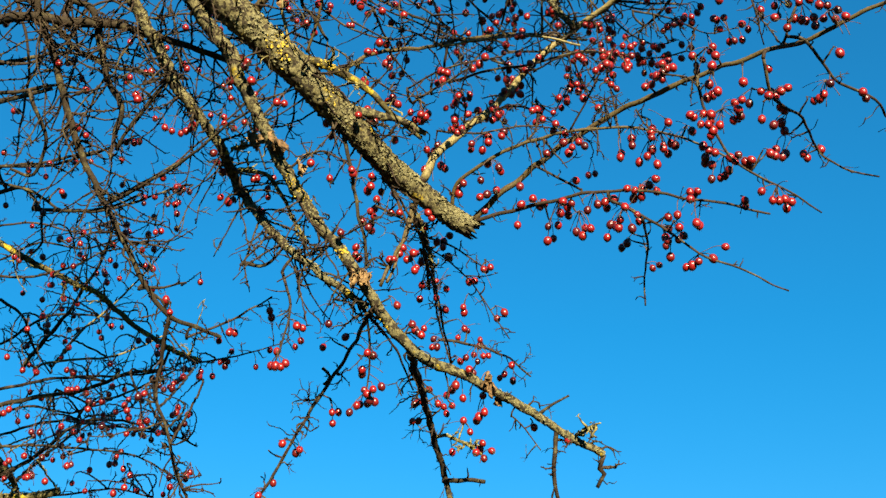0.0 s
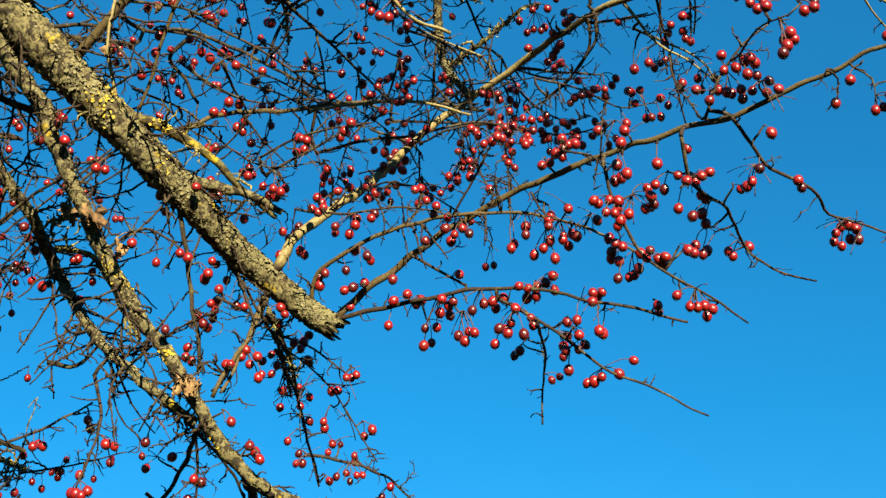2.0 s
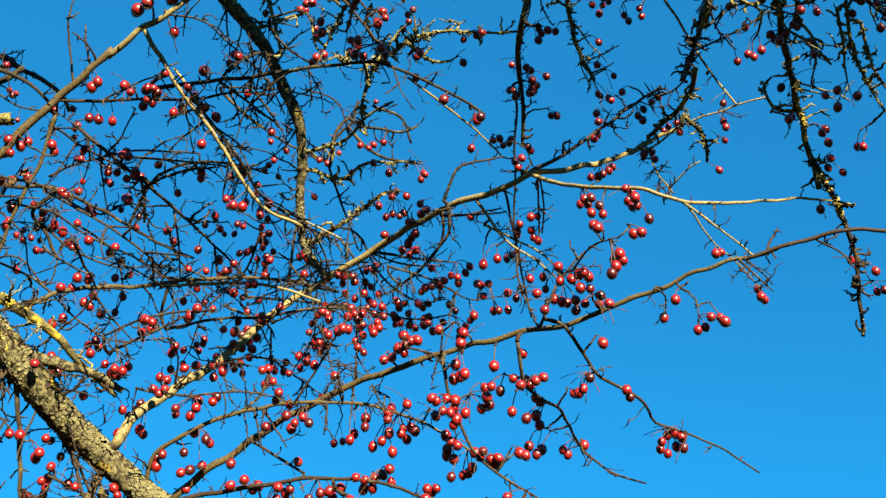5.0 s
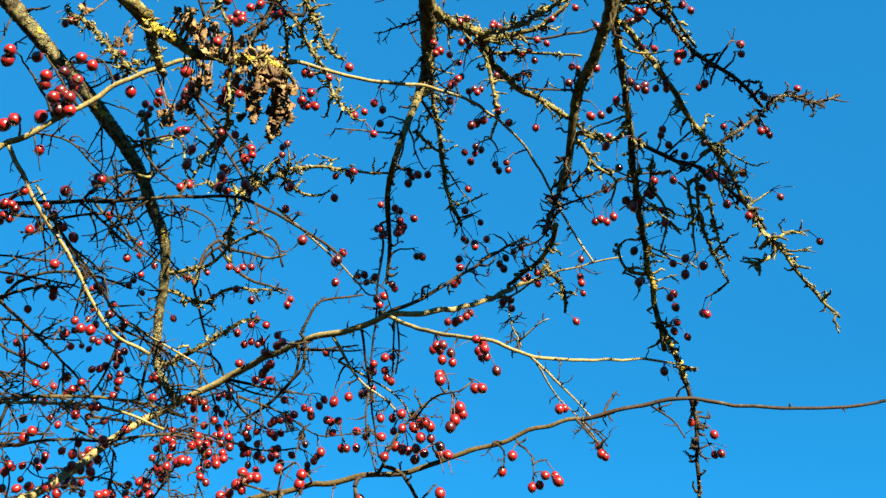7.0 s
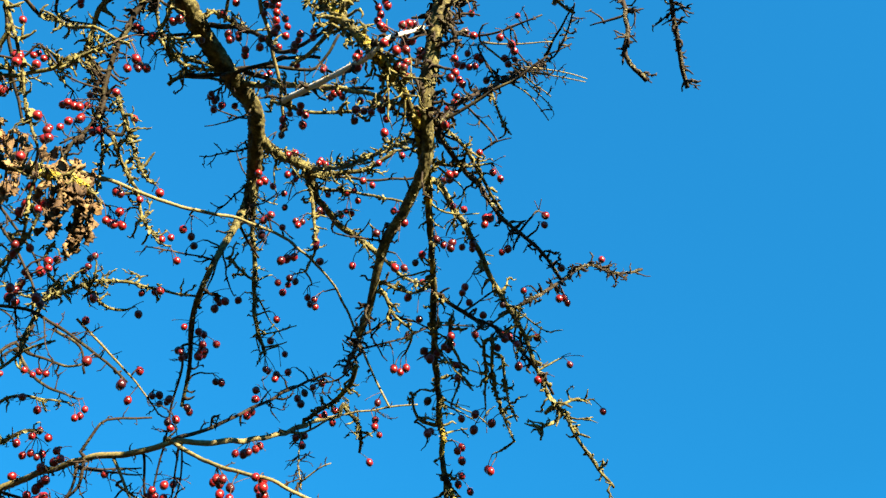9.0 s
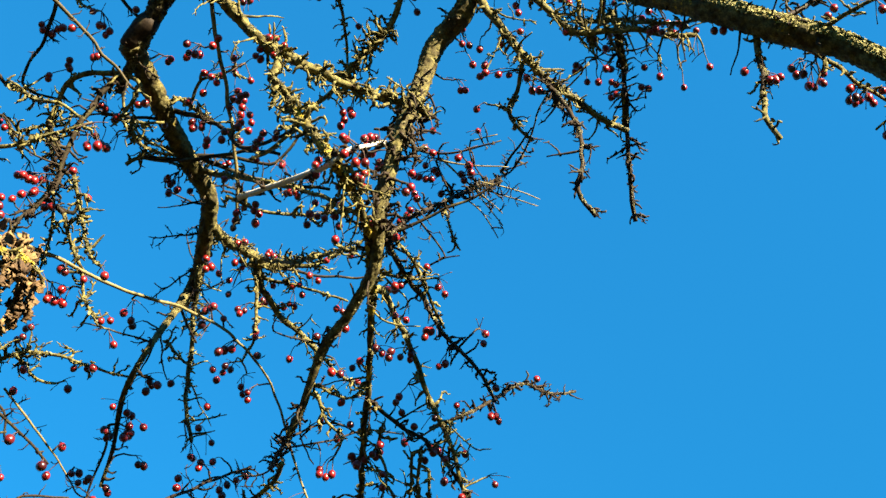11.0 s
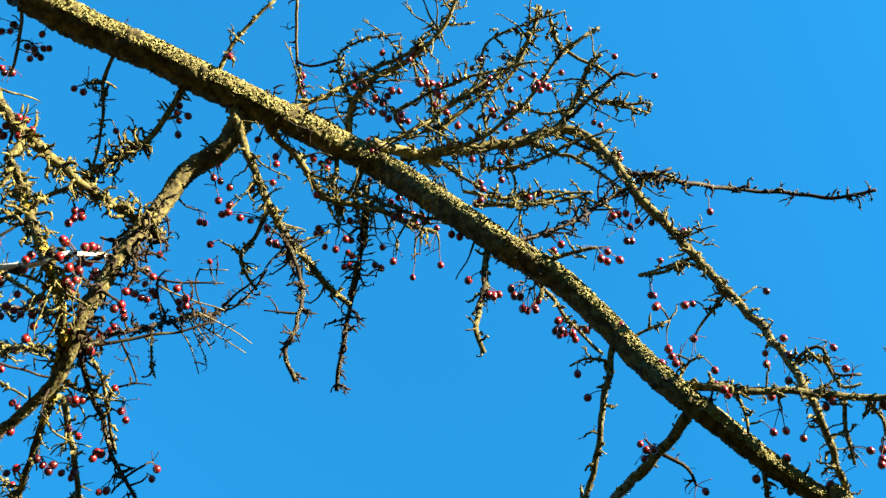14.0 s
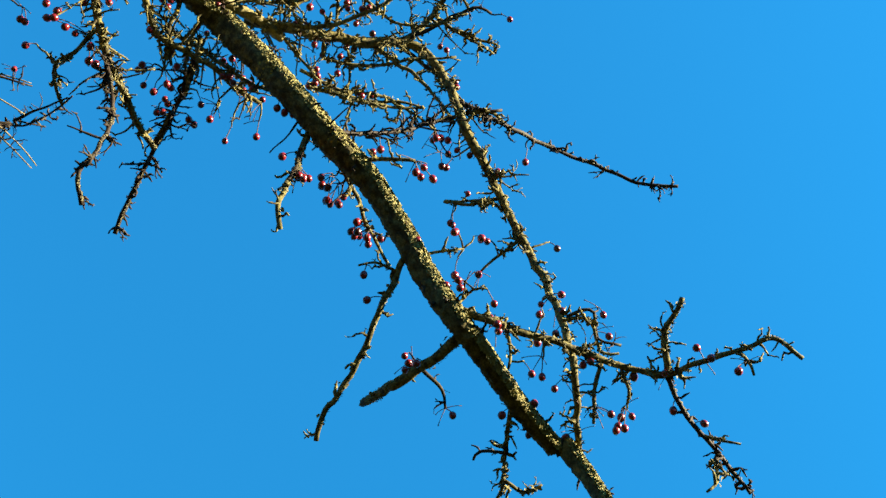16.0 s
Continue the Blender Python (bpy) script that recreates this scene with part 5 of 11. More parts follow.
limb("K108", "twig", TWIG_BARK, 0.0021, 0.0014, (0.386, 1.014, 2.842), (0.408, 1.034, 2.834), (0.429, 1.051, 2.827))
limb("K29", "twig", TWIG_BARK, 0.0021, 0.0012, (-0.027, 1.282, 2.204), (-0.010, 1.366, 2.188), (0.000, 1.449, 2.166), (0.012, 1.523, 2.144))
limb("L2end", "twig", TWIG_BARK, 0.0020, 0.0013, (0.520, 0.918, 2.339), (0.543, 0.906, 2.344), (0.576, 0.891, 2.349), (0.609, 0.877, 2.352), (0.648, 0.869, 2.347), (0.697, 0.856, 2.345), (0.746, 0.841, 2.345), (0.778, 0.827, 2.350), (0.812, 0.814, 2.352))
limb("G201", "twig", GREEN_BARK, 0.0020, 0.0014, (0.735, 0.329, 3.061), (0.775, 0.339, 3.050), (0.802, 0.357, 3.037))
limb("K210", "twig", DARK_BARK, 0.0020, 0.0015, (1.019, 0.239, 2.611), (1.029, 0.269, 2.630), (1.041, 0.280, 2.632))
limb("G169", "twig", GREEN_BARK, 0.0020, 0.0011, (0.509, 0.831, 2.606), (0.526, 0.840, 2.589), (0.547, 0.842, 2.576), (0.547, 0.856, 2.564))
limb("G191", "twig", GREEN_BARK, 0.0020, 0.0011, (0.757, 0.307, 2.817), (0.772, 0.282, 2.821), (0.782, 0.262, 2.825))
limb("K94", "twig", TWIG_BARK, 0.0020, 0.0014, (-0.030, 1.083, 2.838), (0.013, 1.075, 2.845), (0.055, 1.070, 2.849))
limb("K26", "twig", DARK_BARK, 0.0020, 0.0013, (-0.143, 1.299, 2.058), (-0.134, 1.306, 2.050), (-0.141, 1.312, 2.042))
limb("G202", "twig", GREEN_BARK, 0.0020, 0.0013, (0.709, 0.363, 3.039), (0.709, 0.333, 3.054), (0.685, 0.318, 3.073), (0.679, 0.293, 3.088))
limb("K11", "twig", GREEN_BARK, 0.0020, 0.0012, (-0.248, 1.187, 2.292), (-0.213, 1.140, 2.269), (-0.192, 1.111, 2.256))
limb("G215", "twig", GREEN_BARK, 0.0020, 0.0014, (1.009, -0.013, 2.660), (1.016, -0.019, 2.641), (1.019, -0.019, 2.632))
limb("K235", "twig", PALE_BARK, 0.0020, 0.0017, (0.451, 0.414, 3.108), (0.482, 0.442, 3.105), (0.508, 0.465, 3.102))
limb("G199", "twig", GREEN_BARK, 0.0020, 0.0013, (0.617, 0.449, 3.030), (0.644, 0.410, 3.047), (0.663, 0.381, 3.061), (0.677, 0.336, 3.089))
limb("K111", "twig", TWIG_BARK, 0.0020, 0.0014, (0.362, 1.046, 2.726), (0.378, 1.104, 2.700), (0.389, 1.140, 2.683))
limb("G213", "twig", GREEN_BARK, 0.0020, 0.0011, (1.057, 0.047, 2.607), (1.063, 0.027, 2.598), (1.068, 0.011, 2.592))
limb("Y1b", "twig", PALE_BARK, 0.0020, 0.0013, (0.190, 0.857, 2.663), (0.207, 0.854, 2.661), (0.241, 0.850, 2.656), (0.287, 0.854, 2.656), (0.333, 0.852, 2.663), (0.373, 0.865, 2.680), (0.427, 0.898, 2.706), (0.490, 0.948, 2.722), (0.531, 0.987, 2.717), (0.561, 1.014, 2.693), (0.583, 1.024, 2.664), (0.605, 1.029, 2.633))
limb("G154", "twig", GREEN_BARK, 0.0020, 0.0012, (0.504, 0.712, 2.681), (0.541, 0.712, 2.695), (0.572, 0.707, 2.711))
limb("G200", "twig", GREEN_BARK, 0.0020, 0.0013, (0.684, 0.386, 3.016), (0.723, 0.371, 3.005), (0.755, 0.356, 2.998), (0.788, 0.325, 2.998))
limb("T15", "twig", TWIG_BARK, 0.0020, 0.0013, (-0.095, 1.049, 2.525), (-0.060, 1.061, 2.502), (-0.021, 1.084, 2.487), (0.011, 1.133, 2.489), (0.046, 1.195, 2.497), (0.084, 1.239, 2.485))
limb("K155", "twig", DARK_BARK, 0.0020, 0.0011, (0.500, 0.673, 2.702), (0.526, 0.642, 2.717), (0.554, 0.611, 2.732), (0.573, 0.586, 2.745))
limb("G105", "twig", GREEN_BARK, 0.0020, 0.0011, (0.251, 0.853, 2.654), (0.262, 0.863, 2.634), (0.284, 0.868, 2.612))
limb("K233", "twig", DARK_BARK, 0.0019, 0.0014, (0.972, 0.121, 2.655), (0.992, 0.134, 2.647), (1.020, 0.144, 2.638))
limb("G143", "twig", GREEN_BARK, 0.0019, 0.0012, (0.088, 0.690, 2.658), (0.104, 0.701, 2.633), (0.121, 0.716, 2.604), (0.136, 0.731, 2.575), (0.152, 0.742, 2.550))
limb("G245", "twig", GREEN_BARK, 0.0019, 0.0013, (0.581, 0.500, 2.964), (0.611, 0.483, 2.962), (0.648, 0.505, 2.944))
limb("F274", "twig", TWIG_BARK, 0.0019, 0.0012, (-0.449, 1.290, 2.586), (-0.403, 1.300, 2.565), (-0.348, 1.298, 2.568), (-0.295, 1.304, 2.557), (-0.256, 1.300, 2.564))
limb("T5", "twig", TWIG_BARK, 0.0019, 0.0009, (0.189, 1.163, 2.207), (0.227, 1.168, 2.188), (0.248, 1.156, 2.164), (0.288, 1.155, 2.132), (0.331, 1.160, 2.117), (0.376, 1.166, 2.096))
limb("K47", "twig", DARK_BARK, 0.0019, 0.0013, (0.130, 1.242, 2.486), (0.131, 1.240, 2.536), (0.136, 1.236, 2.583))
limb("K49", "twig", TWIG_BARK, 0.0019, 0.0010, (0.221, 1.208, 2.517), (0.268, 1.218, 2.521), (0.318, 1.227, 2.527))
limb("K15", "twig", TWIG_BARK, 0.0019, 0.0009, (-0.180, 1.188, 2.133), (-0.169, 1.191, 2.093), (-0.176, 1.194, 2.054), (-0.183, 1.195, 2.028))
limb("F302", "twig", TWIG_BARK, 0.0019, 0.0011, (-0.324, 1.471, 2.655), (-0.278, 1.479, 2.636), (-0.226, 1.469, 2.642), (-0.186, 1.486, 2.610))
limb("K63", "twig", TWIG_BARK, 0.0019, 0.0013, (-0.068, 1.178, 2.245), (-0.050, 1.185, 2.223), (-0.037, 1.193, 2.201))
limb("F264", "twig", TWIG_BARK, 0.0019, 0.0014, (-0.736, 1.729, 2.461), (-0.680, 1.727, 2.465), (-0.605, 1.733, 2.452), (-0.548, 1.726, 2.469))
limb("K27", "twig", DARK_BARK, 0.0019, 0.0012, (0.102, 1.232, 1.978), (0.121, 1.230, 1.990), (0.138, 1.229, 1.999))
limb("K28", "twig", GREEN_BARK, 0.0019, 0.0009, (0.145, 1.241, 1.958), (0.153, 1.224, 1.959), (0.166, 1.198, 1.958))
limb("F256", "twig", TWIG_BARK, 0.0019, 0.0014, (-0.694, 1.901, 2.048), (-0.619, 1.899, 2.052), (-0.545, 1.895, 2.060), (-0.480, 1.902, 2.047))
limb("K20", "twig", TWIG_BARK, 0.0019, 0.0010, (-0.090, 1.180, 2.085), (-0.072, 1.209, 2.073), (-0.054, 1.241, 2.058), (-0.036, 1.294, 2.028))
limb("T2", "twig", TWIG_BARK, 0.0019, 0.0010, (0.333, 1.006, 2.292), (0.346, 1.037, 2.264), (0.391, 1.083, 2.264), (0.432, 1.159, 2.265), (0.458, 1.153, 2.239), (0.490, 1.148, 2.228))
limb("G198", "twig", GREEN_BARK, 0.0019, 0.0014, (0.337, 0.712, 2.686), (0.372, 0.706, 2.682), (0.406, 0.690, 2.684), (0.446, 0.666, 2.690))
limb("F273", "twig", TWIG_BARK, 0.0019, 0.0011, (-0.484, 1.253, 2.522), (-0.479, 1.269, 2.488), (-0.491, 1.288, 2.448), (-0.514, 1.313, 2.394))
limb("F291", "twig", TWIG_BARK, 0.0019, 0.0011, (-0.189, 1.383, 2.715), (-0.160, 1.372, 2.728), (-0.116, 1.360, 2.740), (-0.073, 1.350, 2.748), (0.001, 1.344, 2.746))
limb("K134", "twig", TWIG_BARK, 0.0019, 0.0009, (0.294, 1.124, 2.525), (0.295, 1.136, 2.500), (0.278, 1.151, 2.477), (0.263, 1.163, 2.460), (0.242, 1.173, 2.445), (0.226, 1.178, 2.438))
limb("F263", "twig", TWIG_BARK, 0.0018, 0.0014, (-0.725, 1.726, 2.397), (-0.660, 1.714, 2.422), (-0.586, 1.718, 2.413), (-0.521, 1.710, 2.430))
limb("K70", "twig", TWIG_BARK, 0.0018, 0.0011, (0.119, 1.243, 2.393), (0.113, 1.198, 2.325), (0.092, 1.151, 2.272))
limb("K38", "twig", PALE_BARK, 0.0018, 0.0013, (-0.169, 1.017, 2.451), (-0.174, 1.028, 2.402), (-0.173, 1.033, 2.377))
limb("G205", "twig", GREEN_BARK, 0.0018, 0.0012, (0.281, 0.742, 2.893), (0.301, 0.717, 2.892), (0.313, 0.697, 2.893))
limb("K50", "twig", TWIG_BARK, 0.0018, 0.0012, (0.289, 1.131, 2.523), (0.288, 1.145, 2.492), (0.269, 1.157, 2.466), (0.241, 1.169, 2.441))
limb("K36", "twig", DARK_BARK, 0.0018, 0.0011, (-0.200, 1.014, 2.449), (-0.170, 1.026, 2.438), (-0.147, 1.030, 2.437), (-0.114, 1.036, 2.436), (-0.080, 1.045, 2.429))
limb("K52", "twig", TWIG_BARK, 0.0018, 0.0012, (0.288, 1.121, 2.531), (0.298, 1.103, 2.560), (0.313, 1.097, 2.568), (0.349, 1.089, 2.576))
limb("G167", "twig", GREEN_BARK, 0.0018, 0.0012, (0.597, 0.851, 2.627), (0.605, 0.880, 2.621), (0.607, 0.906, 2.618))
limb("F307", "twig", TWIG_BARK, 0.0018, 0.0011, (0.169, 1.299, 2.708), (0.185, 1.317, 2.677), (0.205, 1.339, 2.641), (0.214, 1.350, 2.623))
limb("T3", "twig", TWIG_BARK, 0.0018, 0.0009, (0.272, 1.048, 2.289), (0.284, 1.062, 2.252), (0.304, 1.075, 2.214), (0.332, 1.077, 2.191), (0.368, 1.085, 2.175), (0.401, 1.097, 2.157))
limb("G115", "twig", GREEN_BARK, 0.0018, 0.0009, (0.609, 0.886, 2.626), (0.628, 0.892, 2.596), (0.623, 0.910, 2.558))
limb("K54", "twig", PALE_BARK, 0.0018, 0.0009, (0.320, 1.101, 2.520), (0.353, 1.112, 2.479), (0.381, 1.113, 2.460), (0.407, 1.117, 2.439))
limb("T1", "twig", TWIG_BARK, 0.0018, 0.0008, (0.370, 0.982, 2.296), (0.391, 1.000, 2.279), (0.411, 1.014, 2.265), (0.450, 1.028, 2.253), (0.472, 1.053, 2.244), (0.505, 1.059, 2.238), (0.542, 1.066, 2.226), (0.575, 1.075, 2.212))
limb("F261", "twig", TWIG_BARK, 0.0018, 0.0013, (-0.603, 1.728, 2.175), (-0.550, 1.740, 2.151), (-0.542, 1.755, 2.119))
limb("G114", "twig", GREEN_BARK, 0.0018, 0.0009, (0.635, 0.855, 2.608), (0.653, 0.885, 2.595), (0.671, 0.921, 2.579))
limb("G116", "twig", GREEN_BARK, 0.0018, 0.0009, (0.659, 0.857, 2.596), (0.681, 0.888, 2.574), (0.701, 0.906, 2.560))
limb("G248", "twig", GREEN_BARK, 0.0018, 0.0011, (0.668, 0.307, 3.131), (0.650, 0.284, 3.153), (0.659, 0.246, 3.167), (0.686, 0.186, 3.183))
limb("G206", "twig", GREEN_BARK, 0.0017, 0.0012, (0.320, 0.651, 2.859), (0.344, 0.637, 2.852))
limb("G170", "twig", GREEN_BARK, 0.0017, 0.0012, (0.500, 0.825, 2.613), (0.544, 0.837, 2.626), (0.561, 0.832, 2.646))
limb("G228", "twig", GREEN_BARK, 0.0017, 0.0011, (0.840, 0.297, 2.719), (0.821, 0.309, 2.715), (0.813, 0.324, 2.705))
limb("G225", "twig", GREEN_BARK, 0.0017, 0.0012, (0.839, 0.259, 2.730), (0.854, 0.236, 2.747), (0.860, 0.228, 2.753))
limb("K138", "twig", PALE_BARK, 0.0017, 0.0014, (-0.001, 1.165, 2.419), (0.054, 1.146, 2.415), (0.109, 1.130, 2.408), (0.162, 1.125, 2.391))
limb("K16", "twig", TWIG_BARK, 0.0017, 0.0008, (-0.379, 1.656, 2.190), (-0.310, 1.650, 2.201), (-0.242, 1.641, 2.217))
limb("K42", "twig", TWIG_BARK, 0.0017, 0.0011, (-0.021, 1.085, 2.485), (0.007, 1.064, 2.488), (0.046, 1.043, 2.484))
limb("K41", "twig", GREEN_BARK, 0.0017, 0.0011, (-0.028, 1.080, 2.491), (-0.022, 1.099, 2.471), (-0.021, 1.111, 2.458))
limb("K139", "twig", TWIG_BARK, 0.0017, 0.0012, (0.008, 1.188, 2.382), (0.055, 1.177, 2.391), (0.104, 1.170, 2.395), (0.169, 1.157, 2.405), (0.216, 1.159, 2.398))
limb("F299", "twig", TWIG_BARK, 0.0017, 0.0008, (-0.327, 1.499, 2.957), (-0.284, 1.508, 2.936), (-0.225, 1.507, 2.929), (-0.181, 1.521, 2.900))
limb("T7", "twig", TWIG_BARK, 0.0017, 0.0010, (0.226, 1.170, 2.185), (0.245, 1.258, 2.191), (0.250, 1.321, 2.182), (0.249, 1.323, 2.145))
limb("G247", "twig", GREEN_BARK, 0.0017, 0.0010, (0.610, 0.359, 3.069), (0.582, 0.345, 3.098), (0.583, 0.312, 3.120), (0.611, 0.273, 3.132))
limb("K17", "twig", TWIG_BARK, 0.0017, 0.0010, (-0.306, 1.294, 2.094), (-0.261, 1.301, 2.117), (-0.223, 1.305, 2.141), (-0.208, 1.306, 2.152))
limb("G246", "twig", GREEN_BARK, 0.0017, 0.0010, (0.578, 0.436, 3.054), (0.529, 0.415, 3.086), (0.536, 0.378, 3.095), (0.557, 0.342, 3.098))
limb("T14", "twig", TWIG_BARK, 0.0017, 0.0011, (-0.101, 0.987, 2.500), (-0.077, 0.995, 2.509), (-0.030, 0.989, 2.513), (0.023, 0.981, 2.513), (0.055, 0.979, 2.525), (0.098, 1.004, 2.553))
limb("K95", "twig", TWIG_BARK, 0.0017, 0.0011, (0.124, 0.903, 2.622), (0.156, 0.904, 2.589), (0.183, 0.909, 2.554), (0.198, 0.913, 2.531))
limb("F262", "twig", TWIG_BARK, 0.0017, 0.0012, (-0.459, 1.614, 2.162), (-0.443, 1.635, 2.118), (-0.447, 1.653, 2.080))
limb("G226", "twig", GREEN_BARK, 0.0016, 0.0011, (0.862, 0.237, 2.665), (0.853, 0.217, 2.669), (0.854, 0.204, 2.667))
limb("T6", "twig", TWIG_BARK, 0.0016, 0.0014, (0.104, 1.159, 2.250), (0.131, 1.166, 2.239), (0.159, 1.175, 2.226))
limb("T13", "twig", PALE_BARK, 0.0016, 0.0013, (-0.000, 0.978, 2.548), (0.035, 0.986, 2.501), (0.067, 1.063, 2.514), (0.092, 1.170, 2.551), (0.139, 1.220, 2.562), (0.184, 1.219, 2.540))
limb("K53", "twig", TWIG_BARK, 0.0016, 0.0010, (0.368, 1.103, 2.700), (0.375, 1.121, 2.675), (0.376, 1.144, 2.644), (0.381, 1.163, 2.618), (0.384, 1.198, 2.571), (0.395, 1.228, 2.530))
limb("K90", "twig", TWIG_BARK, 0.0016, 0.0010, (0.184, 1.219, 2.540), (0.212, 1.237, 2.507), (0.220, 1.253, 2.480))
limb("K74", "twig", TWIG_BARK, 0.0016, 0.0011, (-0.034, 1.124, 2.312), (0.002, 1.116, 2.334), (0.033, 1.109, 2.351))
limb("F296", "twig", TWIG_BARK, 0.0016, 0.0008, (0.133, 1.377, 2.912), (0.165, 1.378, 2.905), (0.182, 1.383, 2.895), (0.195, 1.395, 2.874), (0.215, 1.399, 2.864))
limb("K48", "twig", PALE_BARK, 0.0016, 0.0010, (0.244, 1.106, 2.696), (0.286, 1.127, 2.681), (0.335, 1.151, 2.663), (0.368, 1.172, 2.646))
limb("F297", "twig", TWIG_BARK, 0.0016, 0.0008, (-0.399, 1.541, 2.731), (-0.352, 1.528, 2.744), (-0.303, 1.532, 2.730), (-0.240, 1.521, 2.737), (-0.183, 1.524, 2.723))
limb("K88", "twig", TWIG_BARK, 0.0016, 0.0011, (-0.076, 1.064, 2.398), (-0.067, 1.099, 2.391), (-0.060, 1.114, 2.388))
limb("K67", "twig", TWIG_BARK, 0.0016, 0.0011, (-0.077, 1.184, 2.212), (-0.049, 1.200, 2.206), (-0.032, 1.210, 2.202))
limb("F275", "twig", TWIG_BARK, 0.0016, 0.0012, (-0.470, 1.364, 2.535), (-0.414, 1.371, 2.521), (-0.359, 1.391, 2.477), (-0.320, 1.395, 2.470), (-0.272, 1.412, 2.434))
limb("K72", "twig", TWIG_BARK, 0.0016, 0.0010, (0.085, 1.249, 2.469), (0.149, 1.247, 2.467), (0.199, 1.245, 2.465), (0.276, 1.246, 2.456), (0.314, 1.240, 2.462))
limb("F277", "twig", TWIG_BARK, 0.0016, 0.0008, (-0.174, 1.318, 2.596), (-0.127, 1.331, 2.567), (-0.072, 1.338, 2.552), (-0.017, 1.335, 2.559), (0.038, 1.345, 2.538))
limb("G179", "twig", GREEN_BARK, 0.0016, 0.0013, (0.350, 0.614, 2.971), (0.363, 0.609, 2.991), (0.380, 0.609, 3.003))
limb("K89", "twig", TWIG_BARK, 0.0016, 0.0010, (0.093, 1.180, 2.543), (0.137, 1.193, 2.537), (0.157, 1.205, 2.527), (0.176, 1.232, 2.501))
limb("F283", "twig", TWIG_BARK, 0.0016, 0.0008, (0.060, 1.373, 2.454), (0.115, 1.370, 2.461), (0.170, 1.383, 2.432), (0.201, 1.390, 2.418))
limb("K25", "twig", TWIG_BARK, 0.0016, 0.0009, (-0.084, 1.193, 2.080), (-0.081, 1.210, 2.046), (-0.085, 1.231, 2.008))
limb("F281", "twig", TWIG_BARK, 0.0016, 0.0008, (0.092, 1.294, 2.595), (0.076, 1.318, 2.546), (0.037, 1.337, 2.504), (0.021, 1.360, 2.455))
limb("F301", "twig", TWIG_BARK, 0.0015, 0.0008, (-0.129, 1.457, 2.716), (-0.084, 1.444, 2.729), (-0.051, 1.458, 2.703), (0.002, 1.448, 2.709))
limb("F276", "twig", TWIG_BARK, 0.0015, 0.0012, (-0.372, 1.297, 2.581), (-0.357, 1.320, 2.532), (-0.334, 1.336, 2.497), (-0.296, 1.346, 2.476), (-0.265, 1.366, 2.434), (-0.242, 1.393, 2.377))
limb("K135", "twig", TWIG_BARK, 0.0015, 0.0009, (0.290, 1.133, 2.520), (0.330, 1.115, 2.514), (0.353, 1.104, 2.512))
limb("K157", "twig", TWIG_BARK, 0.0015, 0.0008, (0.718, 0.792, 3.113), (0.742, 0.777, 3.127), (0.750, 0.771, 3.133))
limb("F284", "twig", TWIG_BARK, 0.0015, 0.0008, (0.215, 1.290, 2.591), (0.246, 1.310, 2.549), (0.292, 1.320, 2.528), (0.323, 1.317, 2.534))
limb("G163", "twig", GREEN_BARK, 0.0015, 0.0009, (0.572, 0.697, 2.816), (0.593, 0.713, 2.796), (0.606, 0.717, 2.788))
limb("K86", "twig", TWIG_BARK, 0.0015, 0.0009, (0.046, 1.195, 2.497), (0.055, 1.208, 2.447))
limb("F295", "twig", DARK_BARK, 0.0015, 0.0012, (0.016, 1.338, 2.863), (0.062, 1.333, 2.863), (0.115, 1.328, 2.863))
limb("K69", "twig", TWIG_BARK, 0.0015, 0.0010, (-0.205, 1.103, 2.277), (-0.188, 1.099, 2.294), (-0.170, 1.094, 2.313), (-0.151, 1.092, 2.325))
limb("K71", "twig", TWIG_BARK, 0.0015, 0.0009, (0.062, 1.222, 2.438), (0.111, 1.222, 2.422), (0.147, 1.209, 2.431), (0.195, 1.197, 2.433), (0.237, 1.194, 2.423))
limb("F271", "twig", TWIG_BARK, 0.0015, 0.0011, (-0.466, 1.398, 2.325), (-0.424, 1.389, 2.346), (-0.370, 1.376, 2.373), (-0.331, 1.363, 2.402), (-0.285, 1.347, 2.435), (-0.239, 1.329, 2.473))
limb("K129", "twig", PALE_BARK, 0.0015, 0.0009, (0.331, 1.116, 2.501), (0.400, 1.138, 2.484), (0.424, 1.157, 2.469))
limb("K51", "twig", TWIG_BARK, 0.0015, 0.0009, (0.287, 1.135, 2.523), (0.320, 1.145, 2.535), (0.358, 1.152, 2.553))
limb("K62", "twig", TWIG_BARK, 0.0015, 0.0007, (-0.148, 1.111, 2.239), (-0.128, 1.101, 2.237), (-0.106, 1.095, 2.221), (-0.095, 1.094, 2.208))
limb("K127", "twig", TWIG_BARK, 0.0015, 0.0009, (0.347, 1.080, 2.520), (0.362, 1.112, 2.490), (0.379, 1.149, 2.455), (0.393, 1.178, 2.427))
limb("G140", "twig", GREEN_BARK, 0.0015, 0.0009, (0.117, 0.856, 2.828), (0.138, 0.869, 2.811), (0.160, 0.874, 2.799))
limb("F298", "twig", TWIG_BARK, 0.0015, 0.0007, (-0.364, 1.330, 2.856), (-0.332, 1.343, 2.831), (-0.345, 1.369, 2.793), (-0.321, 1.387, 2.761))
limb("F280", "twig", TWIG_BARK, 0.0015, 0.0007, (-0.016, 1.243, 2.557), (0.006, 1.262, 2.516), (0.051, 1.272, 2.496), (0.103, 1.288, 2.462))
limb("G96", "twig", GREEN_BARK, 0.0015, 0.0010, (0.158, 0.799, 2.548), (0.164, 0.823, 2.538), (0.162, 0.851, 2.529), (0.157, 0.877, 2.520))
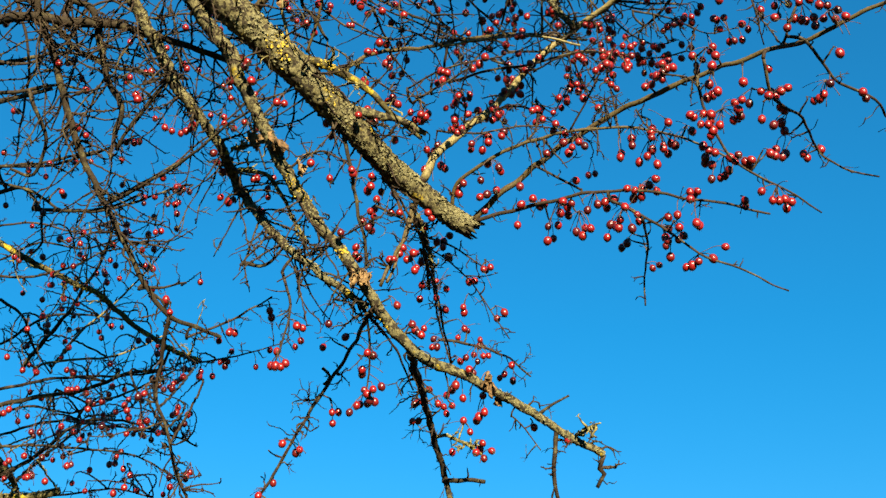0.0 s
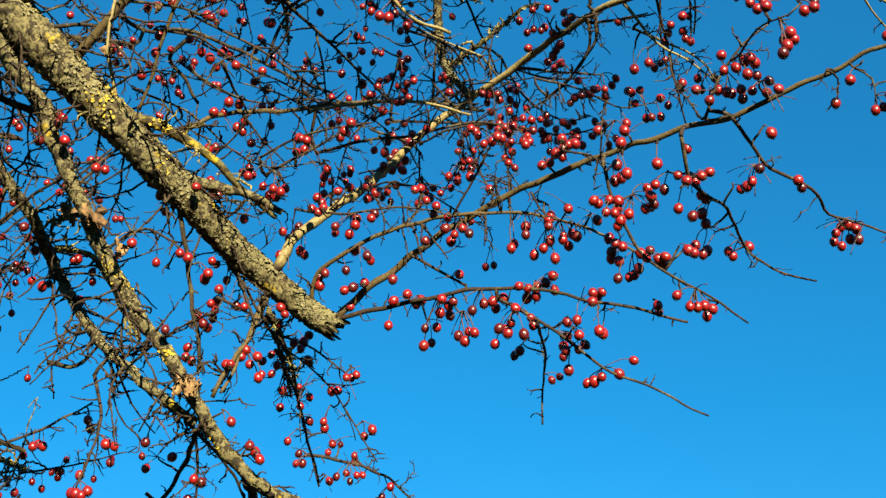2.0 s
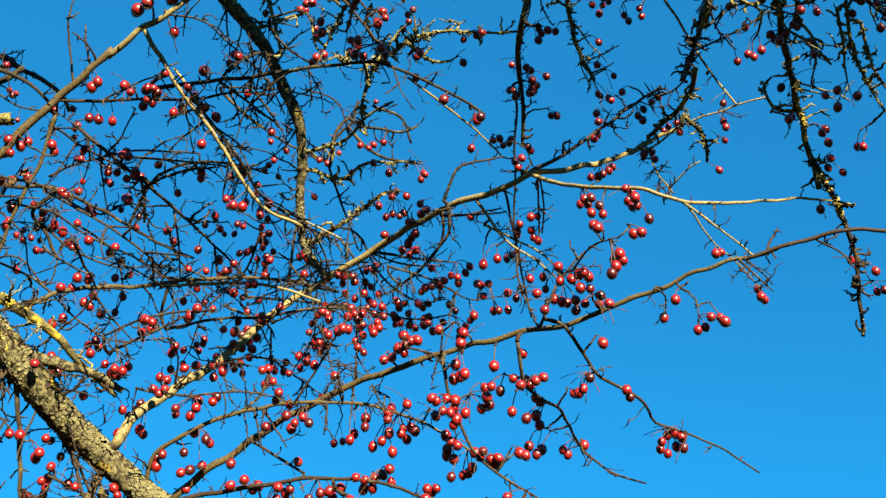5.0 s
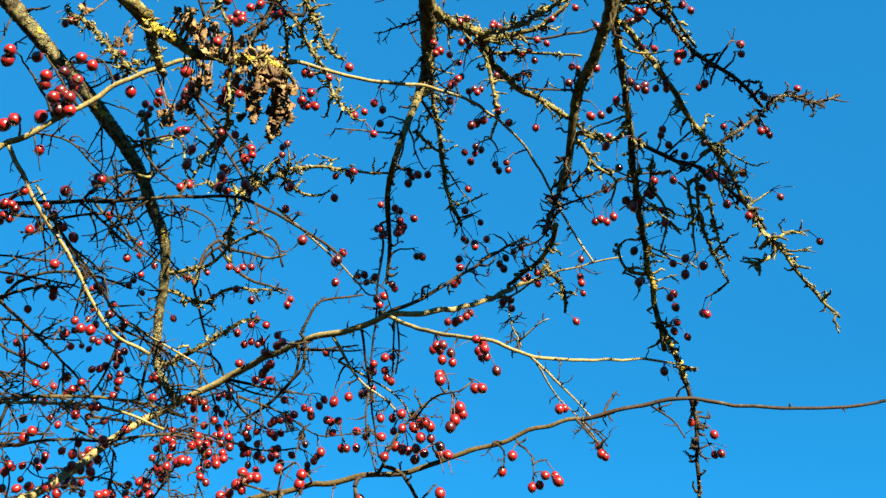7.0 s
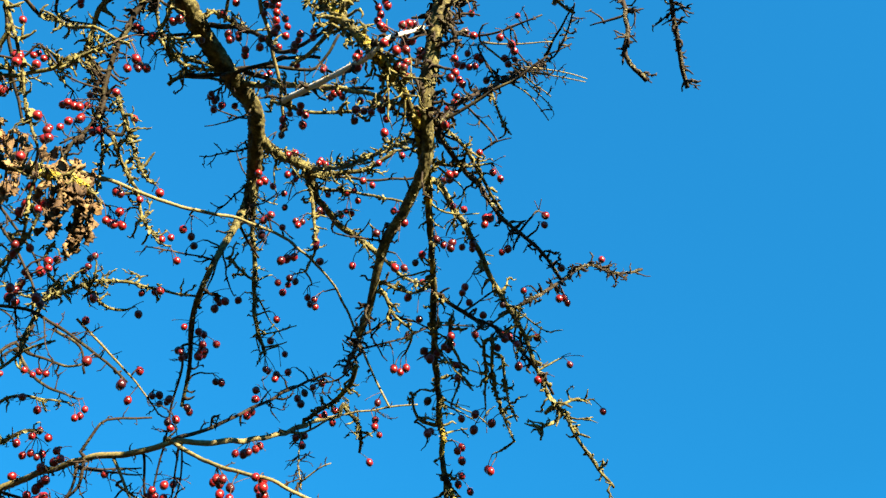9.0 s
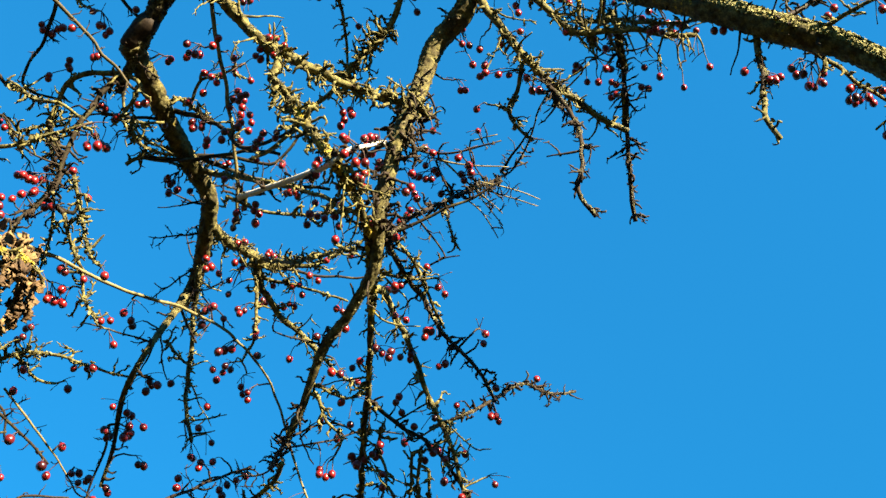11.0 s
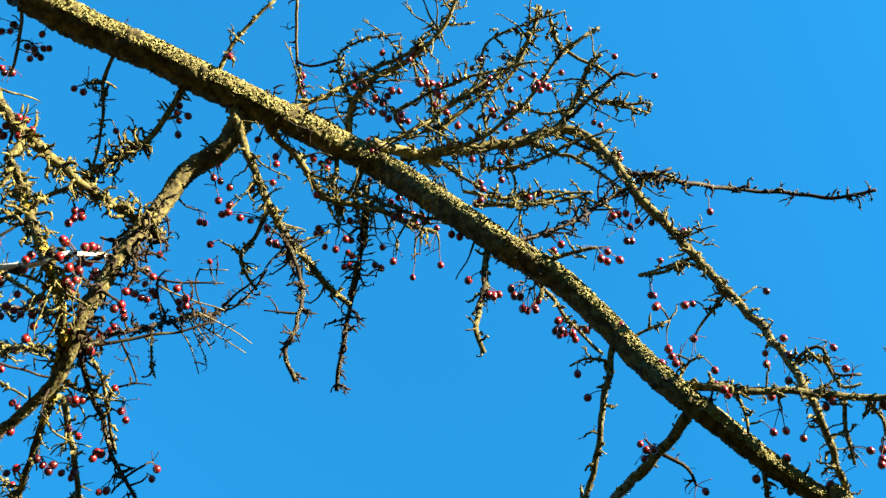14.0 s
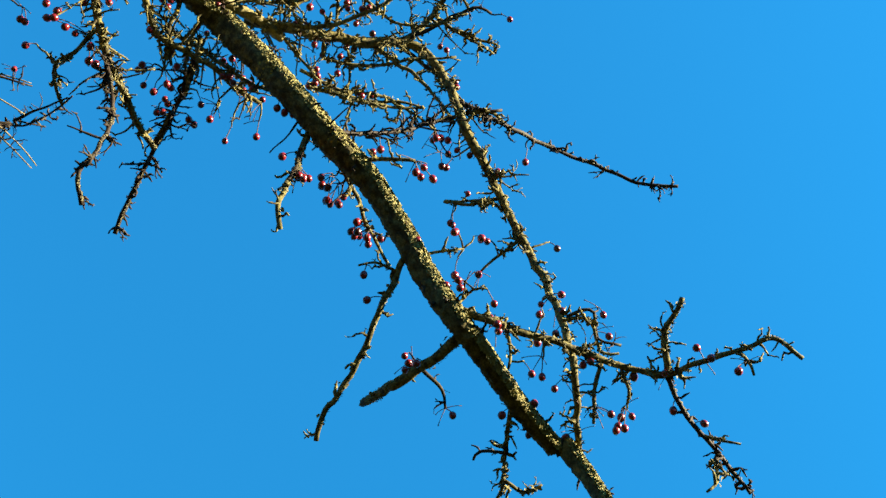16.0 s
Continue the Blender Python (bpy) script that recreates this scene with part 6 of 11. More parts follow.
limb("K56", "twig", TWIG_BARK, 0.0015, 0.0008, (0.350, 0.991, 2.297), (0.362, 0.977, 2.327), (0.382, 0.963, 2.355), (0.406, 0.954, 2.373))
limb("F293", "twig", TWIG_BARK, 0.0014, 0.0011, (-0.333, 1.342, 2.721), (-0.310, 1.355, 2.697), (-0.280, 1.364, 2.679), (-0.256, 1.389, 2.636))
limb("K118", "twig", TWIG_BARK, 0.0014, 0.0009, (0.507, 0.877, 2.586), (0.545, 0.872, 2.620), (0.585, 0.881, 2.629))
limb("K166", "twig", TWIG_BARK, 0.0014, 0.0009, (0.506, 0.665, 2.742), (0.542, 0.673, 2.726), (0.561, 0.679, 2.717))
limb("F300", "twig", TWIG_BARK, 0.0014, 0.0007, (-0.241, 1.367, 2.648), (-0.203, 1.383, 2.618), (-0.187, 1.409, 2.576), (-0.142, 1.420, 2.552))
limb("F282", "twig", TWIG_BARK, 0.0014, 0.0007, (0.127, 1.202, 2.489), (0.155, 1.217, 2.456), (0.162, 1.235, 2.417), (0.141, 1.253, 2.379))
limb("K66", "twig", TWIG_BARK, 0.0014, 0.0008, (-0.015, 1.261, 2.208), (0.014, 1.253, 2.191), (0.045, 1.248, 2.165))
limb("K165", "twig", TWIG_BARK, 0.0014, 0.0008, (0.502, 0.611, 2.767), (0.525, 0.589, 2.763), (0.551, 0.556, 2.764))
limb("F279", "twig", TWIG_BARK, 0.0014, 0.0007, (-0.100, 1.178, 2.498), (-0.058, 1.190, 2.472), (-0.044, 1.208, 2.434), (-0.058, 1.226, 2.396))
limb("K40", "twig", TWIG_BARK, 0.0014, 0.0008, (-0.044, 1.064, 2.503), (-0.004, 1.052, 2.494), (0.041, 1.039, 2.484), (0.058, 1.035, 2.478))
limb("K123", "twig", PALE_BARK, 0.0014, 0.0008, (0.497, 0.973, 2.442), (0.516, 0.941, 2.386), (0.528, 0.915, 2.342))
limb("F285", "twig", TWIG_BARK, 0.0014, 0.0007, (0.232, 1.156, 2.462), (0.274, 1.159, 2.455), (0.322, 1.167, 2.437), (0.356, 1.165, 2.443))
limb("F278", "twig", TWIG_BARK, 0.0014, 0.0007, (-0.179, 1.163, 2.437), (-0.125, 1.172, 2.418), (-0.084, 1.186, 2.387), (-0.043, 1.195, 2.368), (0.012, 1.192, 2.374))
limb("K75", "twig", TWIG_BARK, 0.0014, 0.0008, (-0.006, 1.149, 2.291), (0.037, 1.146, 2.285), (0.091, 1.135, 2.288), (0.134, 1.133, 2.283))
limb("K101", "twig", TWIG_BARK, 0.0014, 0.0010, (0.046, 0.972, 2.531), (0.081, 0.963, 2.496), (0.105, 0.956, 2.471))
limb("K76", "twig", TWIG_BARK, 0.0013, 0.0008, (0.145, 1.132, 2.280), (0.154, 1.118, 2.294), (0.166, 1.103, 2.311), (0.178, 1.083, 2.331), (0.187, 1.072, 2.343))
limb("K121", "twig", PALE_BARK, 0.0013, 0.0006, (0.527, 1.112, 2.628), (0.505, 1.045, 2.539), (0.485, 0.968, 2.449))
limb("K73", "twig", TWIG_BARK, 0.0013, 0.0008, (-0.039, 1.112, 2.323), (-0.007, 1.089, 2.330), (0.019, 1.074, 2.331), (0.066, 1.052, 2.326))
limb("T16", "twig", TWIG_BARK, 0.0013, 0.0011, (-0.104, 1.044, 2.434), (-0.061, 1.051, 2.416), (-0.023, 1.060, 2.398), (0.010, 1.072, 2.377))
limb("K82", "twig", TWIG_BARK, 0.0013, 0.0008, (-0.107, 1.006, 2.485), (-0.069, 1.046, 2.488), (-0.033, 1.077, 2.492))
limb("K83", "twig", TWIG_BARK, 0.0013, 0.0009, (-0.140, 1.050, 2.423), (-0.102, 1.074, 2.434), (-0.067, 1.108, 2.431), (-0.030, 1.136, 2.433), (0.009, 1.168, 2.430))
limb("K87", "twig", TWIG_BARK, 0.0013, 0.0008, (-0.101, 1.069, 2.387), (-0.076, 1.088, 2.382), (-0.055, 1.099, 2.381))
limb("K133", "twig", TWIG_BARK, 0.0013, 0.0010, (0.558, 1.015, 2.693), (0.554, 1.056, 2.684), (0.531, 1.090, 2.689))
limb("K120", "twig", PALE_BARK, 0.0013, 0.0010, (0.495, 1.096, 2.612), (0.522, 1.086, 2.611), (0.552, 1.059, 2.626), (0.592, 1.036, 2.633), (0.633, 1.014, 2.638))
limb("K79", "twig", TWIG_BARK, 0.0013, 0.0008, (0.238, 1.057, 2.305), (0.262, 1.049, 2.296), (0.272, 1.050, 2.285))
limb("K158", "twig", PALE_BARK, 0.0013, 0.0006, (0.562, 0.692, 2.902), (0.599, 0.689, 2.876), (0.628, 0.676, 2.865), (0.670, 0.656, 2.849))
limb("K136", "twig", TWIG_BARK, 0.0013, 0.0010, (0.221, 1.210, 2.516), (0.254, 1.212, 2.508), (0.299, 1.208, 2.506))
limb("K125", "twig", TWIG_BARK, 0.0013, 0.0008, (0.538, 0.910, 2.341), (0.543, 0.910, 2.355), (0.553, 0.909, 2.371))
limb("K81", "twig", TWIG_BARK, 0.0013, 0.0005, (0.172, 1.262, 2.444), (0.180, 1.165, 2.336), (0.188, 1.105, 2.279))
limb("K77", "twig", TWIG_BARK, 0.0013, 0.0008, (0.210, 1.254, 2.449), (0.206, 1.198, 2.371), (0.197, 1.120, 2.273))
limb("K162", "twig", TWIG_BARK, 0.0013, 0.0010, (0.551, 0.686, 2.881), (0.574, 0.698, 2.861), (0.590, 0.708, 2.846))
limb("K119", "twig", TWIG_BARK, 0.0013, 0.0010, (0.534, 0.970, 2.649), (0.584, 0.954, 2.673), (0.621, 0.938, 2.695), (0.661, 0.931, 2.704))
limb("K172", "twig", TWIG_BARK, 0.0013, 0.0006, (0.614, 0.979, 2.583), (0.620, 0.954, 2.552))
limb("K137", "twig", TWIG_BARK, 0.0012, 0.0009, (0.115, 1.242, 2.425), (0.118, 1.297, 2.414))
limb("K128", "twig", TWIG_BARK, 0.0012, 0.0009, (0.379, 1.060, 2.536), (0.392, 1.096, 2.514), (0.395, 1.120, 2.500))
limb("K61", "twig", TWIG_BARK, 0.0012, 0.0005, (0.515, 0.918, 2.337), (0.543, 0.921, 2.309))
limb("K57", "twig", TWIG_BARK, 0.0012, 0.0007, (0.365, 1.118, 2.469), (0.355, 1.074, 2.402), (0.349, 0.993, 2.298))
limb("K84", "twig", TWIG_BARK, 0.0012, 0.0009, (0.005, 1.128, 2.488), (0.013, 1.156, 2.458), (0.017, 1.176, 2.436))
limb("K55", "twig", TWIG_BARK, 0.0012, 0.0009, (0.376, 1.055, 2.521), (0.384, 1.087, 2.507), (0.390, 1.113, 2.494))
limb("K164", "twig", TWIG_BARK, 0.0012, 0.0006, (0.553, 0.696, 2.707), (0.564, 0.679, 2.711), (0.575, 0.669, 2.711))
limb("K161", "twig", PALE_BARK, 0.0011, 0.0006, (0.511, 0.610, 2.762), (0.537, 0.599, 2.760), (0.575, 0.578, 2.761))
limb("K196", "twig", PALE_BARK, 0.0011, 0.0007, (0.638, 0.748, 3.068), (0.662, 0.719, 3.067))
limb("K122", "twig", PALE_BARK, 0.0011, 0.0006, (0.481, 0.967, 2.452), (0.494, 0.945, 2.460), (0.503, 0.935, 2.462))
limb("K195", "twig", PALE_BARK, 0.0011, 0.0007, (0.658, 0.757, 3.002), (0.703, 0.748, 3.010), (0.745, 0.745, 3.015))
limb("K85", "twig", TWIG_BARK, 0.0011, 0.0009, (-0.001, 1.067, 2.386), (-0.007, 1.162, 2.415))
limb("K100", "twig", TWIG_BARK, 0.0011, 0.0008, (-0.008, 0.930, 2.570), (0.024, 0.931, 2.569), (0.054, 0.945, 2.553), (0.084, 0.960, 2.537), (0.109, 0.986, 2.512))
limb("K58", "twig", PALE_BARK, 0.0011, 0.0005, (0.504, 0.976, 2.437), (0.532, 1.000, 2.420), (0.571, 1.023, 2.406), (0.593, 1.038, 2.396))
limb("K78", "twig", TWIG_BARK, 0.0010, 0.0005, (0.213, 1.090, 2.281), (0.227, 1.100, 2.263), (0.258, 1.102, 2.254))
limb("K160", "twig", PALE_BARK, 0.0010, 0.0007, (0.643, 0.745, 2.964), (0.684, 0.760, 2.972), (0.700, 0.766, 2.975))
limb("K159", "twig", PALE_BARK, 0.0010, 0.0007, (0.637, 0.742, 2.962), (0.657, 0.739, 2.930), (0.677, 0.734, 2.901))
limb("K30", "twig", TWIG_BARK, 0.0010, 0.0007, (-0.027, 1.269, 2.206), (0.004, 1.273, 2.185), (0.031, 1.279, 2.161), (0.044, 1.283, 2.144), (0.061, 1.290, 2.118), (0.079, 1.298, 2.092))
limb("K80", "twig", TWIG_BARK, 0.0010, 0.0008, (0.270, 1.030, 2.309), (0.270, 1.048, 2.290))
limb("K124", "twig", TWIG_BARK, 0.0010, 0.0005, (0.523, 0.918, 2.337), (0.538, 0.923, 2.329), (0.548, 0.928, 2.321))
limb("K126", "twig", TWIG_BARK, 0.0010, 0.0007, (0.579, 0.892, 2.347), (0.591, 0.882, 2.329), (0.598, 0.877, 2.309))
limb("K130", "twig", TWIG_BARK, 0.0010, 0.0007, (0.373, 0.948, 2.333), (0.380, 0.918, 2.336), (0.395, 0.892, 2.330))
limb("K194", "twig", PALE_BARK, 0.0010, 0.0007, (0.597, 0.713, 2.885), (0.636, 0.719, 2.881), (0.671, 0.736, 2.873))
limb("K59", "twig", TWIG_BARK, 0.0010, 0.0005, (0.445, 0.946, 2.319), (0.458, 0.957, 2.320), (0.467, 0.983, 2.316))
limb("K60", "twig", TWIG_BARK, 0.0010, 0.0005, (0.466, 0.941, 2.318), (0.478, 0.940, 2.306), (0.480, 0.944, 2.283))
limb("K23", "twig", TWIG_BARK, 0.0009, 0.0006, (0.074, 1.233, 1.978), (0.089, 1.238, 1.964), (0.106, 1.247, 1.942))

# ---- haws, bough by bough ----
haws("F249", (-0.637, 1.661, 2.250))
haws("F250", (-0.577, 1.753, 2.081))
haws("F250", (-0.525, 1.590, 2.018))
haws("F250", (-0.527, 1.613, 2.026))
haws("F250", (-0.550, 1.775, 2.060))
haws("F250", (-0.481, 1.640, 2.033))
haws("F250", (-0.510, 1.771, 2.077))
haws("F250", (-0.485, 1.707, 2.070))
haws("F250", (-0.481, 1.715, 2.046))
haws("F250", (-0.387, 1.615, 2.008))
haws("F250", (-0.394, 1.653, 2.003))
haws("F251", (-0.472, 1.554, 2.064), (-0.461, 1.567, 2.068))
haws("F251", (-0.573, 1.599, 2.069))
haws("F251", (-0.533, 1.569, 2.068))
haws("F251", (-0.564, 1.542, 2.053))
haws("F251", (-0.449, 1.642, 2.085))
haws("F251", (-0.503, 1.704, 2.095))
haws("F251", (-0.403, 1.591, 2.065))
haws("F251", (-0.420, 1.691, 2.096))
haws("F251", (-0.418, 1.752, 2.118))
haws("F251", (-0.395, 1.682, 2.101))
haws("F251", (-0.376, 1.630, 2.090))
haws("F251", (-0.385, 1.704, 2.128))
haws("F252", (-0.526, 1.731, 2.135))
haws("F252", (-0.488, 1.666, 2.119))
haws("F252", (-0.459, 1.621, 2.107), (-0.465, 1.627, 2.117))
haws("F252", (-0.532, 1.622, 2.076), (-0.525, 1.629, 2.066))
haws("F252", (-0.577, 1.588, 2.002))
haws("F252", (-0.618, 1.718, 2.037))
haws("F253", (-0.493, 1.625, 2.180))
haws("F253", (-0.557, 1.509, 2.127))
haws("F254", (-0.560, 1.669, 2.182))
haws("F254", (-0.543, 1.588, 2.158))
haws("F255", (-0.396, 1.440, 2.280))
haws("F255", (-0.505, 1.659, 2.333))
haws("F255", (-0.455, 1.617, 2.336))
haws("F255", (-0.407, 1.470, 2.267))
haws("F255", (-0.432, 1.577, 2.312))
haws("F255", (-0.565, 1.628, 2.217))
haws("F255", (-0.572, 1.667, 2.222))
haws("F255", (-0.525, 1.671, 2.239))
haws("F256", (-0.458, 1.671, 2.025))
haws("F256", (-0.498, 1.787, 2.047))
haws("F256", (-0.558, 1.724, 2.027))
haws("F256", (-0.464, 1.742, 2.020))
haws("F256", (-0.501, 1.608, 1.987))
haws("F256", (-0.464, 1.618, 1.986))
haws("F256", (-0.437, 1.573, 1.983))
haws("F257", (-0.531, 1.693, 2.141))
haws("F257", (-0.498, 1.625, 2.122))
haws("F257", (-0.423, 1.733, 2.185))
haws("F257", (-0.391, 1.624, 2.152))
haws("F257", (-0.377, 1.584, 2.142))
haws("F257", (-0.359, 1.524, 2.124))
haws("F258", (-0.574, 1.535, 2.246))
haws("F258", (-0.556, 1.498, 2.205))
haws("F258", (-0.487, 1.565, 2.229))
haws("F258", (-0.580, 1.588, 2.228))
haws("F258", (-0.647, 1.625, 2.192))
haws("F259", (-0.570, 1.587, 2.323))
haws("F259", (-0.528, 1.511, 2.287))
haws("F260", (-0.518, 1.627, 2.124))
haws("F261", (-0.484, 1.521, 2.078))
haws("F262", (-0.434, 1.601, 2.083))
haws("F262", (-0.457, 1.707, 2.096))
haws("F263", (-0.408, 1.447, 2.306))
haws("F263", (-0.426, 1.547, 2.358))
haws("F263", (-0.458, 1.522, 2.347))
haws("F263", (-0.453, 1.489, 2.329))
haws("F263", (-0.523, 1.429, 2.291))
haws("F263", (-0.596, 1.466, 2.281))
haws("F264", (-0.548, 1.591, 2.379))
haws("F267", (-0.405, 1.360, 2.516))
haws("F267", (-0.434, 1.361, 2.507))
haws("F268", (-0.382, 1.354, 2.503))
haws("F268", (-0.384, 1.383, 2.439))
haws("F269", (-0.381, 1.244, 2.333), (-0.378, 1.252, 2.340), (-0.396, 1.259, 2.343))
haws("F270", (-0.536, 1.445, 2.372))
haws("F270", (-0.544, 1.476, 2.383))
haws("F271", (-0.256, 1.344, 2.461), (-0.264, 1.343, 2.466), (-0.253, 1.333, 2.460))
haws("F271", (-0.295, 1.350, 2.425))
haws("F271", (-0.437, 1.397, 2.357))
haws("F272", (-0.592, 1.385, 2.468))
haws("F272", (-0.645, 1.494, 2.537))
haws("F273", (-0.487, 1.273, 2.472), (-0.479, 1.267, 2.472))
haws("F275", (-0.412, 1.360, 2.514))
haws("F275", (-0.378, 1.399, 2.443))
haws("F275", (-0.373, 1.429, 2.457))
haws("F275", (-0.308, 1.406, 2.469))
haws("F275", (-0.296, 1.423, 2.461))
haws("F276", (-0.354, 1.332, 2.508), (-0.349, 1.333, 2.502), (-0.335, 1.343, 2.506))
haws("F276", (-0.301, 1.350, 2.485), (-0.290, 1.346, 2.480), (-0.289, 1.350, 2.465))
haws("F276", (-0.271, 1.365, 2.436), (-0.256, 1.377, 2.433))
haws("F276", (-0.233, 1.374, 2.406), (-0.228, 1.379, 2.409))
haws("F277", (-0.167, 1.311, 2.594), (-0.155, 1.322, 2.598), (-0.157, 1.321, 2.589))
haws("F277", (-0.128, 1.321, 2.564), (-0.125, 1.331, 2.571))
haws("F277", (-0.058, 1.334, 2.540))
haws("F277", (0.021, 1.353, 2.541))
haws("F278", (-0.095, 1.191, 2.387))
haws("F278", (-0.066, 1.195, 2.360), (-0.058, 1.211, 2.368), (-0.060, 1.199, 2.368))
haws("F278", (0.018, 1.206, 2.371), (0.020, 1.195, 2.367), (0.016, 1.207, 2.365), (0.016, 1.223, 2.355))
haws("F279", (-0.096, 1.166, 2.489))
haws("F279", (-0.063, 1.196, 2.476), (-0.050, 1.203, 2.471))
haws("F279", (-0.053, 1.202, 2.448))
haws("F279", (-0.062, 1.210, 2.407))
haws("F279", (-0.051, 1.229, 2.422), (-0.044, 1.219, 2.436))
haws("F280", (-0.005, 1.253, 2.538), (-0.015, 1.257, 2.554))
haws("F280", (0.016, 1.261, 2.507))
haws("F280", (0.035, 1.271, 2.513))
haws("F280", (0.064, 1.277, 2.492))
haws("F280", (0.087, 1.263, 2.458))
haws("F281", (0.063, 1.291, 2.599), (0.070, 1.289, 2.595), (0.060, 1.308, 2.596))
haws("F281", (0.092, 1.306, 2.589), (0.095, 1.298, 2.590), (0.102, 1.288, 2.587), (0.109, 1.311, 2.577), (0.092, 1.298, 2.603), (0.099, 1.298, 2.581), (0.096, 1.296, 2.571))
haws("F281", (0.091, 1.307, 2.561), (0.069, 1.305, 2.566), (0.078, 1.304, 2.568), (0.083, 1.307, 2.575), (0.102, 1.315, 2.571), (0.100, 1.323, 2.566), (0.101, 1.330, 2.561))
haws("F281", (0.005, 1.361, 2.454), (0.015, 1.362, 2.459), (0.015, 1.378, 2.450))
haws("F281", (0.032, 1.373, 2.466), (0.038, 1.349, 2.468), (0.030, 1.348, 2.460), (0.037, 1.354, 2.465))
haws("F281", (0.044, 1.337, 2.504))
haws("F281", (0.033, 1.348, 2.519))
haws("F282", (0.107, 1.195, 2.484))
haws("F282", (0.145, 1.193, 2.468))
haws("F282", (0.138, 1.236, 2.368))
haws("F282", (0.147, 1.241, 2.393), (0.156, 1.236, 2.384), (0.150, 1.247, 2.382), (0.164, 1.237, 2.410), (0.159, 1.230, 2.429), (0.156, 1.226, 2.415), (0.157, 1.245, 2.396))
haws("F282", (0.165, 1.275, 2.427))
haws("F282", (0.149, 1.268, 2.409))
haws("F283", (0.202, 1.412, 2.376), (0.213, 1.424, 2.385))
haws("F283", (0.182, 1.377, 2.418))
haws("F283", (0.136, 1.356, 2.450), (0.134, 1.376, 2.448))
haws("F283", (0.082, 1.376, 2.455), (0.076, 1.373, 2.445), (0.086, 1.375, 2.441), (0.092, 1.372, 2.462))
haws("F283", (0.065, 1.390, 2.466), (0.073, 1.395, 2.463), (0.063, 1.399, 2.461))
haws("F284", (0.226, 1.294, 2.553), (0.232, 1.301, 2.556))
haws("F284", (0.235, 1.315, 2.572))
haws("F284", (0.261, 1.311, 2.522), (0.273, 1.323, 2.526), (0.289, 1.318, 2.524), (0.303, 1.325, 2.530), (0.295, 1.321, 2.522))
haws("F284", (0.328, 1.320, 2.528))
haws("F285", (0.287, 1.169, 2.456), (0.294, 1.159, 2.453), (0.272, 1.177, 2.448), (0.273, 1.157, 2.440), (0.279, 1.150, 2.438), (0.290, 1.160, 2.447))
haws("F285", (0.341, 1.152, 2.449), (0.330, 1.153, 2.448), (0.330, 1.158, 2.452), (0.335, 1.163, 2.453), (0.338, 1.166, 2.442), (0.355, 1.169, 2.427), (0.351, 1.175, 2.430))
haws("F285", (0.324, 1.171, 2.413), (0.327, 1.166, 2.416))
haws("F285", (0.362, 1.153, 2.440))
haws("F285", (0.368, 1.180, 2.436))
haws("F286", (-0.308, 1.394, 2.889), (-0.313, 1.390, 2.883))
haws("F287", (-0.171, 1.348, 2.804))
haws("F288", (-0.272, 1.382, 2.671), (-0.262, 1.378, 2.660), (-0.246, 1.372, 2.669), (-0.249, 1.381, 2.666))
haws("F289", (-0.231, 1.387, 2.706))
haws("F289", (-0.134, 1.396, 2.678), (-0.126, 1.396, 2.671))
haws("F289", (-0.067, 1.376, 2.640))
haws("F290", (-0.199, 1.483, 2.665))
haws("F291", (-0.150, 1.364, 2.734), (-0.158, 1.374, 2.741))
haws("F291", (-0.113, 1.365, 2.747))
haws("F291", (-0.113, 1.363, 2.722), (-0.109, 1.375, 2.707))
haws("F291", (-0.118, 1.390, 2.722))
haws("F291", (-0.145, 1.380, 2.709))
haws("F292", (0.044, 1.344, 2.714), (0.054, 1.348, 2.723), (0.060, 1.351, 2.720))
haws("F292", (0.087, 1.346, 2.731), (0.092, 1.344, 2.739))
haws("F292", (0.106, 1.347, 2.723))
haws("F292", (0.048, 1.379, 2.707), (0.045, 1.380, 2.691))
haws("F293", (-0.343, 1.350, 2.718))
haws("F293", (-0.261, 1.381, 2.652))
haws("F294", (0.097, 1.405, 2.798))
haws("F294", (0.113, 1.398, 2.812))
haws("F294", (0.088, 1.394, 2.843), (0.090, 1.400, 2.827))
haws("F297", (-0.222, 1.520, 2.727))
haws("F299", (-0.300, 1.489, 2.950), (-0.297, 1.500, 2.950), (-0.291, 1.495, 2.950))
haws("F299", (-0.231, 1.496, 2.927))
haws("F299", (-0.204, 1.535, 2.910), (-0.203, 1.521, 2.915))
haws("F299", (-0.188, 1.535, 2.884))
haws("F300", (-0.221, 1.372, 2.630))
haws("F300", (-0.195, 1.395, 2.623))
haws("F300", (-0.184, 1.389, 2.601))
haws("F300", (-0.210, 1.381, 2.616))
haws("F301", (-0.096, 1.446, 2.740), (-0.091, 1.440, 2.729), (-0.103, 1.457, 2.726))
haws("F301", (-0.079, 1.464, 2.722))
haws("F301", (-0.036, 1.464, 2.704))
haws("F301", (0.013, 1.443, 2.704), (0.026, 1.444, 2.715))
haws("F301", (0.040, 1.448, 2.695))
haws("F302", (-0.282, 1.489, 2.606))
haws("F303", (0.185, 1.373, 2.796))
haws("F303", (0.159, 1.384, 2.789), (0.170, 1.377, 2.779))
haws("F304", (0.237, 1.284, 2.747))
haws("F305", (0.238, 1.418, 2.941))
haws("F306", (0.212, 1.352, 2.796), (0.224, 1.349, 2.790), (0.231, 1.356, 2.803))
haws("F306", (0.303, 1.372, 2.775))
haws("F306", (0.298, 1.362, 2.755))
haws("G1", (0.097, 0.912, 2.625))
haws("G1", (0.097, 0.892, 2.618))
haws("G102", (0.234, 1.080, 2.746))
haws("G102", (0.236, 1.053, 2.742))
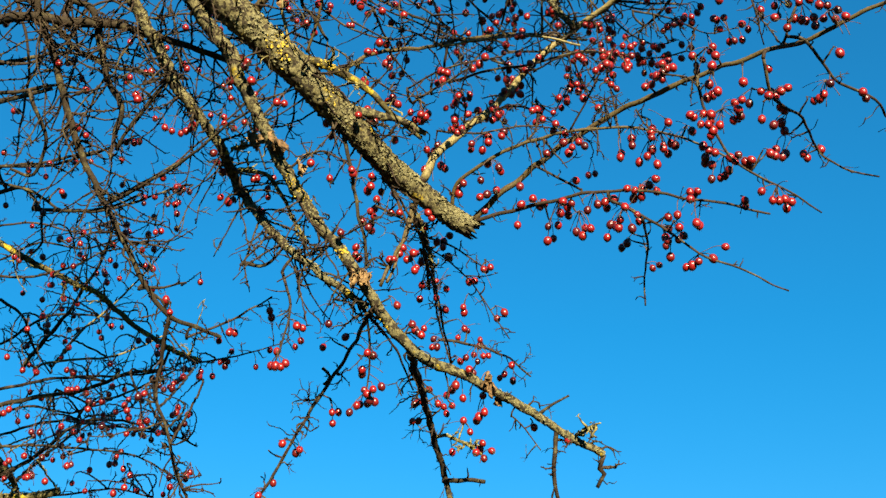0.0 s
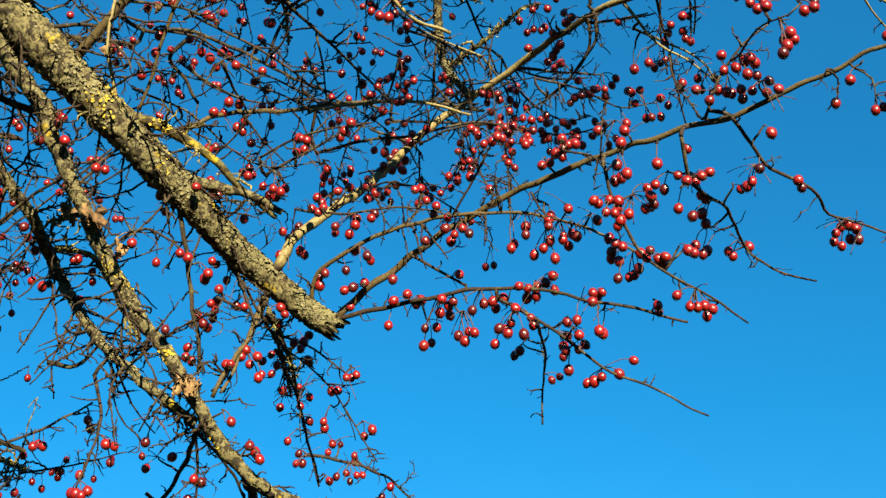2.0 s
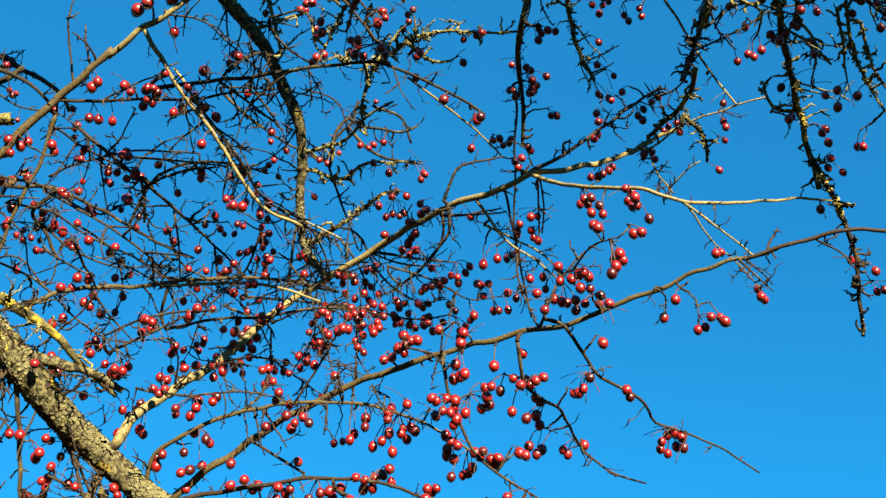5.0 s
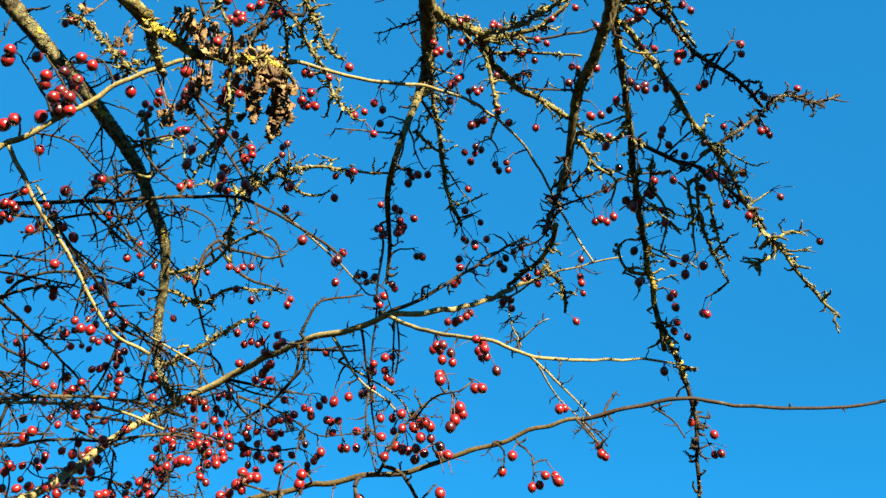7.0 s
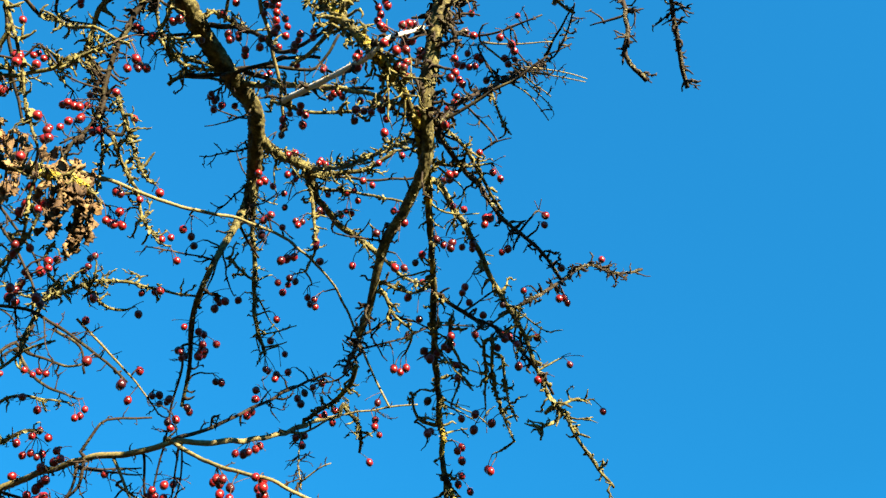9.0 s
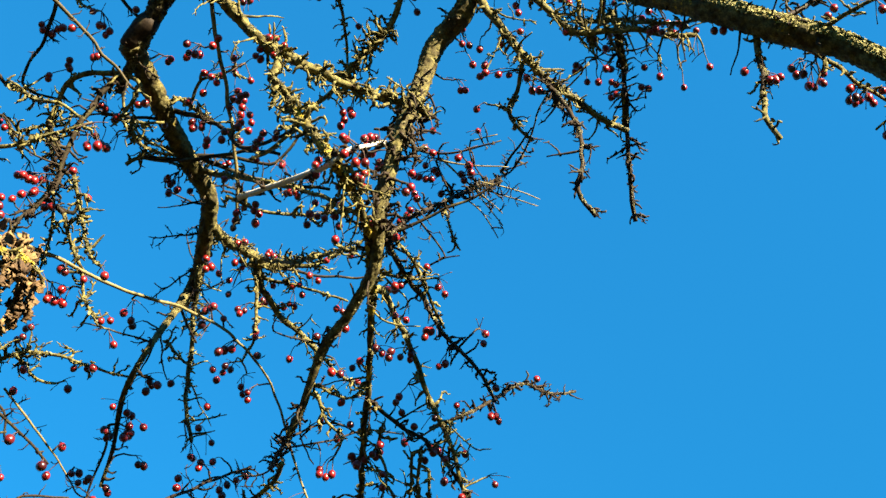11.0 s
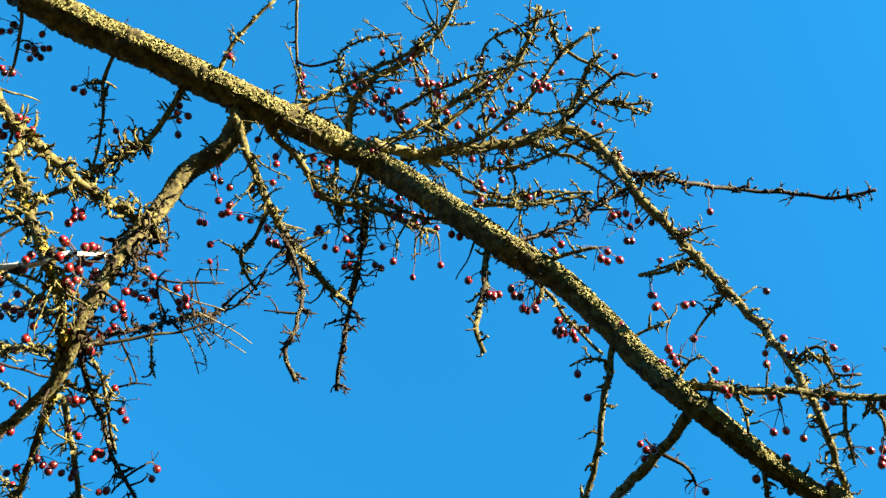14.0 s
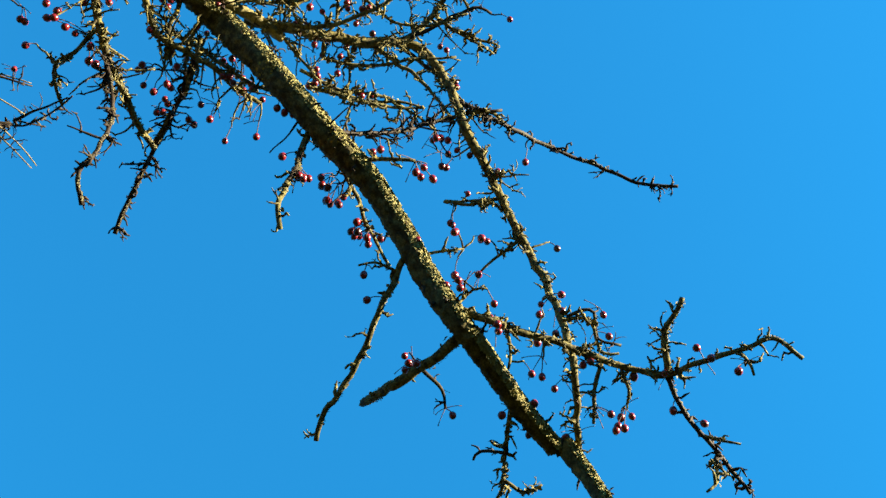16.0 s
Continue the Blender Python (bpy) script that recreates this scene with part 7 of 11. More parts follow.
haws("G102", (0.303, 1.067, 2.727), (0.316, 1.059, 2.727), (0.320, 1.046, 2.719))
haws("G103", (0.256, 1.112, 2.737))
haws("G103", (0.310, 1.107, 2.730))
haws("G105", (0.254, 0.851, 2.645))
haws("G105", (0.239, 0.881, 2.631), (0.247, 0.878, 2.630), (0.240, 0.869, 2.638))
haws("G105", (0.293, 0.861, 2.618))
haws("G105", (0.287, 0.878, 2.629))
haws("G105", (0.304, 0.864, 2.593))
haws("G107", (0.462, 1.065, 2.810))
haws("G109", (0.450, 1.002, 2.937))
haws("G109", (0.442, 1.019, 2.923))
haws("G109", (0.560, 0.910, 2.942))
haws("G109", (0.536, 0.930, 2.936))
haws("G110", (0.450, 1.035, 2.916))
haws("G110", (0.491, 1.026, 2.912))
haws("G110", (0.466, 1.033, 2.895), (0.467, 1.024, 2.879), (0.474, 1.029, 2.893))
haws("G110", (0.493, 1.032, 2.876), (0.497, 1.035, 2.872), (0.496, 1.031, 2.859))
haws("G110", (0.474, 1.057, 2.816), (0.476, 1.067, 2.814), (0.470, 1.066, 2.797))
haws("G110", (0.488, 1.077, 2.834))
haws("G110", (0.508, 1.082, 2.818), (0.511, 1.078, 2.804))
haws("G113", (0.519, 0.992, 2.934), (0.533, 0.988, 2.922), (0.524, 0.980, 2.929))
haws("G113", (0.497, 1.004, 2.932))
haws("G113", (0.526, 1.011, 2.921), (0.533, 1.009, 2.918))
haws("G113", (0.580, 0.979, 2.915), (0.589, 0.980, 2.916))
haws("G114", (0.661, 0.926, 2.570), (0.667, 0.942, 2.562))
haws("G115", (0.617, 0.894, 2.629), (0.611, 0.890, 2.616))
haws("G115", (0.623, 0.892, 2.582), (0.621, 0.891, 2.598))
haws("G115", (0.636, 0.911, 2.545))
haws("G117", (0.646, 1.030, 2.858))
haws("G131", (0.545, 1.087, 2.645))
haws("G132", (0.636, 1.134, 2.677))
haws("G132", (0.636, 1.163, 2.654))
haws("G140", (0.114, 0.868, 2.831))
haws("G140", (0.122, 0.854, 2.808))
haws("G140", (0.165, 0.893, 2.801), (0.160, 0.886, 2.787), (0.171, 0.888, 2.796), (0.155, 0.880, 2.778))
haws("G141", (0.129, 0.710, 2.614))
haws("G141", (0.110, 0.743, 2.609))
haws("G141", (0.204, 0.659, 2.602))
haws("G142", (0.178, 0.852, 2.774))
haws("G143", (0.143, 0.738, 2.528))
haws("G143", (0.156, 0.732, 2.551), (0.159, 0.722, 2.543))
haws("G143", (0.105, 0.706, 2.661))
haws("G143", (0.115, 0.709, 2.614))
haws("G143", (0.115, 0.698, 2.593))
haws("G143", (0.144, 0.729, 2.573), (0.155, 0.744, 2.576))
haws("G144", (0.139, 0.809, 2.859))
haws("G146", (0.267, 0.815, 2.624))
haws("G146", (0.200, 0.790, 2.715))
haws("G148", (0.223, 0.819, 2.807))
haws("G149", (0.304, 0.886, 2.889), (0.310, 0.888, 2.886), (0.310, 0.880, 2.859), (0.318, 0.883, 2.875), (0.302, 0.871, 2.874), (0.312, 0.889, 2.892), (0.321, 0.891, 2.888))
haws("G149", (0.311, 0.887, 2.870))
haws("G152", (0.413, 0.761, 2.803))
haws("G152", (0.414, 0.746, 2.788), (0.418, 0.747, 2.784))
haws("G152", (0.432, 0.729, 2.763))
haws("G152", (0.354, 0.820, 2.851))
haws("G152", (0.470, 0.671, 2.693))
haws("G152", (0.446, 0.695, 2.733), (0.441, 0.711, 2.744))
haws("G153", (0.461, 0.943, 2.911), (0.470, 0.945, 2.916), (0.464, 0.946, 2.921))
haws("G153", (0.481, 0.891, 2.864))
haws("G154", (0.533, 0.726, 2.686), (0.534, 0.716, 2.684))
haws("G154", (0.574, 0.709, 2.699), (0.582, 0.708, 2.692))
haws("G154", (0.523, 0.708, 2.668))
haws("G167", (0.598, 0.857, 2.603))
haws("G167", (0.605, 0.887, 2.615), (0.604, 0.902, 2.618))
haws("G168", (0.655, 0.860, 2.611))
haws("G168", (0.678, 0.921, 2.560))
haws("G168", (0.703, 0.979, 2.545))
haws("G168", (0.695, 0.959, 2.527))
haws("G169", (0.538, 0.868, 2.544), (0.548, 0.860, 2.543))
haws("G169", (0.551, 0.881, 2.555))
haws("G170", (0.542, 0.845, 2.626))
haws("G173", (0.780, 0.857, 2.565))
haws("G177", (0.430, 0.687, 2.881), (0.435, 0.692, 2.877), (0.433, 0.695, 2.867))
haws("G177", (0.372, 0.776, 2.851))
haws("G177", (0.435, 0.560, 2.984))
haws("G177", (0.432, 0.552, 2.951), (0.444, 0.549, 2.959), (0.450, 0.567, 2.945), (0.439, 0.555, 2.947))
haws("G178", (0.408, 0.626, 2.961))
haws("G179", (0.344, 0.623, 2.960), (0.352, 0.615, 2.954))
haws("G183", (0.347, 0.744, 2.848))
haws("G183", (0.280, 0.768, 2.881))
haws("G183", (0.342, 0.746, 2.826))
haws("G184", (0.526, 0.556, 2.863), (0.527, 0.548, 2.860), (0.540, 0.543, 2.861), (0.552, 0.540, 2.867), (0.568, 0.530, 2.862), (0.582, 0.540, 2.862))
haws("G184", (0.545, 0.592, 2.862))
haws("G185", (0.519, 0.518, 2.979))
haws("G185", (0.571, 0.478, 2.964))
haws("G185", (0.539, 0.505, 2.953), (0.543, 0.506, 2.942))
haws("G185", (0.699, 0.464, 2.891))
haws("G185", (0.729, 0.460, 2.890))
haws("G185", (0.668, 0.438, 2.919), (0.673, 0.426, 2.906))
haws("G185", (0.710, 0.410, 2.922))
haws("G185", (0.737, 0.426, 2.893))
haws("G185", (0.597, 0.493, 2.933))
haws("G185", (0.696, 0.428, 2.930), (0.692, 0.432, 2.926))
haws("G186", (0.586, 0.482, 2.979), (0.589, 0.473, 2.960), (0.586, 0.470, 2.970))
haws("G186", (0.627, 0.488, 2.941), (0.630, 0.482, 2.933), (0.644, 0.483, 2.927))
haws("G187", (0.688, 0.526, 2.955), (0.701, 0.543, 2.956), (0.698, 0.532, 2.945))
haws("G187", (0.652, 0.466, 3.014))
haws("G188", (0.612, 0.347, 3.057), (0.621, 0.346, 3.073), (0.615, 0.343, 3.059))
haws("G188", (0.645, 0.363, 3.076), (0.652, 0.369, 3.082), (0.643, 0.360, 3.067), (0.650, 0.368, 3.076))
haws("G189", (0.846, 0.238, 2.954))
haws("G190", (0.694, 0.343, 2.884))
haws("G191", (0.756, 0.292, 2.817))
haws("G192", (0.754, 0.347, 2.793), (0.776, 0.357, 2.814), (0.771, 0.347, 2.799), (0.793, 0.359, 2.812), (0.803, 0.359, 2.819), (0.795, 0.340, 2.812), (0.795, 0.344, 2.799))
haws("G192", (0.829, 0.338, 2.811), (0.837, 0.340, 2.804), (0.850, 0.334, 2.807), (0.863, 0.324, 2.818), (0.844, 0.351, 2.819), (0.834, 0.339, 2.817), (0.853, 0.354, 2.833))
haws("G192", (0.766, 0.354, 2.816), (0.772, 0.355, 2.810), (0.776, 0.351, 2.807), (0.785, 0.353, 2.798))
haws("G192", (0.808, 0.353, 2.826))
haws("G192", (0.847, 0.348, 2.812), (0.854, 0.345, 2.820), (0.856, 0.335, 2.803))
haws("G192", (0.867, 0.325, 2.823))
haws("G193", (0.910, 0.255, 2.875))
haws("G193", (0.892, 0.252, 2.853))
haws("G198", (0.364, 0.709, 2.680), (0.371, 0.719, 2.676), (0.369, 0.707, 2.676), (0.362, 0.702, 2.681))
haws("G198", (0.418, 0.679, 2.677), (0.424, 0.675, 2.674), (0.435, 0.677, 2.687), (0.442, 0.673, 2.691), (0.413, 0.690, 2.672), (0.409, 0.677, 2.672))
haws("G198", (0.441, 0.682, 2.660), (0.439, 0.673, 2.670))
haws("G199", (0.627, 0.449, 3.057))
haws("G199", (0.619, 0.444, 3.023))
haws("G200", (0.735, 0.363, 3.010))
haws("G200", (0.731, 0.358, 2.983))
haws("G201", (0.740, 0.330, 3.056))
haws("G202", (0.692, 0.311, 3.069), (0.696, 0.311, 3.061))
haws("G202", (0.714, 0.359, 3.032))
haws("G205", (0.297, 0.717, 2.881), (0.286, 0.717, 2.868), (0.295, 0.726, 2.877), (0.288, 0.745, 2.875))
haws("G205", (0.310, 0.718, 2.898))
haws("G205", (0.280, 0.733, 2.893))
haws("G205", (0.325, 0.703, 2.876))
haws("G206", (0.314, 0.653, 2.861), (0.312, 0.656, 2.849), (0.319, 0.661, 2.856))
haws("G206", (0.327, 0.642, 2.844))
haws("G207", (0.912, 0.181, 2.596))
haws("G208", (1.005, 0.125, 2.613))
haws("G209", (0.975, 0.229, 2.618))
haws("G215", (1.007, -0.006, 2.630))
haws("G216", (1.050, 0.121, 2.650), (1.054, 0.110, 2.652), (1.046, 0.125, 2.635), (1.038, 0.118, 2.622), (1.046, 0.128, 2.630))
haws("G219", (0.784, 0.245, 2.804), (0.782, 0.253, 2.796), (0.794, 0.252, 2.804), (0.801, 0.241, 2.805))
haws("G220", (0.666, 0.293, 3.093))
haws("G221", (0.704, 0.215, 3.188))
haws("G224", (0.807, 0.233, 3.121))
haws("G225", (0.844, 0.231, 2.762), (0.836, 0.230, 2.750))
haws("G225", (0.878, 0.244, 2.735))
haws("G225", (0.856, 0.207, 2.755))
haws("G226", (0.835, 0.227, 2.667), (0.840, 0.227, 2.661))
haws("G226", (0.866, 0.201, 2.656))
haws("G228", (0.823, 0.322, 2.702))
haws("G230", (0.908, 0.222, 2.827), (0.909, 0.215, 2.823), (0.916, 0.217, 2.832))
haws("G230", (0.942, 0.236, 2.812), (0.937, 0.235, 2.806))
haws("G231", (0.892, 0.230, 2.902))
haws("G236", (0.429, 0.479, 2.995))
haws("G237", (0.706, 0.257, 3.078), (0.712, 0.241, 3.075), (0.702, 0.216, 3.066), (0.699, 0.254, 3.070), (0.696, 0.235, 3.066))
haws("G237", (0.696, 0.244, 3.044), (0.688, 0.242, 3.047), (0.697, 0.239, 3.054))
haws("G237", (0.708, 0.304, 3.039), (0.698, 0.293, 3.051), (0.699, 0.285, 3.052))
haws("G237", (0.685, 0.355, 3.025), (0.676, 0.365, 3.017))
haws("G238", (0.600, 0.404, 3.063))
haws("G238", (0.602, 0.404, 3.034), (0.610, 0.402, 3.033), (0.615, 0.388, 3.033), (0.631, 0.400, 3.058), (0.603, 0.408, 3.044), (0.616, 0.409, 3.049), (0.618, 0.391, 3.027))
haws("G238", (0.617, 0.334, 3.039), (0.622, 0.338, 3.034), (0.610, 0.328, 3.025), (0.621, 0.340, 3.039), (0.630, 0.342, 3.046))
haws("G238", (0.624, 0.314, 3.043))
haws("G238", (0.670, 0.236, 3.031))
haws("G238", (0.608, 0.382, 3.013), (0.623, 0.384, 3.022))
haws("G239", (0.694, 0.283, 3.095), (0.693, 0.266, 3.102), (0.700, 0.287, 3.110))
haws("G239", (0.688, 0.340, 3.057), (0.675, 0.350, 3.050))
haws("G240", (0.744, 0.339, 3.045))
haws("G240", (0.738, 0.360, 3.051))
haws("G240", (0.754, 0.345, 3.023))
haws("G240", (0.792, 0.220, 3.074))
haws("G241", (0.692, 0.336, 2.883))
haws("G241", (0.733, 0.305, 2.915), (0.737, 0.302, 2.912), (0.744, 0.294, 2.921))
haws("G241", (0.818, 0.243, 2.917), (0.830, 0.241, 2.935), (0.823, 0.249, 2.924))
haws("G241", (0.858, 0.250, 2.921))
haws("G242", (0.673, 0.433, 2.923), (0.678, 0.419, 2.921), (0.685, 0.411, 2.913))
haws("G242", (0.681, 0.405, 2.893))
haws("G242", (0.695, 0.378, 2.858))
haws("G242", (0.668, 0.444, 2.959))
haws("G244", (0.658, 0.487, 2.975))
haws("G244", (0.720, 0.501, 2.982))
haws("G244", (0.630, 0.463, 2.985))
haws("G245", (0.645, 0.504, 2.967))
haws("G245", (0.633, 0.522, 2.936), (0.640, 0.524, 2.939), (0.643, 0.536, 2.952), (0.652, 0.528, 2.926))
haws("G245", (0.663, 0.507, 2.935))
haws("G245", (0.670, 0.529, 2.943))
haws("G246", (0.551, 0.365, 3.063))
haws("G247", (0.610, 0.356, 3.066), (0.608, 0.346, 3.082), (0.612, 0.360, 3.077))
haws("G247", (0.583, 0.346, 3.087))
haws("G248", (0.702, 0.193, 3.166))
haws("G248", (0.655, 0.298, 3.138), (0.661, 0.314, 3.143))
haws("G93", (-0.036, 1.055, 2.876))
haws("G93", (-0.025, 1.027, 2.850), (-0.018, 1.021, 2.842))
haws("G93", (-0.000, 1.009, 2.827))
haws("G93", (0.049, 0.948, 2.725))
haws("G96", (0.155, 0.813, 2.541), (0.158, 0.805, 2.544), (0.173, 0.802, 2.546))
haws("G96", (0.165, 0.814, 2.563))
haws("G96", (0.169, 0.790, 2.528))
haws("G96", (0.173, 0.837, 2.526), (0.161, 0.851, 2.527), (0.160, 0.837, 2.525))
haws("G96", (0.136, 0.882, 2.521))
haws("G96", (0.168, 0.873, 2.507))
haws("G97", (0.073, 1.086, 2.801), (0.081, 1.071, 2.780), (0.071, 1.091, 2.789), (0.079, 1.086, 2.785))
haws("G97", (0.075, 1.099, 2.765))
haws("G98", (0.115, 1.102, 2.781), (0.121, 1.107, 2.786))
haws("G98", (0.134, 1.118, 2.769))
haws("K100", (0.057, 0.944, 2.542), (0.061, 0.942, 2.538))
haws("K100", (-0.001, 0.946, 2.564))
haws("K101", (0.099, 0.958, 2.463))
haws("K106", (0.225, 0.814, 2.715))
haws("K106", (0.197, 0.826, 2.695))
haws("K111", (0.389, 1.111, 2.697), (0.396, 1.114, 2.705), (0.379, 1.080, 2.707), (0.389, 1.097, 2.720), (0.402, 1.080, 2.696), (0.389, 1.095, 2.702), (0.392, 1.086, 2.686))
haws("K111", (0.421, 1.136, 2.688), (0.428, 1.137, 2.690))
haws("K111", (0.390, 1.102, 2.697), (0.389, 1.102, 2.689))
haws("K112", (0.534, 0.977, 2.950), (0.549, 0.981, 2.953))
haws("K112", (0.606, 0.947, 2.968))
haws("K118", (0.567, 0.870, 2.626))
haws("K118", (0.539, 0.886, 2.629))
haws("K119", (0.674, 0.943, 2.705))
haws("K119", (0.594, 0.959, 2.684))
haws("K119", (0.581, 0.967, 2.638))
haws("K12", (-0.225, 1.215, 2.265), (-0.221, 1.215, 2.266))
haws("K12", (-0.211, 1.243, 2.256), (-0.211, 1.236, 2.263))
haws("K120", (0.549, 1.068, 2.621))
haws("K120", (0.596, 1.052, 2.629))
haws("K120", (0.589, 1.036, 2.606))
haws("K121", (0.521, 1.112, 2.621), (0.530, 1.109, 2.624))
haws("K121", (0.517, 1.074, 2.582))
haws("K127", (0.366, 1.101, 2.494), (0.365, 1.110, 2.491))
haws("K127", (0.389, 1.159, 2.465))
haws("K127", (0.380, 1.189, 2.458))
haws("K129", (0.331, 1.130, 2.459))
haws("K129", (0.428, 1.169, 2.481))
haws("K130", (0.412, 0.896, 2.338), (0.413, 0.880, 2.328))
haws("K130", (0.379, 0.891, 2.337))
haws("K130", (0.378, 0.951, 2.329), (0.381, 0.945, 2.328), (0.388, 0.955, 2.331), (0.378, 0.949, 2.314), (0.391, 0.962, 2.323))
haws("K130", (0.399, 0.914, 2.322), (0.400, 0.902, 2.320), (0.403, 0.904, 2.315), (0.395, 0.901, 2.306), (0.391, 0.902, 2.299))
haws("K133", (0.524, 1.076, 2.671))
haws("K133", (0.541, 1.094, 2.697))
haws("K134", (0.227, 1.188, 2.447))
haws("K134", (0.221, 1.180, 2.428), (0.229, 1.174, 2.422))
haws("K135", (0.317, 1.120, 2.512))
haws("K136", (0.288, 1.207, 2.501))
haws("K138", (0.075, 1.131, 2.396), (0.094, 1.129, 2.408), (0.089, 1.131, 2.408))
haws("K138", (0.023, 1.176, 2.410))
haws("K301", (0.096, 0.846, 2.787), (0.101, 0.849, 2.782), (0.100, 0.843, 2.787), (0.113, 0.838, 2.787))
haws("K302", (0.056, 0.854, 2.739), (0.059, 0.857, 2.735), (0.065, 0.855, 2.735))
haws("G141", (0.103, 0.740, 2.598), (0.109, 0.737, 2.598))
haws("K145", (0.160, 0.834, 2.729), (0.167, 0.834, 2.727), (0.172, 0.832, 2.726), (0.177, 0.838, 2.718))
haws("K301", (0.149, 0.882, 2.733), (0.151, 0.879, 2.735))
haws("K306", (0.174, 1.078, 2.716), (0.174, 1.087, 2.707), (0.173, 1.092, 2.704), (0.179, 1.079, 2.713), (0.202, 1.054, 2.726), (0.204, 1.084, 2.698), (0.208, 1.081, 2.699))
haws("K309", (0.133, 1.071, 2.668), (0.136, 1.067, 2.671), (0.140, 1.066, 2.670))
haws("K305", (0.121, 0.992, 2.674), (0.126, 0.990, 2.674), (0.137, 1.001, 2.659), (0.135, 1.012, 2.650))
haws("K303", (0.232, 0.885, 2.641), (0.236, 0.887, 2.638), (0.240, 0.885, 2.637), (0.246, 0.883, 2.637), (0.241, 0.875, 2.646))
haws("K306", (0.236, 1.044, 2.721), (0.239, 1.033, 2.729), (0.252, 1.065, 2.696))
haws("K322", (0.108, 0.780, 2.903), (0.122, 0.781, 2.897), (0.125, 0.774, 2.900), (0.129, 0.770, 2.901), (0.112, 0.783, 2.899))
haws("K321", (0.138, 0.747, 2.874), (0.173, 0.752, 2.856), (0.170, 0.755, 2.855))
haws("K324", (0.161, 0.741, 2.894), (0.165, 0.739, 2.893), (0.173, 0.739, 2.890), (0.171, 0.744, 2.887), (0.149, 0.735, 2.903))
haws("K323", (0.150, 0.783, 2.871), (0.151, 0.787, 2.867), (0.154, 0.789, 2.865), (0.138, 0.806, 2.861))
haws("K323", (0.208, 0.821, 2.821), (0.213, 0.826, 2.815), (0.219, 0.823, 2.814), (0.204, 0.833, 2.815), (0.222, 0.822, 2.814))
haws("K323", (0.199, 0.796, 2.841), (0.204, 0.796, 2.839))
haws("K327", (0.217, 0.789, 2.825), (0.231, 0.768, 2.833), (0.237, 0.763, 2.834))
haws("K139", (0.105, 1.160, 2.390))
haws("K139", (0.199, 1.156, 2.399), (0.203, 1.168, 2.400), (0.192, 1.156, 2.395))
haws("K139", (0.219, 1.154, 2.377), (0.218, 1.162, 2.387))
haws("K139", (0.067, 1.178, 2.381), (0.081, 1.179, 2.393), (0.078, 1.183, 2.382))
haws("K139", (0.205, 1.139, 2.389))
haws("K139", (0.174, 1.181, 2.405))
haws("K145", (0.176, 0.834, 2.712), (0.191, 0.836, 2.703), (0.176, 0.838, 2.715), (0.192, 0.833, 2.697))
haws("K145", (0.179, 0.837, 2.738))
haws("K145", (0.161, 0.844, 2.701), (0.167, 0.827, 2.694))
haws("K145", (0.204, 0.802, 2.773), (0.214, 0.808, 2.787))
haws("K147", (0.216, 0.827, 2.819))
haws("K147", (0.218, 0.806, 2.842), (0.205, 0.799, 2.841))
haws("K147", (0.230, 0.814, 2.858))
haws("K147", (0.268, 0.809, 2.881))
haws("K15", (-0.183, 1.201, 2.042), (-0.189, 1.205, 2.027), (-0.183, 1.197, 2.024), (-0.176, 1.189, 2.020), (-0.171, 1.189, 2.024))
haws("K15", (-0.160, 1.184, 2.065), (-0.155, 1.195, 2.067), (-0.156, 1.192, 2.051))
haws("K150", (0.292, 0.781, 2.866), (0.294, 0.774, 2.847), (0.302, 0.766, 2.845), (0.314, 0.776, 2.833), (0.291, 0.772, 2.855), (0.297, 0.782, 2.861), (0.301, 0.765, 2.850))
haws("K150", (0.322, 0.745, 2.812), (0.321, 0.738, 2.818))
haws("K150", (0.349, 0.695, 2.775), (0.349, 0.707, 2.773), (0.348, 0.701, 2.774))
haws("K150", (0.357, 0.671, 2.752), (0.355, 0.664, 2.752), (0.346, 0.679, 2.762))
haws("K150", (0.312, 0.768, 2.831))
haws("K151", (0.356, 0.832, 2.898))
haws("K151", (0.413, 0.809, 2.913), (0.410, 0.802, 2.899))
haws("K155", (0.500, 0.670, 2.691))
haws("K158", (0.588, 0.690, 2.888), (0.591, 0.688, 2.876), (0.595, 0.680, 2.877))
haws("K16", (-0.223, 1.643, 2.212))
haws("K16", (-0.377, 1.713, 2.198))
haws("K16", (-0.335, 1.515, 2.122))
haws("K16", (-0.358, 1.554, 2.145))
haws("K16", (-0.332, 1.656, 2.196), (-0.335, 1.648, 2.190), (-0.330, 1.661, 2.188), (-0.325, 1.656, 2.194), (-0.319, 1.648, 2.207))
haws("K161", (0.538, 0.596, 2.756), (0.541, 0.597, 2.748))
haws("K162", (0.533, 0.702, 2.857), (0.544, 0.711, 2.873), (0.550, 0.705, 2.867), (0.554, 0.699, 2.863), (0.554, 0.694, 2.875), (0.561, 0.698, 2.879))
haws("K162", (0.549, 0.706, 2.894))
haws("K162", (0.575, 0.712, 2.865))
haws("K164", (0.549, 0.691, 2.698))
haws("K165", (0.501, 0.606, 2.761), (0.495, 0.613, 2.773))
haws("K165", (0.522, 0.591, 2.751))
haws("K166", (0.508, 0.652, 2.749), (0.508, 0.646, 2.734), (0.511, 0.664, 2.737), (0.515, 0.678, 2.746))
haws("K17", (-0.210, 1.303, 2.132), (-0.209, 1.313, 2.127))
haws("K17", (-0.258, 1.315, 2.110), (-0.252, 1.312, 2.107))
haws("K172", (0.618, 0.956, 2.551), (0.622, 0.956, 2.555))
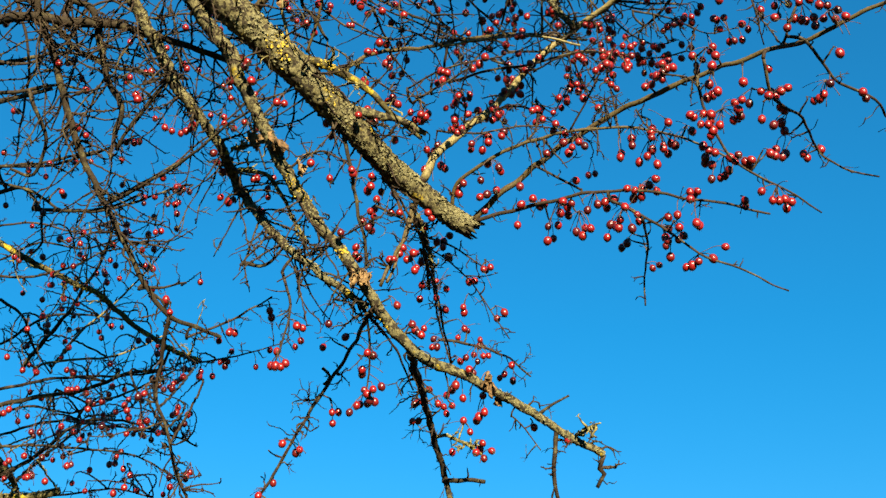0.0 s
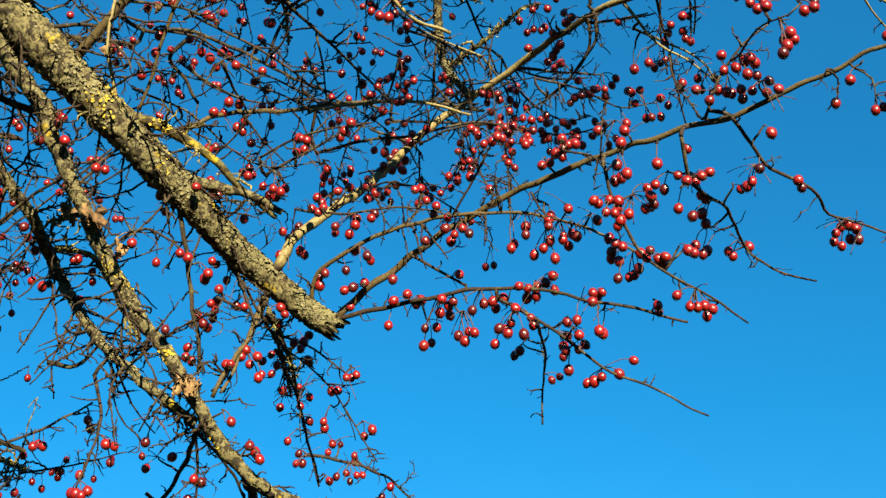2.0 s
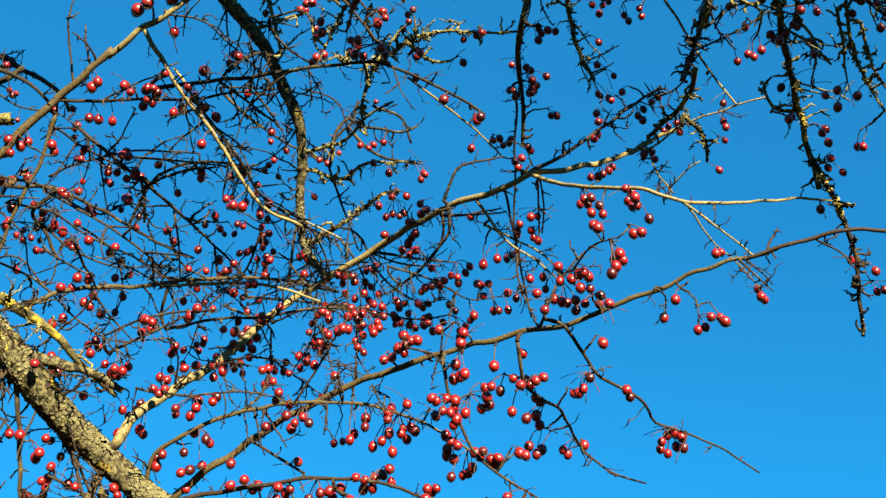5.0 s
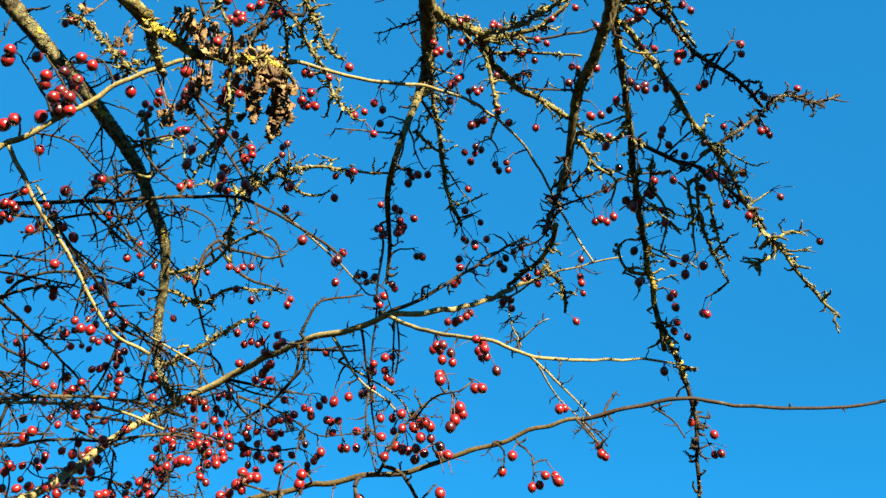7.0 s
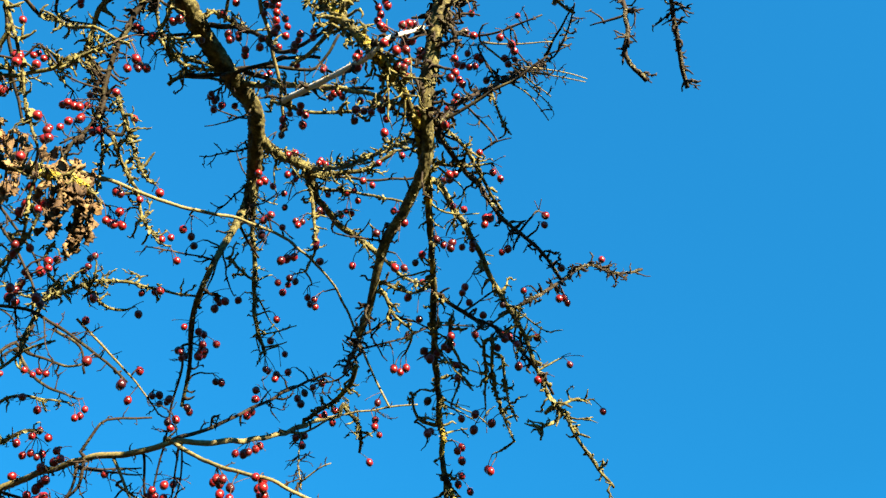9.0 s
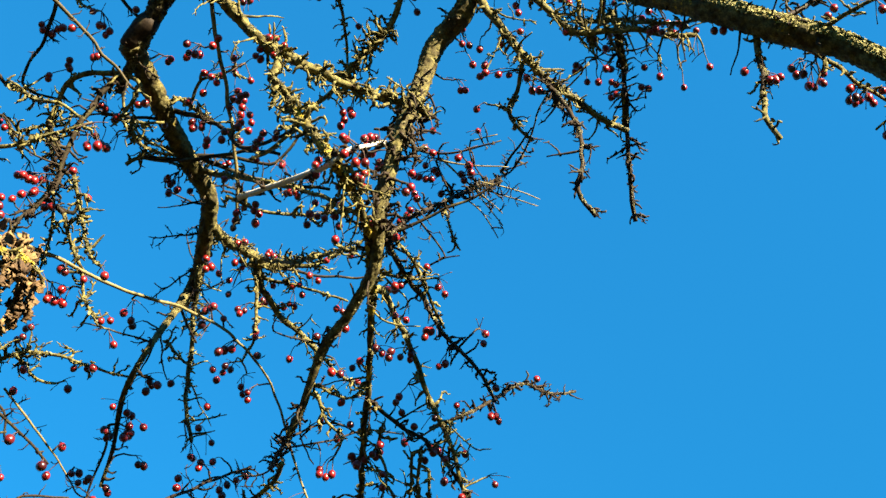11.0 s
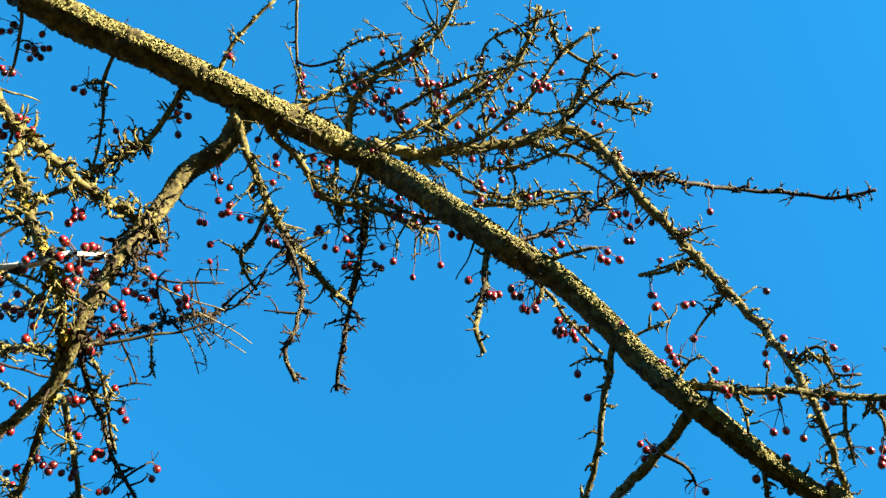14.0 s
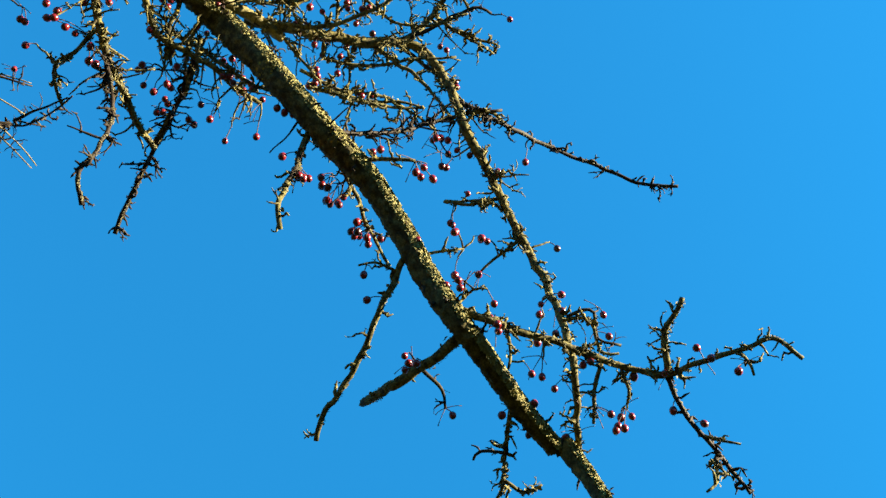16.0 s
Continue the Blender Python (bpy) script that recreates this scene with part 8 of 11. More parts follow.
haws("K175", (0.315, 0.719, 2.835), (0.332, 0.724, 2.827), (0.331, 0.727, 2.821), (0.326, 0.714, 2.852), (0.319, 0.706, 2.834), (0.316, 0.707, 2.851), (0.323, 0.698, 2.839))
haws("K175", (0.373, 0.780, 2.768), (0.373, 0.803, 2.758), (0.369, 0.791, 2.768), (0.373, 0.802, 2.769))
haws("K175", (0.247, 0.694, 2.868), (0.255, 0.718, 2.882), (0.254, 0.708, 2.876), (0.260, 0.703, 2.871), (0.265, 0.706, 2.879))
haws("K175", (0.270, 0.676, 2.859), (0.273, 0.674, 2.875))
haws("K175", (0.296, 0.681, 2.865))
haws("K175", (0.245, 0.630, 2.932), (0.243, 0.636, 2.917))
haws("K175", (0.319, 0.702, 2.838), (0.314, 0.711, 2.840), (0.327, 0.716, 2.841), (0.331, 0.730, 2.848), (0.336, 0.711, 2.828), (0.342, 0.721, 2.831))
haws("K176", (0.255, 0.669, 3.009), (0.255, 0.659, 3.005), (0.259, 0.646, 3.012), (0.260, 0.645, 2.994), (0.241, 0.645, 2.994))
haws("K176", (0.284, 0.647, 2.999), (0.290, 0.639, 2.992), (0.296, 0.648, 3.003), (0.301, 0.642, 2.993), (0.293, 0.644, 2.978), (0.298, 0.640, 3.009), (0.299, 0.624, 2.988))
haws("K176", (0.284, 0.693, 3.006), (0.289, 0.691, 2.999), (0.296, 0.693, 3.014))
haws("K18", (-0.348, 1.526, 2.268))
haws("K181", (0.355, 0.845, 2.907))
haws("K181", (0.447, 0.795, 2.891))
haws("K181", (0.430, 0.824, 2.885))
haws("K196", (0.640, 0.733, 3.074))
haws("K204", (0.187, 0.706, 2.900))
haws("K21", (-0.014, 1.510, 2.173), (-0.016, 1.505, 2.159), (-0.009, 1.513, 2.162))
haws("K21", (0.020, 1.516, 2.177))
haws("K21", (0.034, 1.524, 2.190))
haws("K21", (0.051, 1.523, 2.176))
haws("K21", (0.051, 1.557, 2.180))
haws("K21", (0.042, 1.531, 2.157), (0.047, 1.528, 2.146), (0.055, 1.517, 2.150), (0.062, 1.516, 2.150), (0.031, 1.523, 2.150))
haws("K21", (0.095, 1.539, 2.144), (0.097, 1.553, 2.126), (0.079, 1.561, 2.133), (0.085, 1.548, 2.134))
haws("K212", (0.983, 0.112, 2.738))
haws("K212", (0.991, 0.111, 2.711))
haws("K217", (0.819, 0.217, 3.024))
haws("K22", (0.024, 1.388, 2.019), (0.032, 1.386, 2.004))
haws("K22", (0.010, 1.409, 1.985))
haws("K22", (0.044, 1.391, 1.984), (0.047, 1.380, 1.988))
haws("K22", (0.038, 1.360, 1.971), (0.057, 1.364, 1.974), (0.048, 1.376, 1.968))
haws("K223", (0.803, 0.139, 3.127))
haws("K227", (0.890, 0.302, 2.644))
haws("K227", (0.884, 0.287, 2.621))
haws("K227", (0.954, 0.274, 2.613))
haws("K229", (0.715, 0.373, 2.789))
haws("K23", (0.100, 1.250, 1.969))
haws("K235", (0.526, 0.471, 3.101), (0.527, 0.478, 3.096), (0.531, 0.475, 3.085), (0.528, 0.476, 3.102))
haws("K235", (0.526, 0.468, 3.067))
haws("K25", (-0.104, 1.232, 1.982), (-0.096, 1.230, 1.989), (-0.094, 1.254, 1.998), (-0.085, 1.239, 1.994), (-0.081, 1.225, 1.993), (-0.077, 1.242, 1.997), (-0.088, 1.227, 2.006))
haws("K25", (-0.091, 1.226, 2.029), (-0.091, 1.232, 2.026))
haws("K25", (-0.084, 1.220, 1.999), (-0.077, 1.210, 2.001))
haws("K25", (-0.069, 1.231, 2.011))
haws("K25", (-0.084, 1.207, 2.042), (-0.078, 1.213, 2.041))
haws("K29", (-0.027, 1.302, 2.195), (-0.040, 1.283, 2.191), (-0.033, 1.296, 2.204))
haws("K29", (0.028, 1.441, 2.161))
haws("K29", (0.003, 1.408, 2.175))
haws("K29", (0.004, 1.370, 2.188))
haws("K29", (0.023, 1.522, 2.144))
haws("K3", (-0.425, 1.174, 2.365))
haws("K30", (0.024, 1.298, 2.133), (0.025, 1.303, 2.128))
haws("K30", (0.031, 1.281, 2.159), (0.038, 1.276, 2.158))
haws("K30", (0.073, 1.291, 2.123), (0.065, 1.308, 2.122))
haws("K30", (0.007, 1.269, 2.187), (0.008, 1.279, 2.189))
haws("K31", (-0.567, 1.632, 2.007))
haws("K32", (-0.622, 1.620, 2.030), (-0.613, 1.606, 2.030))
haws("K33", (-0.017, 1.194, 2.208), (-0.013, 1.196, 2.202))
haws("K33", (-0.021, 1.227, 2.207))
haws("K33", (-0.009, 1.381, 2.204))
haws("K36", (-0.135, 1.036, 2.438), (-0.145, 1.037, 2.436))
haws("K36", (-0.074, 1.034, 2.431), (-0.091, 1.043, 2.435), (-0.085, 1.035, 2.426))
haws("K37", (-0.171, 1.039, 2.388))
haws("K37", (-0.181, 1.061, 2.409))
haws("K40", (-0.044, 1.048, 2.491), (-0.042, 1.055, 2.502), (-0.039, 1.055, 2.496))
haws("K40", (-0.008, 1.046, 2.482))
haws("K41", (-0.028, 1.084, 2.495))
haws("K41", (-0.037, 1.091, 2.469))
haws("K41", (-0.043, 1.108, 2.484))
haws("K42", (0.011, 1.079, 2.475))
haws("K42", (0.033, 1.055, 2.485), (0.033, 1.059, 2.481))
haws("K44", (0.216, 1.192, 2.634))
haws("K44", (0.236, 1.203, 2.630))
haws("K44", (0.192, 1.200, 2.623))
haws("K44", (0.278, 1.194, 2.626))
haws("K45", (0.197, 1.154, 2.677))
haws("K46", (0.225, 1.203, 2.579))
haws("K46", (0.246, 1.211, 2.609))
haws("K46", (0.256, 1.192, 2.589), (0.238, 1.188, 2.583))
haws("K46", (0.244, 1.222, 2.584), (0.256, 1.217, 2.583), (0.236, 1.220, 2.577), (0.251, 1.214, 2.576))
haws("K47", (0.144, 1.241, 2.527), (0.140, 1.251, 2.531))
haws("K48", (0.328, 1.162, 2.646))
haws("K48", (0.331, 1.140, 2.675))
haws("K48", (0.354, 1.156, 2.657), (0.363, 1.162, 2.666))
haws("K48", (0.254, 1.109, 2.699))
haws("K49", (0.263, 1.211, 2.520), (0.268, 1.220, 2.532), (0.270, 1.207, 2.524))
haws("K49", (0.316, 1.240, 2.516), (0.334, 1.243, 2.524), (0.339, 1.242, 2.533), (0.321, 1.225, 2.504), (0.325, 1.242, 2.508))
haws("K50", (0.248, 1.190, 2.440))
haws("K53", (0.374, 1.107, 2.688), (0.366, 1.094, 2.681), (0.364, 1.105, 2.692), (0.370, 1.106, 2.683))
haws("K53", (0.361, 1.138, 2.635), (0.371, 1.149, 2.649), (0.371, 1.139, 2.646))
haws("K53", (0.385, 1.148, 2.627), (0.375, 1.142, 2.616), (0.382, 1.156, 2.620))
haws("K53", (0.388, 1.201, 2.555))
haws("K53", (0.381, 1.227, 2.539), (0.392, 1.221, 2.545))
haws("K53", (0.380, 1.199, 2.523))
haws("K54", (0.345, 1.123, 2.462), (0.329, 1.121, 2.451))
haws("K54", (0.394, 1.123, 2.444))
haws("K54", (0.394, 1.116, 2.424))
haws("K55", (0.375, 1.088, 2.495))
haws("K55", (0.388, 1.107, 2.512), (0.381, 1.112, 2.496), (0.384, 1.115, 2.489), (0.389, 1.115, 2.485))
haws("K56", (0.393, 0.942, 2.379))
haws("K56", (0.364, 0.965, 2.346), (0.367, 0.973, 2.336), (0.377, 0.970, 2.337), (0.364, 0.985, 2.324), (0.370, 0.982, 2.320), (0.377, 0.989, 2.324), (0.382, 0.979, 2.321))
haws("K56", (0.352, 0.976, 2.306))
haws("K57", (0.364, 1.043, 2.368))
haws("K58", (0.534, 1.000, 2.404), (0.541, 1.003, 2.408))
haws("K58", (0.594, 1.046, 2.399), (0.593, 1.039, 2.385), (0.606, 1.058, 2.395))
haws("K59", (0.466, 0.986, 2.315))
haws("K60", (0.459, 0.938, 2.303))
haws("K60", (0.479, 0.946, 2.279), (0.486, 0.945, 2.282), (0.487, 0.933, 2.285), (0.497, 0.929, 2.279))
haws("K60", (0.504, 0.951, 2.297))
haws("K62", (-0.143, 1.101, 2.222))
haws("K62", (-0.124, 1.121, 2.214))
haws("K62", (-0.097, 1.086, 2.205))
haws("K63", (-0.081, 1.160, 2.238))
haws("K63", (-0.080, 1.181, 2.246))
haws("K63", (-0.072, 1.202, 2.240))
haws("K63", (-0.056, 1.191, 2.231))
haws("K64", (-0.041, 1.186, 2.145), (-0.049, 1.185, 2.152), (-0.045, 1.185, 2.159), (-0.033, 1.175, 2.148), (-0.030, 1.193, 2.138), (-0.032, 1.186, 2.132))
haws("K65", (-0.035, 1.332, 2.198))
haws("K65", (-0.028, 1.401, 2.207))
haws("K65", (-0.031, 1.415, 2.193))
haws("K66", (-0.007, 1.254, 2.199), (0.000, 1.253, 2.192), (0.008, 1.244, 2.203))
haws("K66", (0.001, 1.274, 2.209))
haws("K66", (0.047, 1.233, 2.154))
haws("K66", (0.051, 1.262, 2.166), (0.056, 1.252, 2.165))
haws("K67", (-0.076, 1.186, 2.222), (-0.060, 1.201, 2.212), (-0.079, 1.199, 2.216), (-0.084, 1.197, 2.212), (-0.080, 1.201, 2.207), (-0.084, 1.219, 2.207))
haws("K67", (-0.049, 1.174, 2.198))
haws("K68", (-0.126, 1.140, 2.279))
haws("K68", (-0.100, 1.140, 2.230))
haws("K68", (-0.084, 1.149, 2.213), (-0.080, 1.140, 2.214))
haws("K68", (-0.097, 1.170, 2.144), (-0.095, 1.193, 2.150), (-0.098, 1.180, 2.158))
haws("K68", (-0.083, 1.162, 2.174), (-0.080, 1.168, 2.173), (-0.091, 1.173, 2.186))
haws("K69", (-0.182, 1.089, 2.292), (-0.174, 1.090, 2.291))
haws("K7", (-0.355, 1.142, 2.337))
haws("K7", (-0.348, 1.128, 2.322))
haws("K70", (0.122, 1.211, 2.343), (0.114, 1.215, 2.341), (0.116, 1.215, 2.360), (0.110, 1.210, 2.355))
haws("K70", (0.120, 1.231, 2.372), (0.123, 1.246, 2.376))
haws("K71", (0.101, 1.232, 2.431), (0.105, 1.222, 2.422))
haws("K71", (0.164, 1.212, 2.429), (0.167, 1.187, 2.418), (0.173, 1.202, 2.425))
haws("K71", (0.226, 1.186, 2.410), (0.228, 1.186, 2.403), (0.233, 1.191, 2.421))
haws("K71", (0.198, 1.196, 2.431), (0.212, 1.201, 2.430), (0.225, 1.208, 2.434))
haws("K72", (0.098, 1.244, 2.462))
haws("K72", (0.254, 1.252, 2.451), (0.270, 1.252, 2.452), (0.268, 1.251, 2.466), (0.286, 1.256, 2.455), (0.290, 1.243, 2.450), (0.275, 1.241, 2.441), (0.284, 1.237, 2.443))
haws("K72", (0.322, 1.247, 2.472))
haws("K72", (0.296, 1.249, 2.444), (0.287, 1.250, 2.461), (0.291, 1.247, 2.461), (0.308, 1.249, 2.457))
haws("K72", (0.080, 1.253, 2.470))
haws("K72", (0.194, 1.249, 2.467))
haws("K72", (0.220, 1.243, 2.464))
haws("K72", (0.172, 1.236, 2.458))
haws("K72", (0.254, 1.252, 2.458), (0.259, 1.251, 2.453), (0.249, 1.237, 2.454), (0.255, 1.233, 2.461), (0.271, 1.262, 2.439), (0.262, 1.266, 2.446))
haws("K72", (0.328, 1.256, 2.451), (0.332, 1.238, 2.447), (0.329, 1.261, 2.445))
haws("K73", (-0.002, 1.087, 2.330), (0.001, 1.084, 2.328), (0.006, 1.084, 2.326))
haws("K73", (0.041, 1.066, 2.325), (0.047, 1.057, 2.328))
haws("K74", (0.035, 1.118, 2.354))
haws("K74", (-0.036, 1.129, 2.303), (-0.019, 1.129, 2.297), (-0.016, 1.143, 2.310))
haws("K74", (-0.024, 1.111, 2.289))
haws("K74", (-0.005, 1.107, 2.328))
haws("K74", (0.001, 1.125, 2.343))
haws("K75", (0.126, 1.139, 2.283), (0.128, 1.128, 2.286))
haws("K75", (0.014, 1.150, 2.305), (0.010, 1.142, 2.288), (0.017, 1.134, 2.279), (0.022, 1.130, 2.282))
haws("K75", (0.053, 1.153, 2.284), (0.033, 1.144, 2.270), (0.033, 1.158, 2.271), (0.046, 1.165, 2.274), (0.052, 1.144, 2.272), (0.067, 1.137, 2.276), (0.070, 1.141, 2.284))
haws("K76", (0.159, 1.114, 2.311))
haws("K76", (0.169, 1.075, 2.322), (0.179, 1.097, 2.340), (0.188, 1.090, 2.339), (0.182, 1.076, 2.331))
haws("K77", (0.215, 1.236, 2.437), (0.207, 1.231, 2.412), (0.215, 1.230, 2.419), (0.213, 1.240, 2.436))
haws("K77", (0.197, 1.122, 2.239))
haws("K77", (0.203, 1.147, 2.258))
haws("K77", (0.208, 1.209, 2.391), (0.215, 1.212, 2.387))
haws("K78", (0.245, 1.082, 2.259))
haws("K78", (0.235, 1.119, 2.273))
haws("K79", (0.234, 1.069, 2.310), (0.229, 1.073, 2.302), (0.239, 1.063, 2.302), (0.236, 1.044, 2.309), (0.245, 1.062, 2.315), (0.241, 1.066, 2.313), (0.251, 1.060, 2.315))
haws("K80", (0.267, 1.034, 2.312))
haws("K80", (0.285, 1.010, 2.296))
haws("K81", (0.182, 1.156, 2.324))
haws("K81", (0.170, 1.228, 2.394), (0.168, 1.224, 2.402))
haws("K81", (0.175, 1.251, 2.433))
haws("K81", (0.172, 1.207, 2.387))
haws("K82", (-0.079, 1.043, 2.490))
haws("K82", (-0.058, 1.070, 2.485), (-0.051, 1.080, 2.494), (-0.031, 1.065, 2.485), (-0.039, 1.069, 2.479))
haws("K83", (-0.138, 1.067, 2.429))
haws("K83", (-0.112, 1.081, 2.437), (-0.102, 1.095, 2.433), (-0.094, 1.099, 2.429))
haws("K83", (-0.069, 1.102, 2.424))
haws("K83", (-0.044, 1.110, 2.424))
haws("K86", (0.052, 1.210, 2.489), (0.060, 1.209, 2.474))
haws("K87", (-0.071, 1.097, 2.376))
haws("K88", (-0.084, 1.084, 2.407))
haws("K88", (-0.064, 1.117, 2.388))
haws("K89", (0.091, 1.175, 2.535))
haws("K89", (0.100, 1.197, 2.541))
haws("K9", (-0.413, 1.584, 2.447), (-0.404, 1.567, 2.446), (-0.404, 1.579, 2.441), (-0.399, 1.579, 2.447))
haws("K9", (-0.385, 1.561, 2.433))
haws("K9", (-0.411, 1.543, 2.402), (-0.398, 1.551, 2.391))
haws("K9", (-0.368, 1.421, 2.339))
haws("K9", (-0.398, 1.430, 2.324))
haws("K9", (-0.397, 1.470, 2.322))
haws("K9", (-0.410, 1.606, 2.393))
haws("K90", (0.201, 1.228, 2.495), (0.204, 1.239, 2.495), (0.217, 1.244, 2.499), (0.224, 1.251, 2.498), (0.216, 1.248, 2.486), (0.223, 1.257, 2.483), (0.206, 1.249, 2.478))
haws("K90", (0.217, 1.243, 2.514))
haws("K91", (0.036, 0.982, 2.460))
haws("K91", (0.070, 1.009, 2.413), (0.078, 1.019, 2.420))
haws("K91", (-0.003, 0.946, 2.510))
haws("K91", (0.062, 1.025, 2.432))
haws("K91", (0.080, 1.039, 2.441))
haws("K91", (0.095, 1.032, 2.422))
haws("K92", (-0.022, 0.977, 2.515), (-0.014, 0.968, 2.510), (-0.010, 0.972, 2.509), (-0.020, 0.972, 2.513), (-0.013, 0.986, 2.518))
haws("K92", (0.018, 0.964, 2.513))
haws("K92", (0.251, 0.906, 2.478))
haws("K92", (0.290, 0.947, 2.494))
haws("K92", (0.287, 0.917, 2.472))
haws("K92", (0.134, 0.934, 2.540), (0.141, 0.937, 2.548))
haws("K92", (0.169, 0.922, 2.538))
haws("K92", (0.176, 0.907, 2.522))
haws("K92", (0.030, 0.959, 2.531))
haws("K94", (-0.012, 1.076, 2.846))
haws("K94", (0.005, 1.068, 2.829))
haws("K94", (0.035, 1.071, 2.820))
haws("K95", (0.118, 0.919, 2.633), (0.121, 0.904, 2.625), (0.121, 0.899, 2.629), (0.122, 0.885, 2.620))
haws("K95", (0.192, 0.898, 2.574), (0.194, 0.894, 2.562), (0.188, 0.905, 2.565))
haws("K95", (0.172, 0.921, 2.548))
haws("K95", (0.197, 0.915, 2.536), (0.192, 0.902, 2.530))
haws("K99", (0.049, 1.008, 2.592))
haws("L1", (-0.132, 1.136, 2.294))
haws("L1s", (-0.087, 1.108, 2.329))
haws("L1s", (-0.050, 1.123, 2.310))
haws("L1s", (-0.055, 1.160, 2.285))
haws("L1s", (-0.018, 1.169, 2.277))
haws("L1t", (-0.103, 1.141, 2.303))
haws("L1t", (-0.085, 1.125, 2.304), (-0.076, 1.125, 2.289), (-0.082, 1.128, 2.293))
haws("L1t", (-0.093, 1.102, 2.283))
haws("L1t", (-0.031, 1.142, 2.301), (-0.024, 1.139, 2.297), (-0.033, 1.151, 2.299))
haws("L2", (0.385, 0.962, 2.307), (0.379, 0.971, 2.305), (0.397, 0.953, 2.311), (0.405, 0.956, 2.305))
haws("L2", (0.405, 0.982, 2.321))
haws("L2", (0.284, 1.044, 2.283), (0.292, 1.044, 2.274))
haws("L2", (0.317, 1.033, 2.278))
haws("L2", (0.152, 1.122, 2.259), (0.145, 1.127, 2.255), (0.143, 1.143, 2.257), (0.137, 1.139, 2.268), (0.158, 1.119, 2.252))
haws("L2", (0.119, 1.151, 2.261))
haws("L2", (0.221, 1.070, 2.297))
haws("L2", (0.043, 1.188, 2.225), (0.051, 1.187, 2.228), (0.062, 1.184, 2.232))
haws("L2", (0.089, 1.180, 2.234))
haws("L2", (0.049, 1.205, 2.216))
haws("L2", (0.288, 1.039, 2.303))
haws("L3", (0.265, 1.144, 2.542))
haws("L3", (0.265, 1.136, 2.522), (0.269, 1.125, 2.520))
haws("L3", (0.261, 1.180, 2.521), (0.258, 1.186, 2.517), (0.264, 1.171, 2.521), (0.255, 1.162, 2.529))
haws("L3", (0.250, 1.175, 2.500))
haws("L3", (0.196, 1.240, 2.504), (0.190, 1.232, 2.496), (0.184, 1.226, 2.493), (0.191, 1.246, 2.496))
haws("L3", (0.123, 1.235, 2.450))
haws("L3", (0.567, 1.112, 2.676))
haws("L3", (0.550, 1.113, 2.662))
haws("L3", (0.444, 1.083, 2.554), (0.456, 1.093, 2.564), (0.459, 1.085, 2.562), (0.468, 1.090, 2.572), (0.473, 1.091, 2.579))
haws("L3", (-0.014, 1.192, 2.283), (-0.010, 1.208, 2.298), (-0.006, 1.198, 2.300), (0.003, 1.185, 2.261), (-0.002, 1.192, 2.269))
haws("L3", (0.016, 1.201, 2.330))
haws("L3", (0.043, 1.198, 2.348), (0.032, 1.219, 2.342), (0.031, 1.208, 2.349), (0.061, 1.192, 2.346))
haws("L3", (0.061, 1.213, 2.344), (0.069, 1.221, 2.356))
haws("L3", (0.073, 1.220, 2.383), (0.077, 1.218, 2.389), (0.097, 1.223, 2.387), (0.061, 1.219, 2.372), (0.066, 1.216, 2.365), (0.076, 1.241, 2.394), (0.086, 1.229, 2.391))
haws("L3", (0.100, 1.251, 2.418), (0.084, 1.240, 2.413), (0.093, 1.242, 2.406), (0.089, 1.247, 2.425))
haws("L3", (-0.021, 1.185, 2.260), (-0.019, 1.186, 2.254))
haws("L3", (0.230, 1.179, 2.521))
haws("L3b", (0.440, 0.974, 2.452), (0.455, 0.998, 2.468), (0.449, 0.975, 2.443), (0.451, 1.000, 2.458), (0.452, 0.993, 2.446), (0.453, 0.982, 2.439), (0.462, 0.979, 2.422))
haws("L3b", (0.414, 1.037, 2.478), (0.418, 1.025, 2.469), (0.412, 1.016, 2.468), (0.416, 1.008, 2.464), (0.428, 1.019, 2.464), (0.417, 1.014, 2.450))
haws("L3b", (0.423, 0.998, 2.437))
haws("L3b", (0.663, 1.011, 2.482))
haws("L3c", (0.455, 1.073, 2.640), (0.454, 1.067, 2.622), (0.447, 1.067, 2.596), (0.452, 1.070, 2.605))
haws("L3c", (0.514, 1.085, 2.649), (0.510, 1.088, 2.658), (0.519, 1.090, 2.671))
haws("L3c", (0.478, 1.082, 2.672))
haws("L3c", (0.496, 1.091, 2.696))
haws("L4", (0.151, 1.224, 2.600))
haws("L4", (0.150, 1.274, 2.545))
haws("L4", (-0.099, 1.059, 2.882))
haws("L4", (-0.095, 1.094, 2.851), (-0.096, 1.106, 2.848), (-0.092, 1.108, 2.855))
haws("L4", (-0.058, 1.082, 2.837))
haws("L4", (-0.025, 1.082, 2.820), (-0.008, 1.082, 2.814))
haws("L4", (-0.047, 1.099, 2.824), (-0.048, 1.101, 2.814), (-0.045, 1.115, 2.830))
haws("L4", (-0.012, 1.102, 2.823), (-0.024, 1.104, 2.812), (-0.020, 1.100, 2.797), (-0.014, 1.102, 2.807), (-0.034, 1.110, 2.806))
haws("L5", (-0.222, 1.084, 2.346), (-0.215, 1.075, 2.336), (-0.216, 1.068, 2.325), (-0.209, 1.073, 2.310))
haws("L5", (-0.234, 1.080, 2.314))
haws("L5", (-0.050, 1.165, 2.081))
haws("L5", (-0.034, 1.181, 2.065), (-0.031, 1.204, 2.067), (-0.028, 1.194, 2.060), (-0.024, 1.179, 2.052))
haws("L5", (0.028, 1.205, 2.021), (0.033, 1.233, 2.027), (0.029, 1.222, 2.019))
